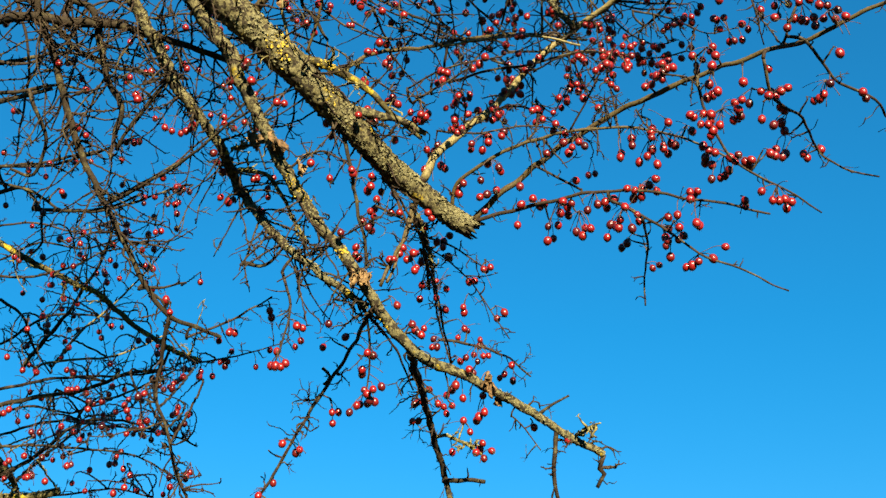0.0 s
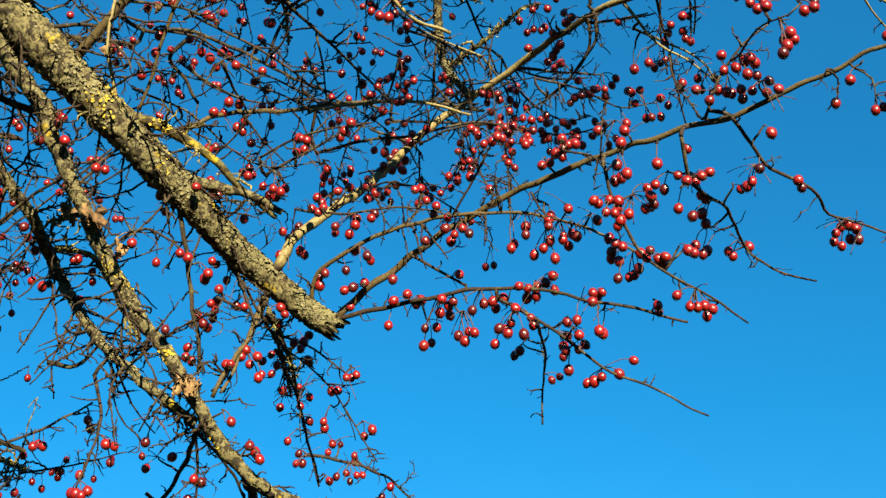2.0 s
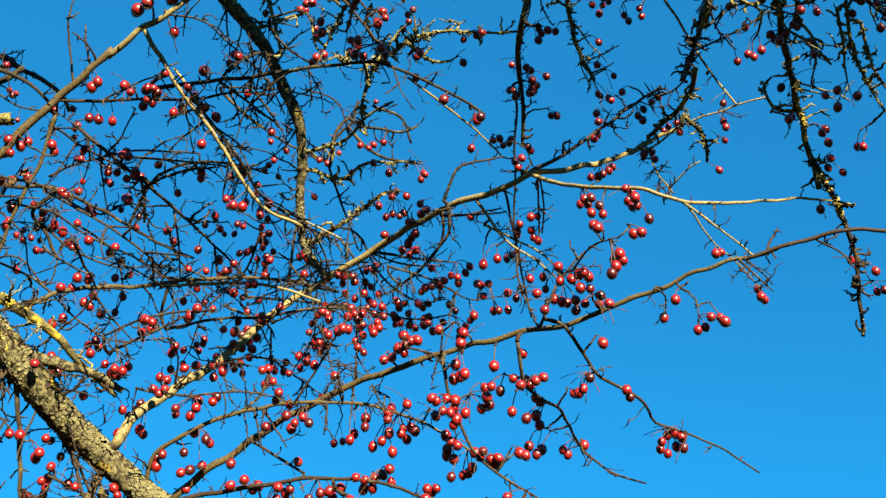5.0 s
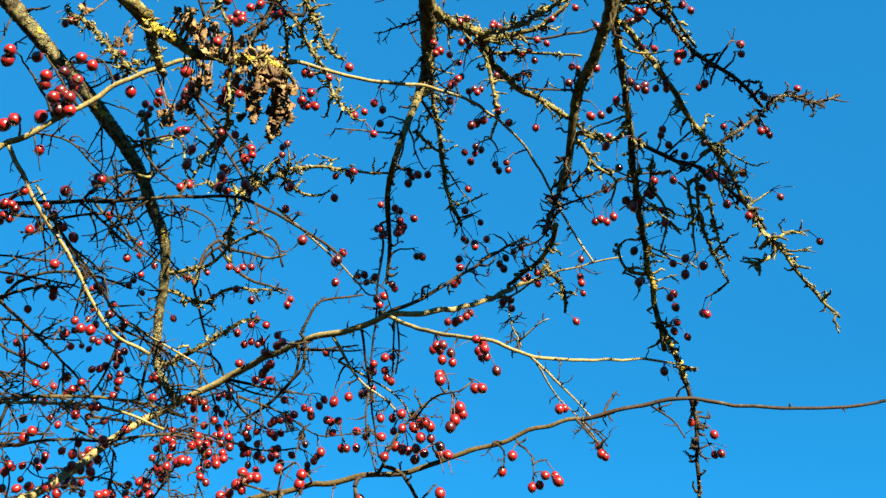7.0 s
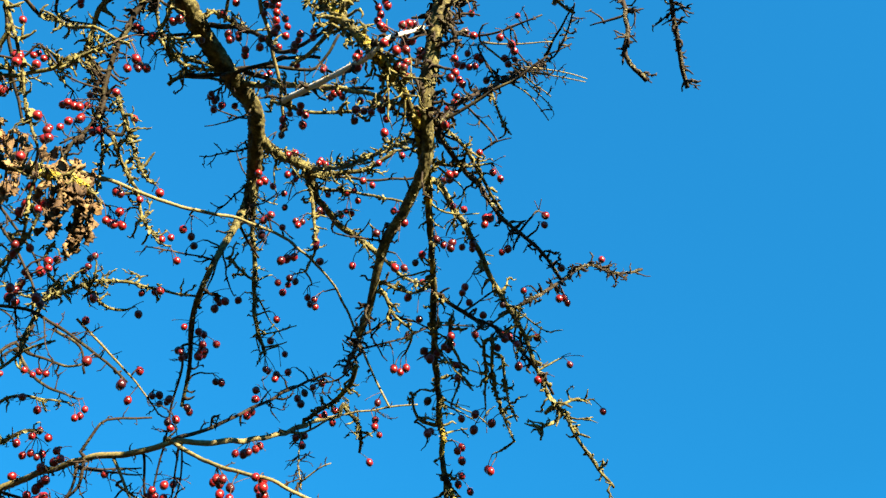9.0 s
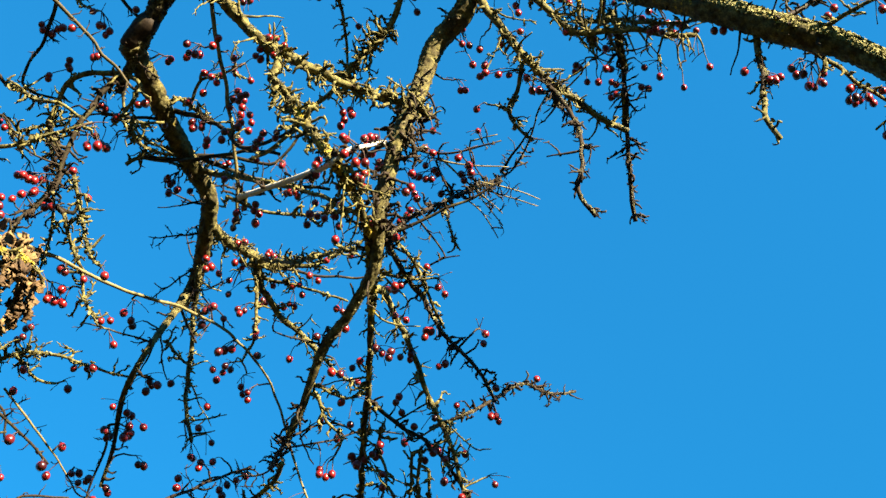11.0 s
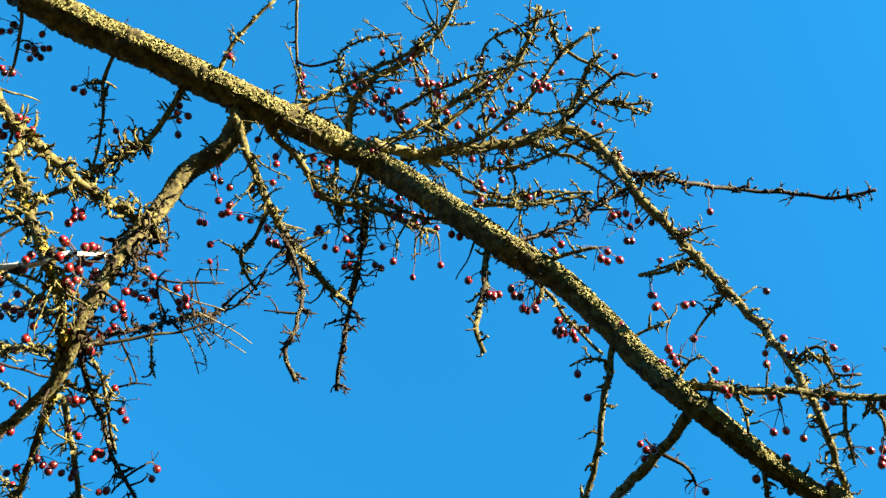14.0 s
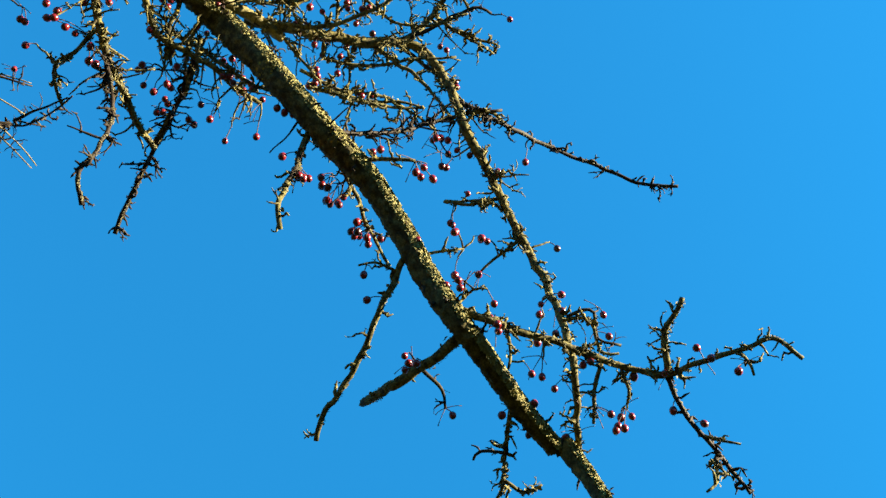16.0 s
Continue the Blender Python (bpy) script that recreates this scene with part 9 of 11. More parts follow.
haws("L5", (0.009, 1.231, 2.007), (0.013, 1.213, 2.006), (0.003, 1.226, 1.999), (0.021, 1.228, 1.996))
haws("L5", (0.043, 1.225, 1.998))
haws("L5", (0.044, 1.218, 1.977), (0.038, 1.226, 1.974), (0.036, 1.239, 1.974))
haws("L5", (0.136, 1.243, 1.952))
haws("L5", (-0.111, 1.134, 2.154))
haws("L5b", (-0.316, 1.137, 2.360))
haws("L5b", (-0.296, 1.157, 2.297), (-0.291, 1.155, 2.299), (-0.289, 1.155, 2.304))
haws("L5b", (-0.268, 1.182, 2.282), (-0.265, 1.191, 2.275), (-0.260, 1.203, 2.268))
haws("L5b", (-0.249, 1.234, 2.266), (-0.246, 1.225, 2.256), (-0.264, 1.223, 2.245), (-0.256, 1.233, 2.244), (-0.252, 1.238, 2.250))
haws("L5b", (-0.213, 1.219, 2.223))
haws("L5b", (-0.125, 1.180, 2.066))
haws("L5c", (-0.007, 1.332, 2.023), (-0.000, 1.338, 2.021), (0.010, 1.346, 2.025))
haws("L5c", (0.003, 1.365, 2.021))
haws("L5c", (-0.038, 1.349, 2.007), (-0.031, 1.365, 2.012))
haws("L5c", (-0.031, 1.338, 2.027), (-0.035, 1.330, 2.022))
haws("L5c", (-0.017, 1.315, 2.035))
haws("L5d", (-0.140, 1.269, 2.072))
haws("L5d", (-0.112, 1.244, 2.075))
haws("L5d", (-0.132, 1.322, 2.010), (-0.126, 1.337, 2.015), (-0.132, 1.333, 2.000))
haws("L5d", (-0.191, 1.338, 1.977))
haws("L5d", (-0.169, 1.329, 1.967))
haws("L5d", (-0.176, 1.350, 1.969))
haws("L5d", (-0.202, 1.358, 1.935))
haws("L5d", (-0.216, 1.341, 1.916))
haws("L5f", (-0.059, 1.164, 2.135), (-0.054, 1.156, 2.132))
haws("L6", (-0.445, 1.130, 2.373))
haws("L6", (-0.425, 1.164, 2.306), (-0.414, 1.164, 2.296))
haws("L6", (-0.454, 1.587, 2.348))
haws("L6", (-0.272, 1.320, 2.100))
haws("L6b", (-0.355, 1.579, 2.000))
haws("L6b", (-0.367, 1.653, 2.024))
haws("L6b", (-0.404, 1.793, 2.049))
haws("L6b", (-0.424, 1.751, 2.140))
haws("L6b", (-0.364, 1.525, 2.074), (-0.365, 1.535, 2.084))
haws("L6b", (-0.370, 1.620, 2.100))
haws("L6b", (-0.383, 1.520, 2.105), (-0.373, 1.526, 2.108))
haws("L6b", (-0.404, 1.634, 2.147))
haws("L6b", (-0.446, 1.713, 2.178))
haws("L6d", (-0.471, 1.455, 2.633))
haws("L7", (-0.623, 1.640, 2.362))
haws("L7", (-0.465, 1.473, 2.245))
haws("L7", (-0.551, 1.501, 2.254))
haws("L7", (-0.417, 1.595, 2.197))
haws("L7b", (-0.519, 1.532, 2.109), (-0.508, 1.517, 2.105))
haws("L7b", (-0.514, 1.556, 2.119))
haws("L7c", (-0.439, 1.563, 2.079))
haws("L7c", (-0.613, 1.662, 2.052))
haws("L7c", (-0.429, 1.598, 2.075))
haws("L7c", (-0.414, 1.566, 2.075))
haws("L7d", (-0.475, 1.492, 2.266))
haws("L7d", (-0.490, 1.583, 2.321))
haws("L7d", (-0.564, 1.593, 2.271))
haws("L7d", (-0.549, 1.549, 2.237))
haws("L7d", (-0.650, 1.701, 2.198))
haws("M", (0.284, 0.621, 2.995))
haws("M", (0.668, 0.433, 2.958))
haws("M", (0.700, 0.371, 2.853), (0.708, 0.366, 2.860))
haws("M", (0.827, 0.267, 2.741))
haws("M", (0.854, 0.246, 2.690))
haws("M", (0.989, 0.198, 2.638))
haws("M", (1.017, 0.213, 2.625))
haws("M2", (0.738, 0.296, 3.066))
haws("M2", (0.750, 0.325, 3.066))
haws("M2", (0.822, 0.219, 3.044))
haws("M2", (0.849, 0.228, 2.931), (0.859, 0.216, 2.928))
haws("M2", (0.861, 0.243, 2.949))
haws("M2", (0.862, 0.246, 2.922))
haws("M2", (0.873, 0.188, 2.899))
haws("M2", (0.953, 0.146, 2.835))
haws("M2", (0.958, 0.173, 2.752), (0.967, 0.178, 2.747))
haws("M2", (0.957, 0.151, 2.731))
haws("M2", (0.955, 0.149, 2.755))
haws("M2", (0.962, 0.162, 2.703))
haws("M2", (0.982, 0.174, 2.644))
haws("M2", (1.037, 0.179, 2.628))
haws("M2b", (0.762, 0.167, 3.152))
haws("M3", (0.887, 0.211, 2.663))
haws("M3", (0.881, 0.203, 2.643))
haws("M3", (0.910, 0.210, 2.668))
haws("M3", (0.930, 0.176, 2.659))
haws("M3", (0.964, 0.131, 2.650), (0.965, 0.139, 2.649))
haws("M3", (0.945, 0.178, 2.625))
haws("M3", (1.000, 0.095, 2.652))
haws("M3", (1.004, 0.059, 2.652), (1.000, 0.064, 2.646))
haws("M3", (0.987, 0.027, 2.656), (0.996, 0.016, 2.646))
haws("M3b", (1.032, 0.066, 2.624))
haws("M3b", (1.051, 0.040, 2.615))
haws("M4", (0.901, 0.302, 2.645), (0.908, 0.300, 2.642))
haws("M4", (0.890, 0.301, 2.623))
haws("M5", (0.846, 0.327, 2.691))
haws("M6", (0.778, 0.293, 2.857))
haws("M6b", (0.916, 0.163, 2.972))
haws("M7", (0.576, 0.406, 3.075), (0.569, 0.406, 3.063))
haws("M7", (0.593, 0.386, 3.061), (0.587, 0.405, 3.051), (0.594, 0.427, 3.075), (0.600, 0.420, 3.057), (0.594, 0.385, 3.057), (0.596, 0.394, 3.059), (0.590, 0.407, 3.056))
haws("M7", (0.579, 0.348, 3.071))
haws("M7", (0.606, 0.385, 3.077))
haws("M7", (0.599, 0.405, 3.057))
haws("M7", (0.592, 0.414, 3.035))
haws("M7b", (0.517, 0.460, 3.029), (0.521, 0.457, 3.023))
haws("M7b", (0.552, 0.408, 3.063), (0.562, 0.402, 3.051), (0.555, 0.410, 3.037))
haws("M7b", (0.578, 0.363, 3.085))
haws("M7c", (0.616, 0.432, 2.994))
haws("M7d", (0.654, 0.351, 3.054))
haws("M7d", (0.674, 0.303, 3.104), (0.677, 0.304, 3.110))
haws("M7d", (0.676, 0.276, 3.149))
haws("M8", (0.730, 0.359, 2.768), (0.731, 0.354, 2.760), (0.741, 0.354, 2.776), (0.737, 0.364, 2.778), (0.737, 0.358, 2.774))
haws("R1", (0.477, 0.780, 2.631))
haws("R1", (0.500, 0.764, 2.642))
haws("R1", (0.512, 0.789, 2.605))
haws("R1", (0.509, 0.805, 2.619))
haws("R1", (0.459, 0.640, 2.753), (0.463, 0.638, 2.748), (0.472, 0.653, 2.728), (0.460, 0.644, 2.748), (0.468, 0.642, 2.734))
haws("R1", (0.490, 0.627, 2.742), (0.498, 0.642, 2.742))
haws("R1", (0.489, 0.635, 2.719))
haws("R1", (0.504, 0.559, 2.915), (0.513, 0.558, 2.919), (0.499, 0.551, 2.931))
haws("R1", (0.522, 0.565, 2.896))
haws("R1", (0.523, 0.590, 2.878), (0.527, 0.587, 2.878))
haws("R10", (0.382, 0.612, 2.656), (0.389, 0.626, 2.662))
haws("R10", (0.401, 0.594, 2.667), (0.394, 0.586, 2.679), (0.399, 0.591, 2.685), (0.412, 0.578, 2.681), (0.415, 0.598, 2.669), (0.424, 0.596, 2.673))
haws("R10", (0.426, 0.606, 2.701), (0.425, 0.600, 2.706), (0.433, 0.603, 2.703), (0.421, 0.585, 2.699), (0.426, 0.586, 2.704))
haws("R2", (0.539, 0.770, 2.641))
haws("R2", (0.557, 0.791, 2.661), (0.562, 0.784, 2.652))
haws("R2", (0.537, 0.800, 2.646))
haws("R2", (0.541, 0.825, 2.659))
haws("R2", (0.591, 0.909, 2.621), (0.598, 0.915, 2.621), (0.595, 0.902, 2.606))
haws("R2", (0.619, 0.958, 2.597))
haws("R2", (0.663, 0.974, 2.554), (0.670, 0.977, 2.563), (0.672, 0.981, 2.548))
haws("R2", (0.429, 0.625, 2.689), (0.435, 0.632, 2.693), (0.431, 0.616, 2.676), (0.444, 0.646, 2.699), (0.445, 0.639, 2.698), (0.421, 0.643, 2.687), (0.436, 0.622, 2.695))
haws("R2", (0.391, 0.631, 2.692))
haws("R2end", (0.676, 0.990, 2.535), (0.677, 1.001, 2.531), (0.687, 0.992, 2.519))
haws("R2end", (0.711, 1.055, 2.453))
haws("R2end", (0.721, 1.073, 2.436))
haws("R2end", (0.739, 1.059, 2.445))
haws("R2end", (0.746, 1.076, 2.431), (0.748, 1.066, 2.427))
haws("R3", (0.400, 1.172, 2.667), (0.404, 1.175, 2.664))
haws("R3", (0.342, 1.015, 2.775))
haws("R3", (0.393, 1.030, 2.719), (0.384, 1.035, 2.724), (0.389, 1.042, 2.726), (0.385, 1.043, 2.715))
haws("R3", (0.360, 1.074, 2.702))
haws("R3", (0.235, 0.800, 2.878), (0.240, 0.786, 2.865), (0.240, 0.787, 2.869))
haws("R3", (0.267, 0.816, 2.903), (0.269, 0.810, 2.897))
haws("R3", (0.269, 0.802, 2.868))
haws("R3", (0.335, 0.894, 2.898))
haws("R3", (0.240, 0.731, 2.877), (0.241, 0.725, 2.875))
haws("R3b", (0.444, 0.992, 2.937))
haws("R3b", (0.433, 0.980, 2.914))
haws("R3b", (0.426, 0.959, 2.928), (0.435, 0.966, 2.941), (0.431, 0.950, 2.923), (0.424, 0.957, 2.923))
haws("R3b", (0.498, 1.026, 2.936))
haws("R3b", (0.491, 1.016, 2.911), (0.498, 1.022, 2.915))
haws("R3b", (0.525, 1.027, 2.928))
haws("R3b", (0.555, 1.053, 2.870))
haws("R3c", (0.472, 1.107, 2.704), (0.492, 1.125, 2.716), (0.479, 1.119, 2.713))
haws("R3c", (0.392, 0.963, 2.878), (0.396, 0.968, 2.866), (0.404, 0.976, 2.883), (0.412, 0.962, 2.862), (0.397, 0.971, 2.898))
haws("R3c", (0.424, 1.100, 2.794))
haws("R3c", (0.471, 1.082, 2.765))
haws("R3c", (0.470, 1.093, 2.738))
haws("R3c", (0.493, 1.103, 2.733))
haws("R4", (0.550, 0.765, 2.735), (0.545, 0.767, 2.732))
haws("R4", (0.560, 0.774, 2.706), (0.569, 0.765, 2.696))
haws("R4", (0.573, 0.802, 2.682), (0.582, 0.796, 2.674), (0.593, 0.793, 2.682), (0.594, 0.796, 2.677))
haws("R4", (0.642, 0.821, 2.636))
haws("R4", (0.602, 0.830, 2.653))
haws("R4", (0.691, 0.836, 2.620))
haws("R4", (0.728, 0.834, 2.594))
haws("R4", (0.694, 0.847, 2.570))
haws("R4", (0.541, 0.753, 2.716))
haws("R5", (0.651, 0.736, 2.697))
haws("R5", (0.646, 0.732, 2.676))
haws("R5", (0.590, 0.757, 2.685), (0.595, 0.756, 2.686), (0.590, 0.760, 2.678))
haws("R5", (0.613, 0.767, 2.653), (0.620, 0.766, 2.660))
haws("R5", (0.672, 0.748, 2.638))
haws("R5b", (0.808, 0.855, 2.810))
haws("R5b", (0.667, 0.817, 2.664))
haws("R5b", (0.715, 0.821, 2.675), (0.722, 0.821, 2.679), (0.731, 0.829, 2.682))
haws("R6", (0.626, 0.836, 2.627))
haws("R6", (0.597, 0.827, 2.640), (0.611, 0.838, 2.641))
haws("R6", (0.651, 0.843, 2.614), (0.652, 0.838, 2.605), (0.659, 0.841, 2.613), (0.662, 0.830, 2.595))
haws("R6", (0.675, 0.852, 2.586))
haws("R7", (0.528, 0.560, 2.928))
haws("R7", (0.527, 0.549, 2.876))
haws("R7", (0.534, 0.528, 2.897))
haws("R7", (0.545, 0.507, 2.904))
haws("R7e", (0.685, 0.521, 2.974), (0.699, 0.530, 2.965))
haws("R7e", (0.723, 0.514, 2.959), (0.732, 0.512, 2.961))
haws("R7f", (0.581, 0.527, 2.844))
haws("R8", (0.420, 0.636, 2.803), (0.418, 0.638, 2.812))
haws("R8", (0.498, 0.603, 2.795))
haws("R8", (0.315, 0.633, 2.856), (0.332, 0.631, 2.853))
haws("R8", (0.324, 0.640, 2.873))
haws("R9", (0.503, 0.669, 2.717))
haws("T1", (0.394, 1.031, 2.256), (0.397, 1.026, 2.258))
haws("T1", (0.397, 1.004, 2.257))
haws("T1", (0.477, 1.058, 2.227), (0.487, 1.067, 2.239), (0.495, 1.068, 2.242), (0.502, 1.070, 2.239), (0.500, 1.081, 2.235), (0.489, 1.077, 2.225), (0.480, 1.071, 2.226))
haws("T1", (0.503, 1.071, 2.229))
haws("T1", (0.411, 1.001, 2.292))
haws("T1", (0.435, 1.019, 2.256), (0.440, 1.026, 2.253))
haws("T10", (-0.071, 0.978, 2.512), (-0.066, 0.974, 2.516))
haws("T10", (-0.140, 1.007, 2.463), (-0.130, 1.014, 2.462), (-0.137, 1.013, 2.452), (-0.143, 1.018, 2.456))
haws("T10", (-0.119, 0.994, 2.452))
haws("T11", (-0.124, 1.041, 2.447))
haws("T11", (-0.102, 1.011, 2.465), (-0.100, 1.017, 2.462))
haws("T11", (-0.138, 1.063, 2.405))
haws("T11", (-0.153, 1.084, 2.394))
haws("T12", (-0.225, 1.021, 2.443))
haws("T13", (0.035, 0.981, 2.505), (0.022, 0.989, 2.523), (0.031, 0.985, 2.506), (0.045, 0.990, 2.502))
haws("T13", (0.069, 1.090, 2.526))
haws("T13", (0.073, 1.109, 2.534))
haws("T13", (0.086, 1.138, 2.542), (0.084, 1.139, 2.528))
haws("T13", (0.100, 1.174, 2.545))
haws("T14", (-0.044, 0.986, 2.526))
haws("T14", (-0.034, 0.969, 2.503))
haws("T14", (-0.024, 0.992, 2.508), (-0.016, 0.990, 2.511), (-0.019, 0.979, 2.505))
haws("T14", (0.006, 0.982, 2.495), (0.013, 0.985, 2.504))
haws("T14", (-0.072, 1.000, 2.493), (-0.061, 0.989, 2.483))
haws("T14", (-0.052, 1.007, 2.498))
haws("T14", (0.071, 1.003, 2.548))
haws("T15", (-0.033, 1.074, 2.488))
haws("T15", (0.030, 1.182, 2.480))
haws("T15", (0.046, 1.138, 2.495))
haws("T15", (0.051, 1.172, 2.503))
haws("T15", (0.068, 1.202, 2.480))
haws("T15", (0.063, 1.224, 2.485))
haws("T17", (-0.012, 1.401, 2.211))
haws("T17", (-0.009, 1.423, 2.198))
haws("T17", (-0.027, 1.499, 2.184))
haws("T17", (-0.030, 1.225, 2.213))
haws("T2", (0.341, 1.019, 2.285))
haws("T2", (0.361, 1.027, 2.267), (0.335, 1.035, 2.268), (0.339, 1.025, 2.256), (0.350, 1.046, 2.273), (0.353, 1.045, 2.268), (0.354, 1.029, 2.264), (0.361, 1.059, 2.263))
haws("T2", (0.316, 1.042, 2.262), (0.327, 1.054, 2.265))
haws("T2", (0.334, 1.042, 2.238))
haws("T2", (0.366, 1.063, 2.262), (0.352, 1.062, 2.243), (0.364, 1.072, 2.252), (0.369, 1.081, 2.247))
haws("T2", (0.361, 1.093, 2.231), (0.372, 1.109, 2.231))
haws("T2", (0.382, 1.127, 2.245))
haws("T2", (0.408, 1.144, 2.255), (0.416, 1.156, 2.256))
haws("T2", (0.436, 1.163, 2.271))
haws("T2", (0.397, 1.056, 2.269))
haws("T3", (0.291, 1.062, 2.281), (0.286, 1.066, 2.280))
haws("T3", (0.316, 1.069, 2.275), (0.314, 1.053, 2.257), (0.318, 1.061, 2.254), (0.311, 1.065, 2.251), (0.319, 1.077, 2.260), (0.297, 1.070, 2.248), (0.286, 1.070, 2.235))
haws("T3", (0.343, 1.058, 2.206))
haws("T3", (0.265, 1.065, 2.258), (0.270, 1.070, 2.258), (0.278, 1.060, 2.256), (0.285, 1.055, 2.252), (0.275, 1.063, 2.245), (0.280, 1.052, 2.238), (0.285, 1.059, 2.247))
haws("T3", (0.288, 1.066, 2.239))
haws("T3", (0.312, 1.067, 2.210), (0.322, 1.079, 2.208), (0.326, 1.082, 2.205), (0.327, 1.073, 2.207))
haws("T3", (0.335, 1.080, 2.173), (0.347, 1.085, 2.165), (0.354, 1.086, 2.165), (0.360, 1.085, 2.166), (0.368, 1.089, 2.165))
haws("T3", (0.370, 1.113, 2.170))
haws("T4", (0.232, 1.150, 2.219), (0.236, 1.132, 2.217), (0.206, 1.147, 2.213), (0.215, 1.150, 2.212), (0.215, 1.161, 2.208), (0.223, 1.155, 2.207), (0.225, 1.159, 2.219))
haws("T4", (0.241, 1.157, 2.215))
haws("T4", (0.270, 1.122, 2.195), (0.276, 1.130, 2.196), (0.279, 1.124, 2.197), (0.267, 1.112, 2.181))
haws("T4", (0.328, 1.120, 2.183))
haws("T4", (0.334, 1.141, 2.187))
haws("T4", (0.135, 1.160, 2.204))
haws("T4", (0.143, 1.186, 2.210), (0.147, 1.178, 2.211), (0.135, 1.189, 2.204), (0.145, 1.198, 2.206), (0.121, 1.199, 2.192), (0.132, 1.192, 2.190), (0.120, 1.204, 2.176))
haws("T4", (0.165, 1.180, 2.203), (0.175, 1.167, 2.204))
haws("T4", (0.128, 1.212, 2.183))
haws("T4", (0.153, 1.197, 2.184), (0.158, 1.183, 2.172), (0.166, 1.172, 2.176), (0.162, 1.187, 2.184))
haws("T4", (0.255, 1.128, 2.170))
haws("T4", (0.273, 1.120, 2.156))
haws("T4", (0.280, 1.138, 2.162))
haws("T4", (0.117, 1.191, 2.218), (0.112, 1.191, 2.214), (0.090, 1.190, 2.216), (0.103, 1.179, 2.218))
haws("T4", (0.086, 1.199, 2.194))
haws("T5", (0.183, 1.164, 2.205), (0.188, 1.184, 2.208), (0.194, 1.167, 2.210))
haws("T5", (0.202, 1.147, 2.190))
haws("T5", (0.219, 1.168, 2.191), (0.190, 1.181, 2.185), (0.197, 1.188, 2.187), (0.202, 1.183, 2.192), (0.197, 1.169, 2.175), (0.212, 1.169, 2.174), (0.187, 1.190, 2.173))
haws("T5", (0.251, 1.155, 2.181), (0.252, 1.166, 2.172), (0.249, 1.170, 2.163), (0.249, 1.160, 2.154), (0.262, 1.165, 2.158), (0.269, 1.169, 2.165), (0.247, 1.164, 2.150))
haws("T5", (0.258, 1.138, 2.160))
haws("T5", (0.307, 1.142, 2.138), (0.296, 1.157, 2.131), (0.281, 1.162, 2.130), (0.269, 1.173, 2.128), (0.275, 1.169, 2.128))
haws("T5", (0.253, 1.174, 2.141))
haws("T6", (0.152, 1.166, 2.234))
haws("T7", (0.223, 1.182, 2.190))
haws("T7", (0.213, 1.253, 2.190))
haws("T7", (0.215, 1.226, 2.183))
haws("T7", (0.265, 1.297, 2.187), (0.257, 1.300, 2.184))
haws("T8", (0.351, 1.068, 2.209))
haws("T8", (0.275, 1.102, 2.260))
haws("T8", (0.283, 1.095, 2.237), (0.286, 1.085, 2.226), (0.291, 1.080, 2.220), (0.285, 1.098, 2.224), (0.285, 1.102, 2.220), (0.290, 1.094, 2.213), (0.308, 1.084, 2.216))
haws("T8", (0.313, 1.086, 2.213), (0.287, 1.091, 2.194), (0.300, 1.103, 2.202), (0.305, 1.102, 2.204), (0.306, 1.088, 2.203))
haws("T8", (0.231, 1.109, 2.263), (0.230, 1.105, 2.254), (0.234, 1.127, 2.251), (0.244, 1.114, 2.245), (0.251, 1.125, 2.245), (0.248, 1.130, 2.258), (0.254, 1.117, 2.253))
haws("T8", (0.257, 1.112, 2.248))
haws("T8", (0.211, 1.121, 2.262), (0.210, 1.115, 2.250))
haws("T8", (0.220, 1.135, 2.240), (0.227, 1.122, 2.240), (0.237, 1.121, 2.229))
haws("T8", (0.139, 1.135, 2.278))
haws("T8", (0.052, 1.172, 2.260), (0.064, 1.158, 2.247), (0.067, 1.176, 2.252))
haws("T8", (0.018, 1.192, 2.241), (0.024, 1.182, 2.240), (0.019, 1.193, 2.232))
haws("T8", (0.044, 1.177, 2.241))
haws("T9", (-0.084, 1.096, 2.363), (-0.076, 1.106, 2.370))
haws("T9", (-0.065, 1.122, 2.365), (-0.061, 1.135, 2.369))
haws("T9", (-0.062, 1.147, 2.389))
haws("T9", (0.056, 1.220, 2.475))
haws("T9", (0.103, 1.227, 2.485))
haws("T9", (0.011, 1.179, 2.435))
haws("T9", (0.027, 1.190, 2.441))
haws("T9", (0.194, 1.238, 2.477))
haws("Y1", (0.016, 0.909, 2.601), (0.008, 0.930, 2.606), (0.018, 0.917, 2.595), (0.022, 0.892, 2.612), (0.008, 0.907, 2.608), (0.004, 0.901, 2.592), (0.018, 0.902, 2.597))
haws("Y1", (-0.005, 0.925, 2.586), (0.010, 0.914, 2.590), (0.020, 0.910, 2.588), (-0.006, 0.929, 2.591), (0.013, 0.906, 2.604), (0.006, 0.919, 2.601))
haws("Y1", (-0.039, 0.946, 2.586), (-0.028, 0.929, 2.581), (-0.037, 0.938, 2.580), (-0.026, 0.920, 2.572))
haws("Y1", (0.070, 0.908, 2.628))
haws("Y1", (0.125, 0.897, 2.639))
haws("Y1", (0.118, 0.875, 2.636))
haws("Y1", (-0.043, 0.884, 2.625), (-0.044, 0.893, 2.620))
haws("Y1", (-0.017, 0.880, 2.619))
haws("Y1", (0.020, 0.885, 2.636), (0.031, 0.891, 2.635))
haws("Y1", (-0.008, 0.907, 2.613), (-0.008, 0.900, 2.618), (0.006, 0.903, 2.631), (0.017, 0.916, 2.627))
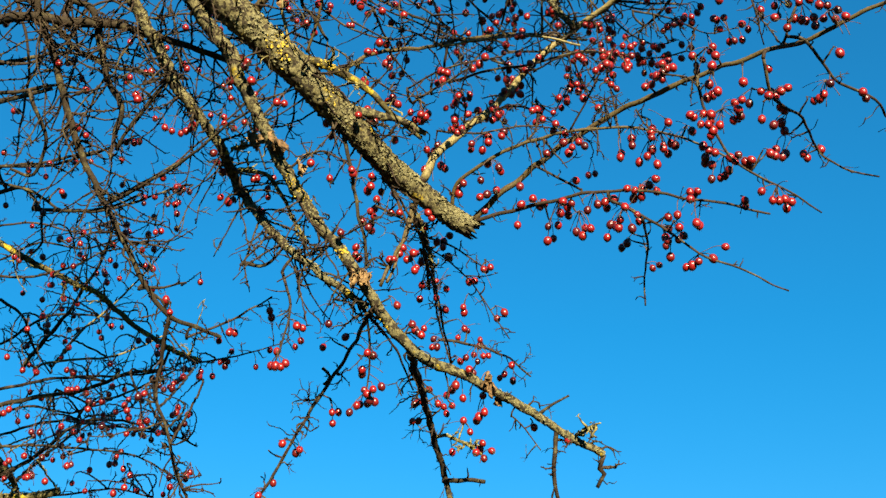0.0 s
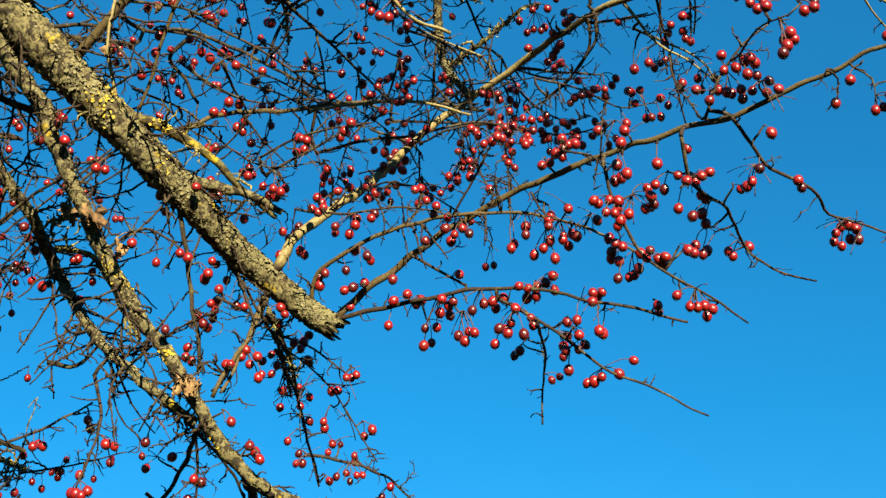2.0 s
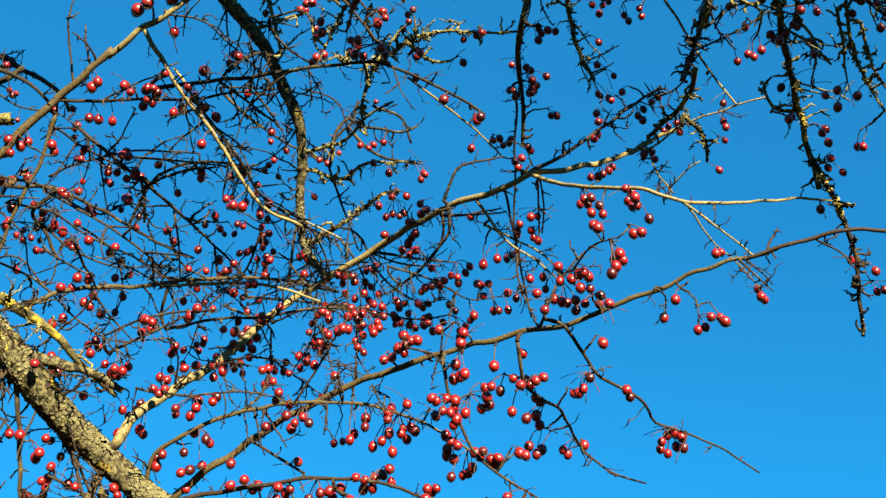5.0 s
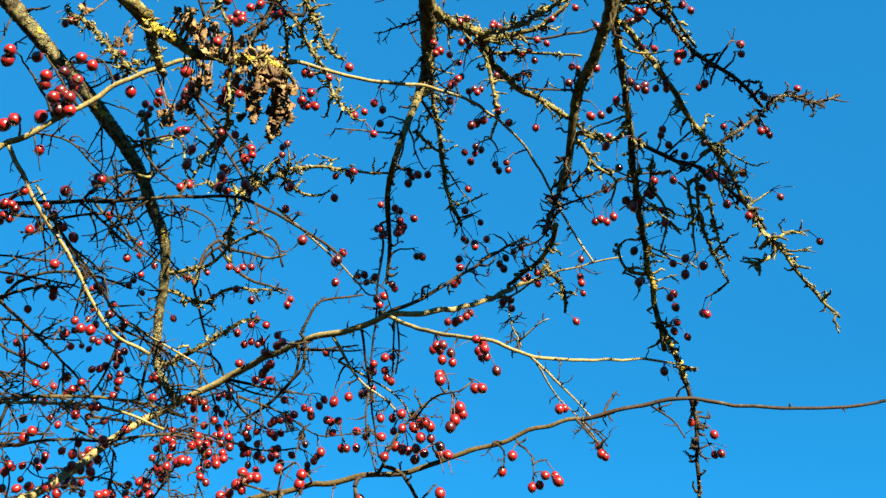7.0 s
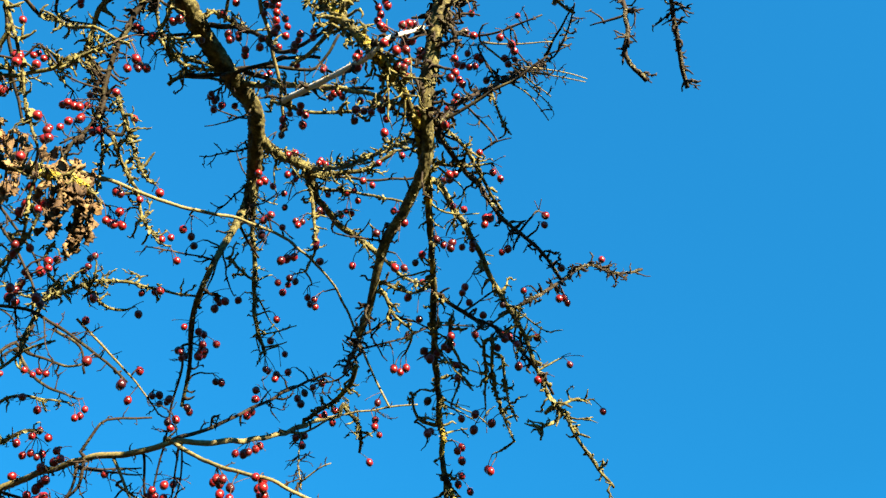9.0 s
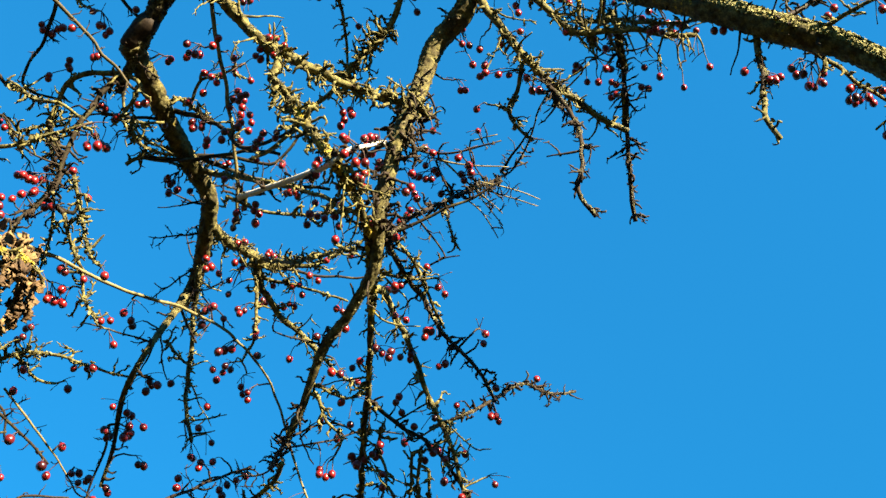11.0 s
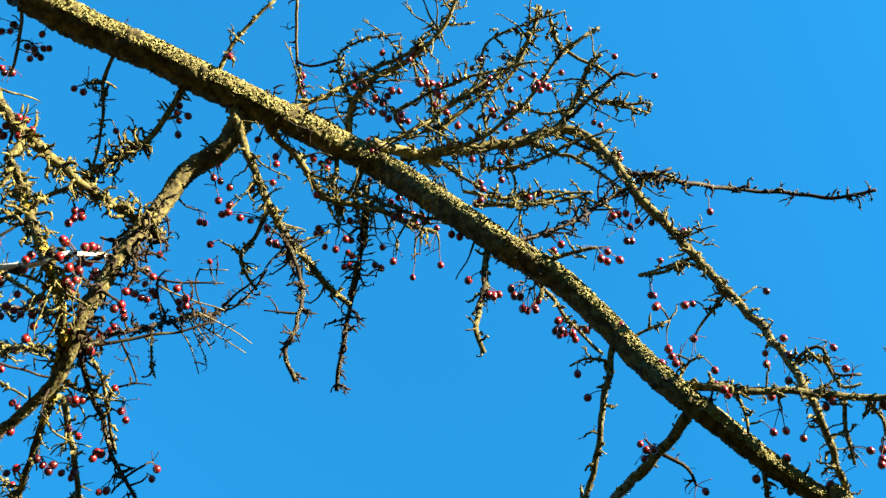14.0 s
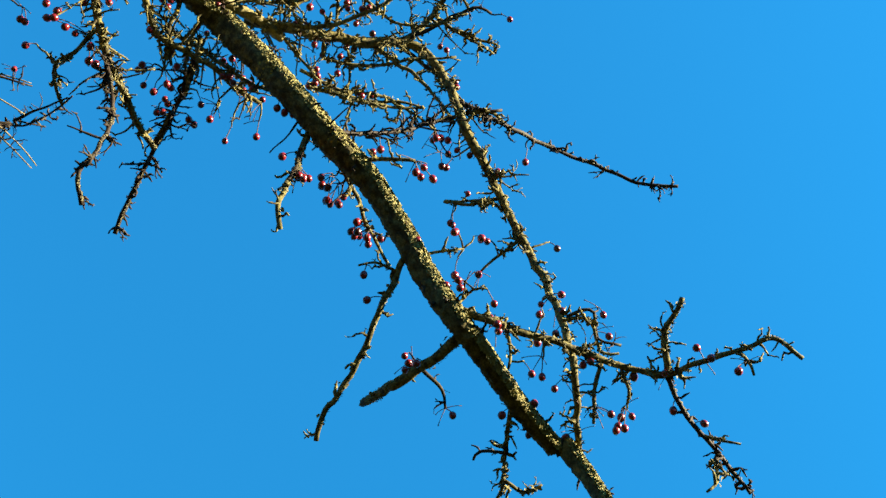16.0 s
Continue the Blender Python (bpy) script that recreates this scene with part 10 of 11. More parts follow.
haws("Y1b", (0.591, 1.035, 2.641))
haws("Y1b", (0.231, 0.859, 2.654), (0.235, 0.851, 2.644))
haws("Y1b", (0.304, 0.869, 2.643), (0.315, 0.879, 2.647))
haws("Y1b", (0.386, 0.849, 2.684), (0.381, 0.858, 2.682))
haws("Y1b", (0.388, 0.868, 2.700))
haws("Y1b", (0.387, 0.882, 2.686))
haws("Y1b", (0.409, 0.883, 2.709))
haws("Y1b", (0.427, 0.914, 2.697), (0.419, 0.908, 2.685), (0.433, 0.908, 2.697))
haws("Y1b", (0.467, 0.920, 2.716))
haws("Y1b", (0.482, 0.974, 2.710), (0.487, 0.983, 2.708))
haws("Y5", (0.120, 0.768, 2.575))
haws("Y5", (0.157, 0.795, 2.557))
haws("Y5", (0.194, 0.807, 2.583), (0.195, 0.809, 2.575))
haws("Y5", (0.227, 0.822, 2.573))

# the back twigs carry many small dark haws
for name, (path, radii, ob) in list(BOUGHS.items()):
    middle = path[len(path) // 2]
    if middle.x < -0.15 and middle.y > 1.25 and max(radii) < 0.008:
        for _ in range(int(course_length(path) * (20 if middle.y > 1.5 else 9) + dice.random())):
            p = path[dice.randrange(2, len(path))]
            haws(name, tuple(p + Vector((dice.uniform(-0.02, 0.02), dice.uniform(-0.02, 0.02), dice.uniform(-0.024, -0.008)))))

# ---- the stem outside the view, and the boughs that join the limbs to it ----
limb("stem", "trunk", OLD_BARK, 0.11, 0.075, (-1.42, 0.88, -0.12), (-1.40, 0.87, 0.5), (-1.36, 0.85, 1.2), (-1.27, 0.86, 1.9), (-1.16, 0.84, 2.3), label="rough lichen-crusted trunk", lump=0.10, wave=22.0)
limb("crown_fork", "limb", OLD_BARK, 0.075, 0.020, (-1.18, 0.85, 2.2), (-1.02, 0.78, 2.75), (-0.72, 0.66, 3.15), (-0.32, 0.58, 3.30), (0.02, 0.58, 3.20), (0.246, 0.616, 3.023))
limb("low_fork", "limb", OLD_BARK, 0.060, 0.0203, (-1.24, 0.86, 2.05), (-1.0, 0.92, 2.55), (-0.7, 0.97, 2.68), (-0.45, 1.0, 2.60), (-0.293, 1.035, 2.454))
for name, r0, course in (
    ("N", 0.020, ((-0.32, 0.58, 3.30), (0.0, 0.50, 3.17), (0.10, 0.52, 3.09))),
    ("L4", 0.014, ((-0.72, 0.66, 3.15), (-0.42, 0.90, 3.10), (-0.26, 1.01, 3.02))),
    ("L5", 0.011, ((-0.7, 0.97, 2.68), (-0.5, 1.0, 2.62), (-0.37, 1.01, 2.53))),
    ("L5b", 0.010, ((-0.85, 0.95, 2.64), (-0.6, 1.02, 2.62), (-0.44, 1.05, 2.55))),
    ("L6", 0.008, ((-0.85, 0.95, 2.64), (-0.65, 1.05, 2.62), (-0.50, 1.08, 2.53))),
    ("L6d", 0.008, ((-1.0, 0.92, 2.55), (-0.8, 1.05, 2.46), (-0.62, 1.10, 2.42))),
    ("L7", 0.009, ((-1.0, 0.92, 2.55), (-0.95, 1.25, 2.52), (-0.78, 1.50, 2.42))),
    ("Y5", 0.011, ((-0.72, 0.66, 3.15), (-0.38, 0.76, 3.06), (-0.12, 0.81, 2.92))),
    ("R2", 0.0052, ((0.319, 0.645, 2.862), (0.331, 0.641, 2.845))),
):
    limb(name + "_root", "branch", GREEN_BARK, r0, BOUGHS[name][1][0], *course, tuple(BOUGHS[name][0][0]))

# ---- grow each bough on to the next thicker one, where its foot falls short of it ----
reach = np.array([q[:] for path, radii, ob in BOUGHS.values() for q in path])
stout = np.array([r for path, radii, ob in BOUGHS.values() for r in radii])
owner = np.array([k for k, (path, radii, ob) in enumerate(BOUGHS.values()) for q in path])
for k, (name, (path, radii, ob)) in enumerate(list(BOUGHS.items())):
    if name in ("stem", "crown_fork", "low_fork"):
        continue
    ends = []
    for end, inner, r in ((path[0], path[1], radii[0]), (path[-1], path[-2], radii[-1])):
        gap = np.linalg.norm(reach - np.array(end), axis=1) - stout
        gap[(owner == k) | (stout < r * 0.8)] = 9.0
        at = int(gap.argmin())
        ends.append((gap[at], at, end, inner, r))
    gap, at, end, inner, r = min(ends, key=lambda e: e[0])
    if 0.0 < gap < 0.085:
        goal = Vector(reach[at])
        out = ((end - inner).normalized() * 0.7 + (goal - end).normalized()).normalized()
        line = bezier(end - out * 0.002, end + out * gap * 0.45, end.lerp(goal, 0.7), goal, max(4, int(gap / 0.005)))
        tube(shoots(name), line, [r * dice.uniform(0.9, 1.12) for _ in line], 7)

# ---- short shoots along the boughs ----
for name, (path, radii, ob) in list(BOUGHS.items()):
    thick = max(radii)
    kind = name[0]
    if name.endswith("_root") or name in ("stem", "crown_fork", "low_fork"):
        continue
    if kind in "RM":
        spur_shoots(name, {"M4": 22, "M5": 60, "M8": 80}.get(name, 150 if thick < 0.008 else 50), 0.014, 0.0017, 2, 0.9)
        if name in ("M", "Mend", "Mb"):
            # dense pale moss brightens the sunlit half of these limbs by colour
            lichen(name, 0.0, 1.0, int(course_length(path) * 46000), MOSS_LICHEN, 0.0018, "yellow-green mossy lichen, its pale colour lightening the sunlit side", 1.0, 0.2)
        else:
            lichen(name, 0.0, 1.0, int(course_length(path) * (3500 if ob.data.materials[0] in (BROWN_BARK, LIMB_BARK) else 6000 if thick > 0.008 else 2600)), GREY_LICHEN, 0.0010, "grey-green crusty lichen", 1.0)
    elif kind == "N":
        spur_shoots(name, 15, 0.02, 0.0015, 1, 0.6)
    elif name in ("L2", "L2end", "L3", "L3b", "T9", "T10", "T11", "Y1", "Y1b"):
        spur_shoots(name, 18, 0.008, 0.0010, 1, 0.5)
    elif kind == "L":
        spur_shoots(name, 70, 0.026, 0.0012, 2, 0.6)
    elif kind == "G":
        spur_shoots(name, 120, 0.015, 0.0017, 2, 0.9, end=0.9)
        lichen(name, 0.0, 1.0, int(course_length(path) * (1300 if thick < 0.005 else 6000)), GREY_LICHEN, 0.0011, "grey-green crusty lichen", 0.7)
    elif kind == "F":
        spur_shoots(name, 70, 0.022, 0.0011, 2, 0.5)
    elif kind == "T":
        spur_shoots(name, 34, 0.014, 0.0009, 1, 0.5)
    else:
        green = ob.data.materials[0].name in ("green_bark", "gold_bark")
        spur_shoots(name, 115 if green else 75, 0.014, 0.0016 if green else 0.0009, 2 if green else 1, 0.8 if green else 0.6)
        if not green and sum(p.z for p in path) / len(path) < 2.62 and max(p.x for p in path) < 0.32:
            side_twigs(name, 28, 0.035, 0.0009)
        if green:
            lichen(name, 0.0, 1.0, int(course_length(path) * (1300 if thick < 0.005 else 6000)), GREY_LICHEN, 0.0011, "grey-green crusty lichen", 0.7)

for name, per_metre, length, start, end in (
    ("L6", 120, 0.09, 0.0, 0.7), ("L6b", 50, 0.07, 0.0, 1.0), ("L6c", 140, 0.08, 0.0, 1.0), ("L6d", 190, 0.09, 0.0, 1.0),
    ("L5b", 130, 0.08, 0.0, 0.9), ("L5", 40, 0.07, 0.0, 0.55), ("L1", 120, 0.09, 0.0, 0.7), ("L4", 60, 0.08, 0.0, 1.0),
    ("L3", 35, 0.05, 0.1, 0.6), ("T10", 40, 0.07, 0.0, 1.0), ("T13", 55, 0.05, 0.0, 1.0), ("T14", 55, 0.05, 0.0, 1.0),
    ("T15", 35, 0.05, 0.0, 1.0), ("T16", 35, 0.05, 0.0, 1.0), ("T9", 50, 0.05, 0.0, 1.0), ("T8", 20, 0.04, 0.0, 0.7),
    ("R7", 30, 0.05, 0.1, 0.8), ("R7e", 40, 0.03, 0.0, 0.7), ("R3b", 40, 0.05, 0.0, 1.0), ("R3c", 30, 0.04, 0.0, 1.0), ("R4", 30, 0.04, 0.0, 0.8), ("R5", 30, 0.04, 0.0, 1.0), ("R6", 30, 0.04, 0.0, 1.0), ("R3", 35, 0.06, 0.0, 0.9), ("R8", 30, 0.05, 0.0, 1.0), ("R1", 25, 0.05, 0.1, 1.0), ("R2", 25, 0.05, 0.0, 1.0),
    ("R7", 90, 0.035, 0.35, 0.9), ("R7e", 110, 0.03, 0.0, 0.7), ("R7f", 50, 0.03, 0.0, 1.0), ("G185", 120, 0.04, 0.2, 1.0), ("M7", 75, 0.05, 0.0, 1.0), ("M7b", 75, 0.05, 0.0, 1.0), ("M7d", 75, 0.05, 0.0, 1.0), ("M2", 50, 0.045, 0.0, 0.6), ("M2b", 60, 0.04, 0.0, 1.0), ("M6", 60, 0.04, 0.0, 1.0),
    ("M", 40, 0.055, 0.25, 0.65), ("L7", 30, 0.08, 0.0, 1.0), ("L7b", 30, 0.08, 0.0, 1.0), ("L7c", 30, 0.09, 0.0, 1.0), ("L7d", 30, 0.09, 0.0, 1.0),
):
    side_twigs(name, per_metre, length, 0.0014 if name[0] in "RM" else 0.0013, start, end)

# dense knots of old fruit spurs
for name in ("G141", "G142", "G146", "G104", "G105", "K306", "K307", "G102"):
    spur_shoots(name, 130, 0.016, 0.0016, 2, 0.9, 0.2)
spur_shoots("K145", 240, 0.018, 0.0017, 2, 0.9, 0.2)
spur_shoots("G177", 420, 0.026, 0.0022, 2, 0.8, 0.9, 0.28, 0.55)
spur_shoots("R1", 260, 0.030, 0.0022, 2, 0.85, 0.3, 0.30, 0.62)
spur_shoots("R2", 260, 0.020, 0.0021, 2, 0.85, 0.2, 0.0, 0.30)
spur_shoots("R8", 220, 0.020, 0.0021, 2, 0.85, 0.3, 0.45, 1.0)

lichen("L1", 0.0, 1.0, 9000, GREY_LICHEN, 0.0017, "grey-green crusty lichen", 0.95)
lichen("N", 0.0, 1.0, 3500, GREY_LICHEN, 0.0010, "grey-green crusty lichen", 0.8)
lichen("L4", 0.0, 1.0, 6000, GREY_LICHEN, 0.0010, "grey-green crusty lichen", 0.8)
lichen("L5b", 0.0, 1.0, 2000, GREY_LICHEN, 0.0011, "grey-green crusty lichen", 0.8)
lichen("L5", 0.0, 1.0, 2600, GREY_LICHEN, 0.0010, "grey-green crusty lichen", 0.75)
for name, start, end, count in (
    ("L1", 0.31, 0.38, 90),
    ("L1s", 0.09, 0.41, 70),
    ("L1", 0.49, 0.52, 25),
    ("L5", 0.47, 0.51, 70),
    ("L5", 0.36, 0.41, 40),
    ("L5", 0.60, 0.64, 25),
    ("Y5", 0.30, 0.49, 110),
    ("Y5", 0.76, 0.93, 120),
    ("R2", 0.33, 0.45, 330),
    ("R2", 0.19, 0.27, 150),
    ("R2", 0.25, 0.31, 50),
    ("R2", 0.38, 0.43, 70),
    ("R2end", 0.09, 0.34, 60),
    ("M", 0.60, 0.62, 40),
    ("Mb", 0.40, 0.72, 60),
    ("M", 0.50, 0.52, 25),
    ("L7", 0.43, 0.57, 40),
    ("L7", 0.84, 0.99, 60),
    ("R2", 0.85, 0.92, 60),
):
    lichen(name, start, end, count * 3, GOLD_LICHEN, 0.0015, "orange-yellow leafy lichen")

# frilly leafy lichen on the knobbly twigs
for name, (path, radii, ob) in list(BOUGHS.items()):
    if ob.data.materials[0] in (GREEN_BARK, GOLD_BARK) and name[0] in "RMGKY" and max(radii) < 0.008 and not name.endswith("_root"):
        lichen(name, 0.0, 0.9, int(course_length(path) * 420), FRILL_LICHEN, 0.0024, "frilly grey-green lichen", 0.3, 0.8)

# ---- withered leaves ----
for turn, (name, place, size) in enumerate((
    ("Y5", (0.025, 0.785, 2.597), 0.010),
    ("Y5", (0.106, 0.767, 2.594), 0.009),
    ("Y5", (0.110, 0.777, 2.598), 0.010),
    ("Y5", (0.105, 0.789, 2.603), 0.011),
    ("Y5", (0.116, 0.792, 2.610), 0.012),
    ("Y5", (0.125, 0.770, 2.584), 0.009),
    ("Y5", (0.131, 0.777, 2.589), 0.010),
    ("Y5", (0.136, 0.784, 2.595), 0.011),
    ("Y5", (0.141, 0.794, 2.598), 0.012),
    ("Y5", (0.126, 0.776, 2.578), 0.009),
    ("Y5", (0.123, 0.792, 2.579), 0.010),
    ("Y5", (0.127, 0.802, 2.582), 0.011),
    ("Y5", (0.132, 0.800, 2.596), 0.012),
    ("Y5", (0.141, 0.780, 2.568), 0.009),
    ("Y5", (0.164, 0.783, 2.571), 0.010),
    ("Y5", (0.167, 0.786, 2.580), 0.011),
    ("Y5", (0.174, 0.813, 2.567), 0.012),
    ("Y5", (0.175, 0.798, 2.538), 0.009),
    ("Y5", (0.181, 0.810, 2.539), 0.010),
    ("Y5", (0.179, 0.825, 2.541), 0.011),
    ("Y5", (0.179, 0.817, 2.562), 0.012),
    ("Y5", (0.186, 0.807, 2.526), 0.009),
    ("Y5", (0.135, 0.810, 2.558), 0.010),
    ("Y5", (0.139, 0.819, 2.562), 0.011),
    ("Y5", (0.133, 0.831, 2.568), 0.012),
    ("Y5", (0.127, 0.824, 2.535), 0.009),
    ("Y5", (0.113, 0.841, 2.539), 0.010),
    ("Y5", (0.035, 0.781, 2.583), 0.010),
    ("Y5", (0.065, 0.780, 2.574), 0.010),
    ("Y5", (0.070, 0.787, 2.573), 0.011),
    ("Y5", (0.063, 0.785, 2.560), 0.009),
    ("Y5", (0.112, 0.759, 2.584), 0.011),
    ("Y5", (0.121, 0.754, 2.569), 0.009),
    ("Y5", (0.131, 0.769, 2.580), 0.012),
    ("Y5", (0.137, 0.769, 2.590), 0.011),
    ("Y5", (0.146, 0.775, 2.584), 0.013),
    ("Y1", (0.153, 0.856, 2.671), 0.014),
    ("Y5", (0.136, 0.772, 2.563), 0.013),
    ("Y5", (0.126, 0.774, 2.569), 0.011),
    ("Y1", (0.166, 0.860, 2.663), 0.014),
    ("Y1", (0.172, 0.846, 2.658), 0.016),
    ("Y1", (0.182, 0.857, 2.661), 0.017),
    ("Y1", (0.189, 0.850, 2.664), 0.016),
    ("Y1", (0.199, 0.849, 2.649), 0.018),
    ("Y5", (0.168, 0.787, 2.560), 0.014),
    ("Y5", (0.177, 0.801, 2.567), 0.016),
    ("Y5", (0.186, 0.809, 2.567), 0.017),
    ("Y5", (0.193, 0.801, 2.568), 0.016),
    ("Y5", (0.201, 0.808, 2.571), 0.018),
    ("Y5", (0.209, 0.821, 2.573), 0.017),
    ("Y5", (0.203, 0.827, 2.565), 0.018),
    ("Y5", (0.182, 0.802, 2.544), 0.015),
    ("Y5", (0.186, 0.827, 2.557), 0.015),
    ("Y5", (0.211, 0.825, 2.557), 0.014),
    ("Y1", (0.134, 0.878, 2.651), 0.012),
    ("Y1", (0.140, 0.885, 2.654), 0.013),
    ("Y1", (0.131, 0.878, 2.638), 0.012),
    ("Y1", (0.110, 0.904, 2.610), 0.014),
    ("Y1", (0.113, 0.908, 2.608), 0.012),
    ("Y5", (0.206, 0.839, 2.556), 0.013),
    ("Y5", (0.211, 0.805, 2.571), 0.012),
    ("Y5", (0.160, 0.777, 2.553), 0.011),
    ("Y5", (0.195, 0.809, 2.586), 0.017),
    ("Y5", (0.201, 0.793, 2.574), 0.016),
    ("Y5", (0.186, 0.795, 2.575), 0.015),
    ("Y5", (0.180, 0.783, 2.563), 0.013),
    ("L5", (-0.096, 1.153, 2.123), 0.019),
    ("L5", (-0.088, 1.151, 2.116), 0.021),
    ("K68", (-0.084, 1.174, 2.123), 0.019),
    ("L5", (-0.091, 1.146, 2.107), 0.015),
    ("L5", (0.047, 1.223, 2.024), 0.018),
    ("L5", (0.051, 1.197, 2.011), 0.021),
    ("L5", (0.047, 1.202, 2.007), 0.019),
    ("L5", (-0.196, 1.108, 2.272), 0.019),
    ("L5", (-0.188, 1.100, 2.260), 0.021),
    ("L5", (-0.181, 1.097, 2.251), 0.019),
    ("F276", (-0.250, 1.376, 2.423), 0.020),
    ("L5", (-0.178, 1.123, 2.254), 0.019),
    ("K62", (-0.159, 1.103, 2.226), 0.018),
    ("L5", (0.059, 1.226, 1.999), 0.014),
    ("K11", (-0.216, 1.131, 2.279), 0.015),
    ("K11", (-0.214, 1.144, 2.277), 0.013),
    ("K36", (-0.129, 1.032, 2.436), 0.012),
    ("T11", (-0.125, 1.038, 2.455), 0.011),
    ("K38", (-0.172, 1.031, 2.386), 0.010),
    ("L5", (-0.081, 1.140, 2.108), 0.016),
    ("L5", (-0.091, 1.151, 2.118), 0.015),
    ("Y5", (0.107, 0.767, 2.591), 0.009),
    ("Y5", (0.122, 0.757, 2.570), 0.006),
    ("Y5", (0.124, 0.762, 2.560), 0.008),
    ("Y5", (0.134, 0.778, 2.585), 0.009),
    ("Y1", (0.151, 0.858, 2.686), 0.013),
    ("Y5", (0.147, 0.776, 2.570), 0.013),
    ("Y5", (0.137, 0.769, 2.551), 0.012),
    ("Y5", (0.119, 0.783, 2.569), 0.010),
    ("Y1", (0.160, 0.865, 2.679), 0.015),
    ("Y1", (0.172, 0.862, 2.669), 0.017),
    ("Y5", (0.183, 0.793, 2.575), 0.013),
    ("Y1", (0.193, 0.848, 2.663), 0.017),
    ("Y1", (0.204, 0.852, 2.665), 0.012),
    ("Y5", (0.165, 0.802, 2.563), 0.012),
    ("Y5", (0.178, 0.792, 2.561), 0.014),
    ("Y5", (0.182, 0.789, 2.547), 0.015),
    ("Y5", (0.194, 0.805, 2.562), 0.016),
    ("Y5", (0.210, 0.826, 2.583), 0.020),
    ("Y5", (0.210, 0.819, 2.579), 0.017),
    ("Y5", (0.211, 0.838, 2.568), 0.016),
    ("Y5", (0.183, 0.802, 2.551), 0.015),
    ("Y5", (0.185, 0.813, 2.546), 0.009),
    ("Y5", (0.218, 0.835, 2.557), 0.009),
    ("Y1", (0.138, 0.872, 2.647), 0.008),
    ("Y1", (0.137, 0.881, 2.639), 0.013),
    ("Y1", (0.123, 0.878, 2.632), 0.008),
    ("Y5", (0.208, 0.839, 2.560), 0.014),
    ("Y5", (0.219, 0.815, 2.584), 0.013),
    ("Y1", (0.156, 0.866, 2.665), 0.012),
    ("Y5", (0.185, 0.790, 2.568), 0.013),
    ("Y1", (0.206, 0.855, 2.654), 0.011),
    ("Y5", (0.190, 0.790, 2.574), 0.016),
    ("Y5", (0.185, 0.788, 2.573), 0.011),
    ("Y5", (0.112, 0.759, 2.580), 0.010),
    ("Y5", (0.121, 0.764, 2.578), 0.010),
    ("Y5", (0.130, 0.775, 2.588), 0.011),
    ("Y5", (0.132, 0.766, 2.589), 0.012),
    ("Y5", (0.146, 0.759, 2.564), 0.008),
    ("Y1", (0.151, 0.859, 2.671), 0.009),
    ("Y5", (0.138, 0.783, 2.572), 0.008),
    ("Y5", (0.127, 0.769, 2.563), 0.010),
    ("Y1", (0.163, 0.870, 2.667), 0.014),
    ("Y1", (0.162, 0.859, 2.682), 0.015),
    ("Y1", (0.188, 0.843, 2.652), 0.014),
    ("Y1", (0.189, 0.851, 2.669), 0.012),
    ("Y1", (0.194, 0.853, 2.654), 0.016),
    ("Y5", (0.164, 0.785, 2.559), 0.014),
    ("Y5", (0.169, 0.796, 2.556), 0.016),
    ("Y5", (0.182, 0.805, 2.568), 0.017),
    ("Y5", (0.187, 0.801, 2.574), 0.014),
    ("Y5", (0.203, 0.813, 2.587), 0.014),
    ("Y5", (0.206, 0.818, 2.559), 0.014),
    ("Y5", (0.207, 0.827, 2.575), 0.014),
    ("Y5", (0.185, 0.819, 2.552), 0.013),
    ("Y5", (0.179, 0.801, 2.535), 0.012),
    ("Y5", (0.207, 0.839, 2.562), 0.014),
    ("Y1", (0.127, 0.875, 2.652), 0.012),
    ("Y1", (0.143, 0.875, 2.633), 0.010),
    ("Y1", (0.123, 0.889, 2.652), 0.012),
    ("Y5", (0.200, 0.835, 2.553), 0.011),
    ("Y5", (0.209, 0.814, 2.582), 0.013),
    ("Y5", (0.153, 0.787, 2.575), 0.013),
    ("Y5", (0.201, 0.805, 2.569), 0.014),
    ("Y5", (0.210, 0.809, 2.582), 0.011),
    ("Y5", (0.190, 0.799, 2.571), 0.014),
    ("Y5", (0.179, 0.782, 2.566), 0.010),
    ("Y5", (0.179, 0.806, 2.546), 0.009),
    ("Y5", (0.182, 0.819, 2.557), 0.010),
    ("Y5", (0.184, 0.826, 2.561), 0.009),
    ("Y5", (0.184, 0.818, 2.548), 0.012),
    ("Y5", (0.186, 0.834, 2.560), 0.014),
    ("Y5", (0.186, 0.834, 2.556), 0.012),
    ("Y5", (0.198, 0.817, 2.568), 0.013),
    ("Y5", (0.200, 0.825, 2.573), 0.010),
    ("Y5", (0.202, 0.820, 2.564), 0.011),
    ("Y5", (0.202, 0.831, 2.571), 0.014),
    ("Y5", (0.203, 0.824, 2.559), 0.010),
    ("Y5", (0.203, 0.836, 2.567), 0.013),
    ("Y5", (0.204, 0.826, 2.553), 0.013),
    ("Y5", (0.203, 0.826, 2.547), 0.010),
    ("Y5", (0.205, 0.831, 2.549), 0.013),
    ("Y5", (0.203, 0.829, 2.542), 0.013),
    ("Y5", (0.209, 0.846, 2.557), 0.013),
    ("Y5", (0.209, 0.851, 2.557), 0.009),
    ("Y5", (0.208, 0.840, 2.541), 0.013),
    ("Y5", (0.211, 0.817, 2.557), 0.010),
    ("Y5", (0.214, 0.833, 2.570), 0.012),
    ("Y5", (0.215, 0.834, 2.567), 0.011),
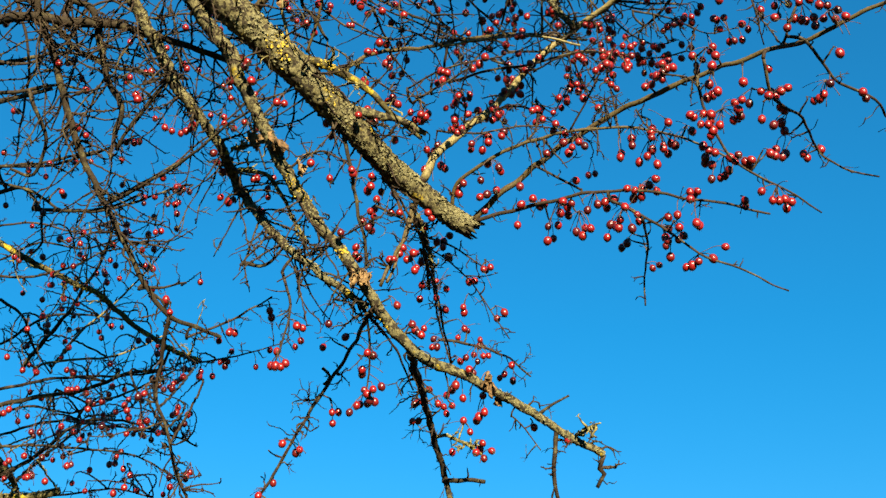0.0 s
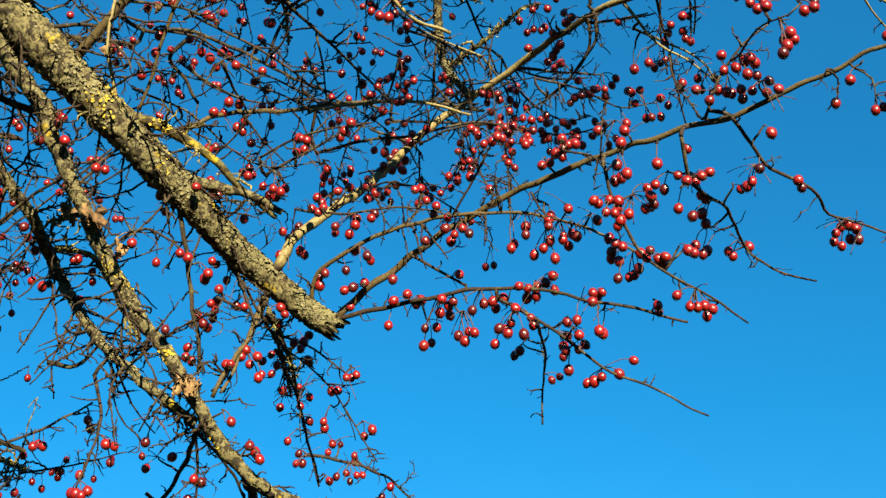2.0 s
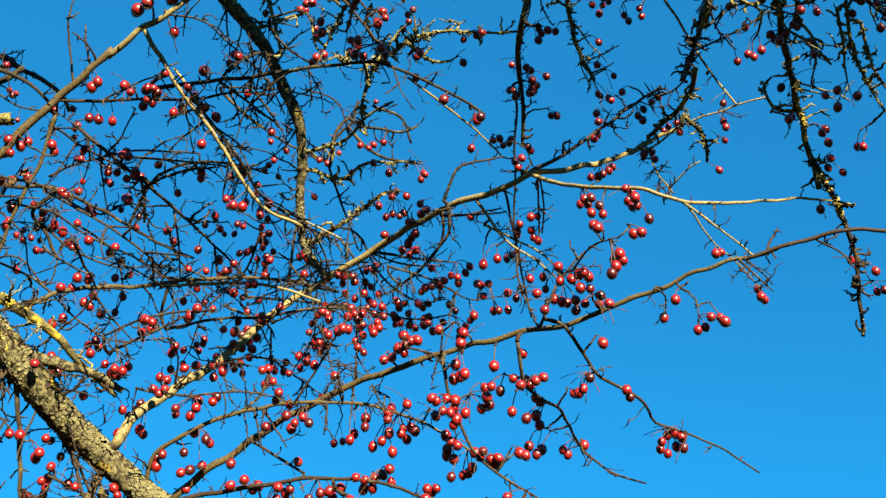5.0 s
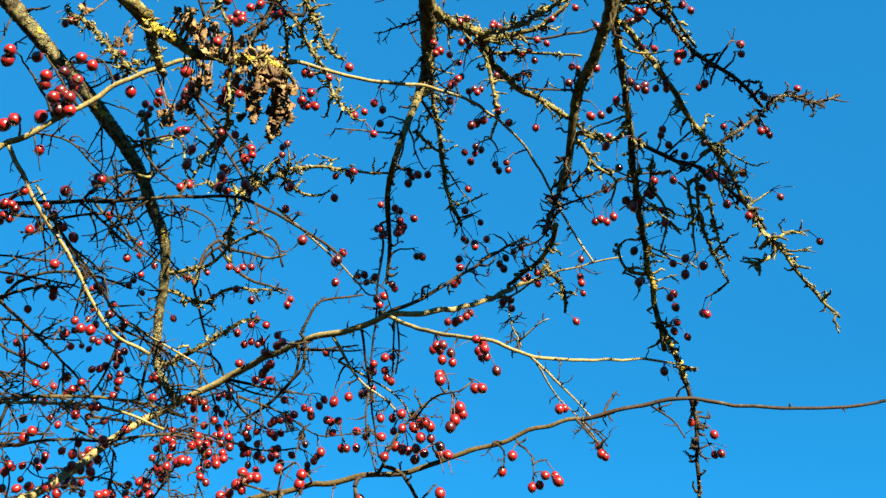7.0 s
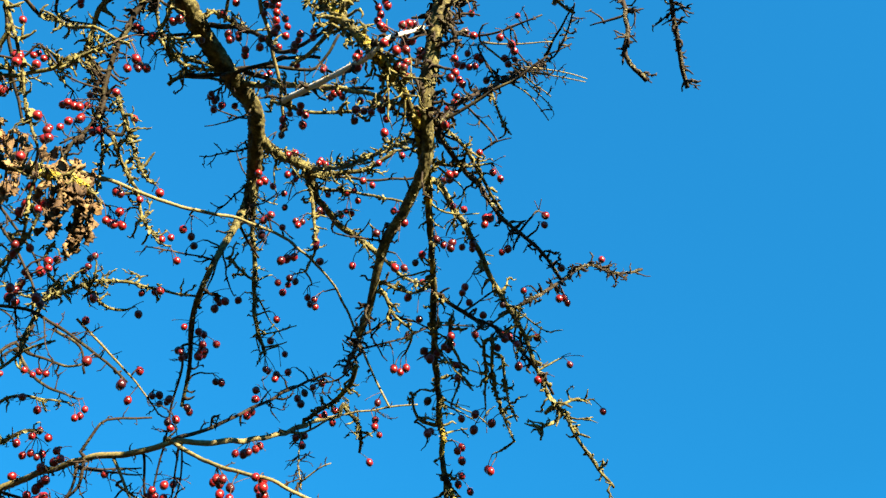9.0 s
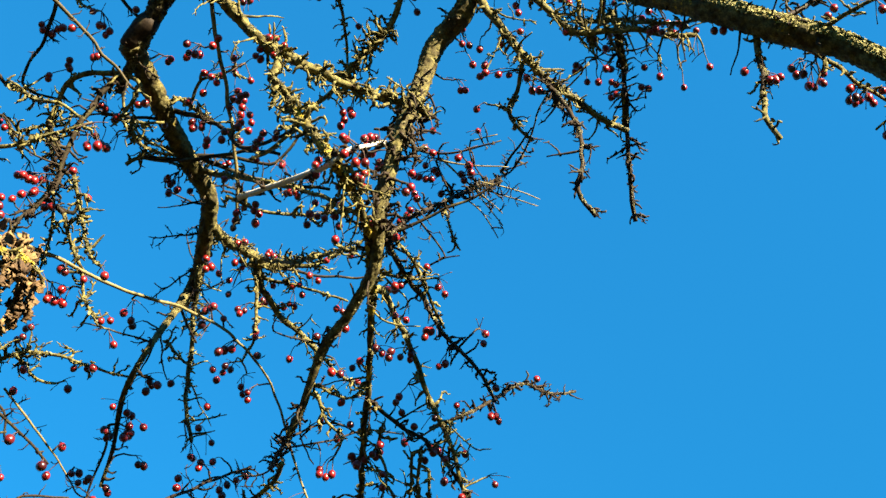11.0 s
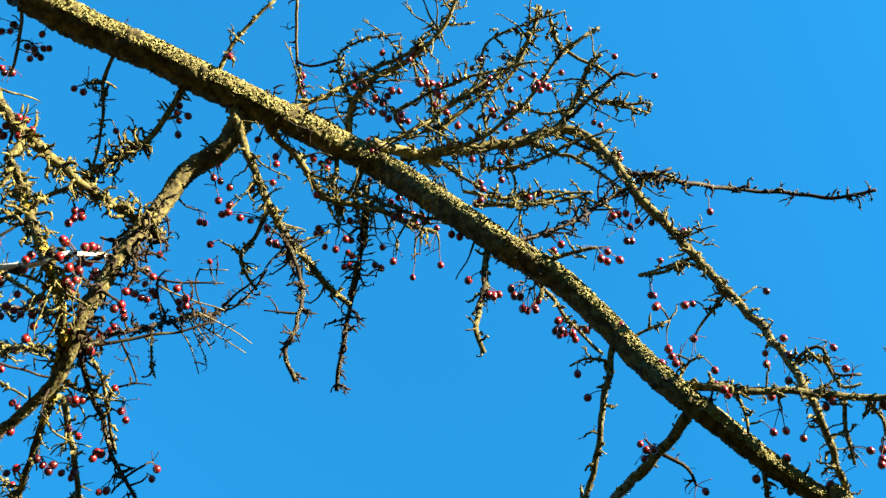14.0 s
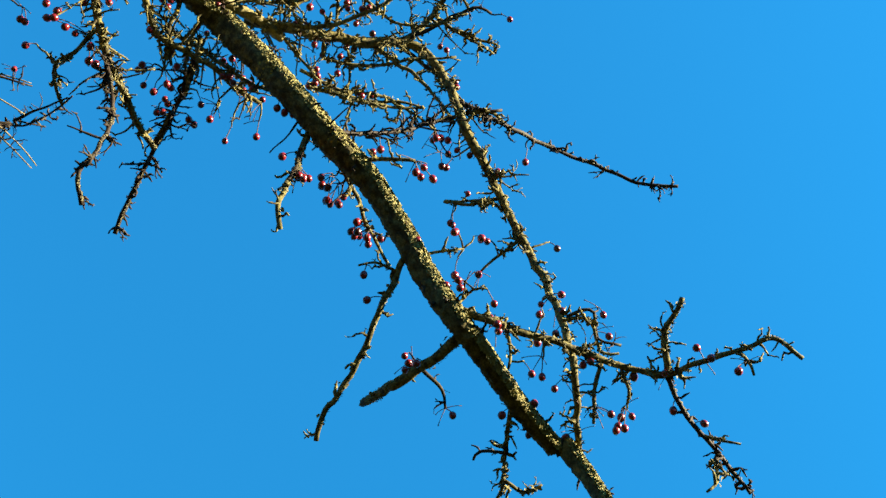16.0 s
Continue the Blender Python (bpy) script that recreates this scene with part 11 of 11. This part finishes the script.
    ("Y5", (0.216, 0.822, 2.550), 0.009),
    ("Y5", (0.214, 0.826, 2.550), 0.009),
    ("Y1", (0.131, 0.879, 2.643), 0.010),
    ("Y1", (0.136, 0.872, 2.632), 0.014),
    ("Y1", (0.132, 0.876, 2.631), 0.012),
    ("Y1", (0.134, 0.882, 2.633), 0.011),
    ("Y1", (0.135, 0.878, 2.624), 0.013),
    ("Y1", (0.108, 0.894, 2.605), 0.011),
    ("Y1", (0.106, 0.906, 2.612), 0.011),
    ("Y1", (0.107, 0.901, 2.603), 0.012),
    ("Y1", (0.110, 0.917, 2.615), 0.012),
    ("Y1", (0.107, 0.920, 2.612), 0.010),
    ("Y1", (0.110, 0.915, 2.603), 0.013),
    ("Y5", (0.116, 0.753, 2.582), 0.010),
    ("Y5", (0.116, 0.765, 2.593), 0.012),
    ("Y5", (0.115, 0.759, 2.580), 0.010),
    ("Y5", (0.115, 0.772, 2.591), 0.012),
    ("Y5", (0.116, 0.764, 2.577), 0.012),
)):
    dry_leaf(name, place, size, turn * 2.4)

# ---- join each bough's shoots, and the haws that are not single ----
for name, bm in SHOOTS.items():
    ob = BOUGHS[name][2]
    bark_of = ob.data.materials[0]
    first = SPUR_BARK if bark_of.name in ("green_bark", "gold_bark", "cream_bark") else TWIG_BARK
    tagged(part("spur_growth", bm, [first, STALK], ob), kind="stuff")
base_v = np.array(HAW_V)
for name, poses in MASS.items():
    vs, fs, ms = [], [], []
    for k, m in enumerate(poses):
        a = np.array(m)
        vs.append(base_v @ a[:3, :3].T + a[:3, 3])
        fs += [tuple(i + k * len(HAW_V) for i in f) for f in HAW_F]
        ms += HAW_M
    me = bpy.data.meshes.new("haw_crop")
    me.from_pydata(np.concatenate(vs).tolist(), [], fs)
    me.materials.append(HAW_MANY)
    me.materials.append(CALYX)
    me.polygons.foreach_set("material_index", ms)
    me.polygons.foreach_set("use_smooth", [True] * len(fs))
    ob = new("haw_crop", me)
    ob.parent = BOUGHS[name][2]
    tagged(ob, kind="stuff")
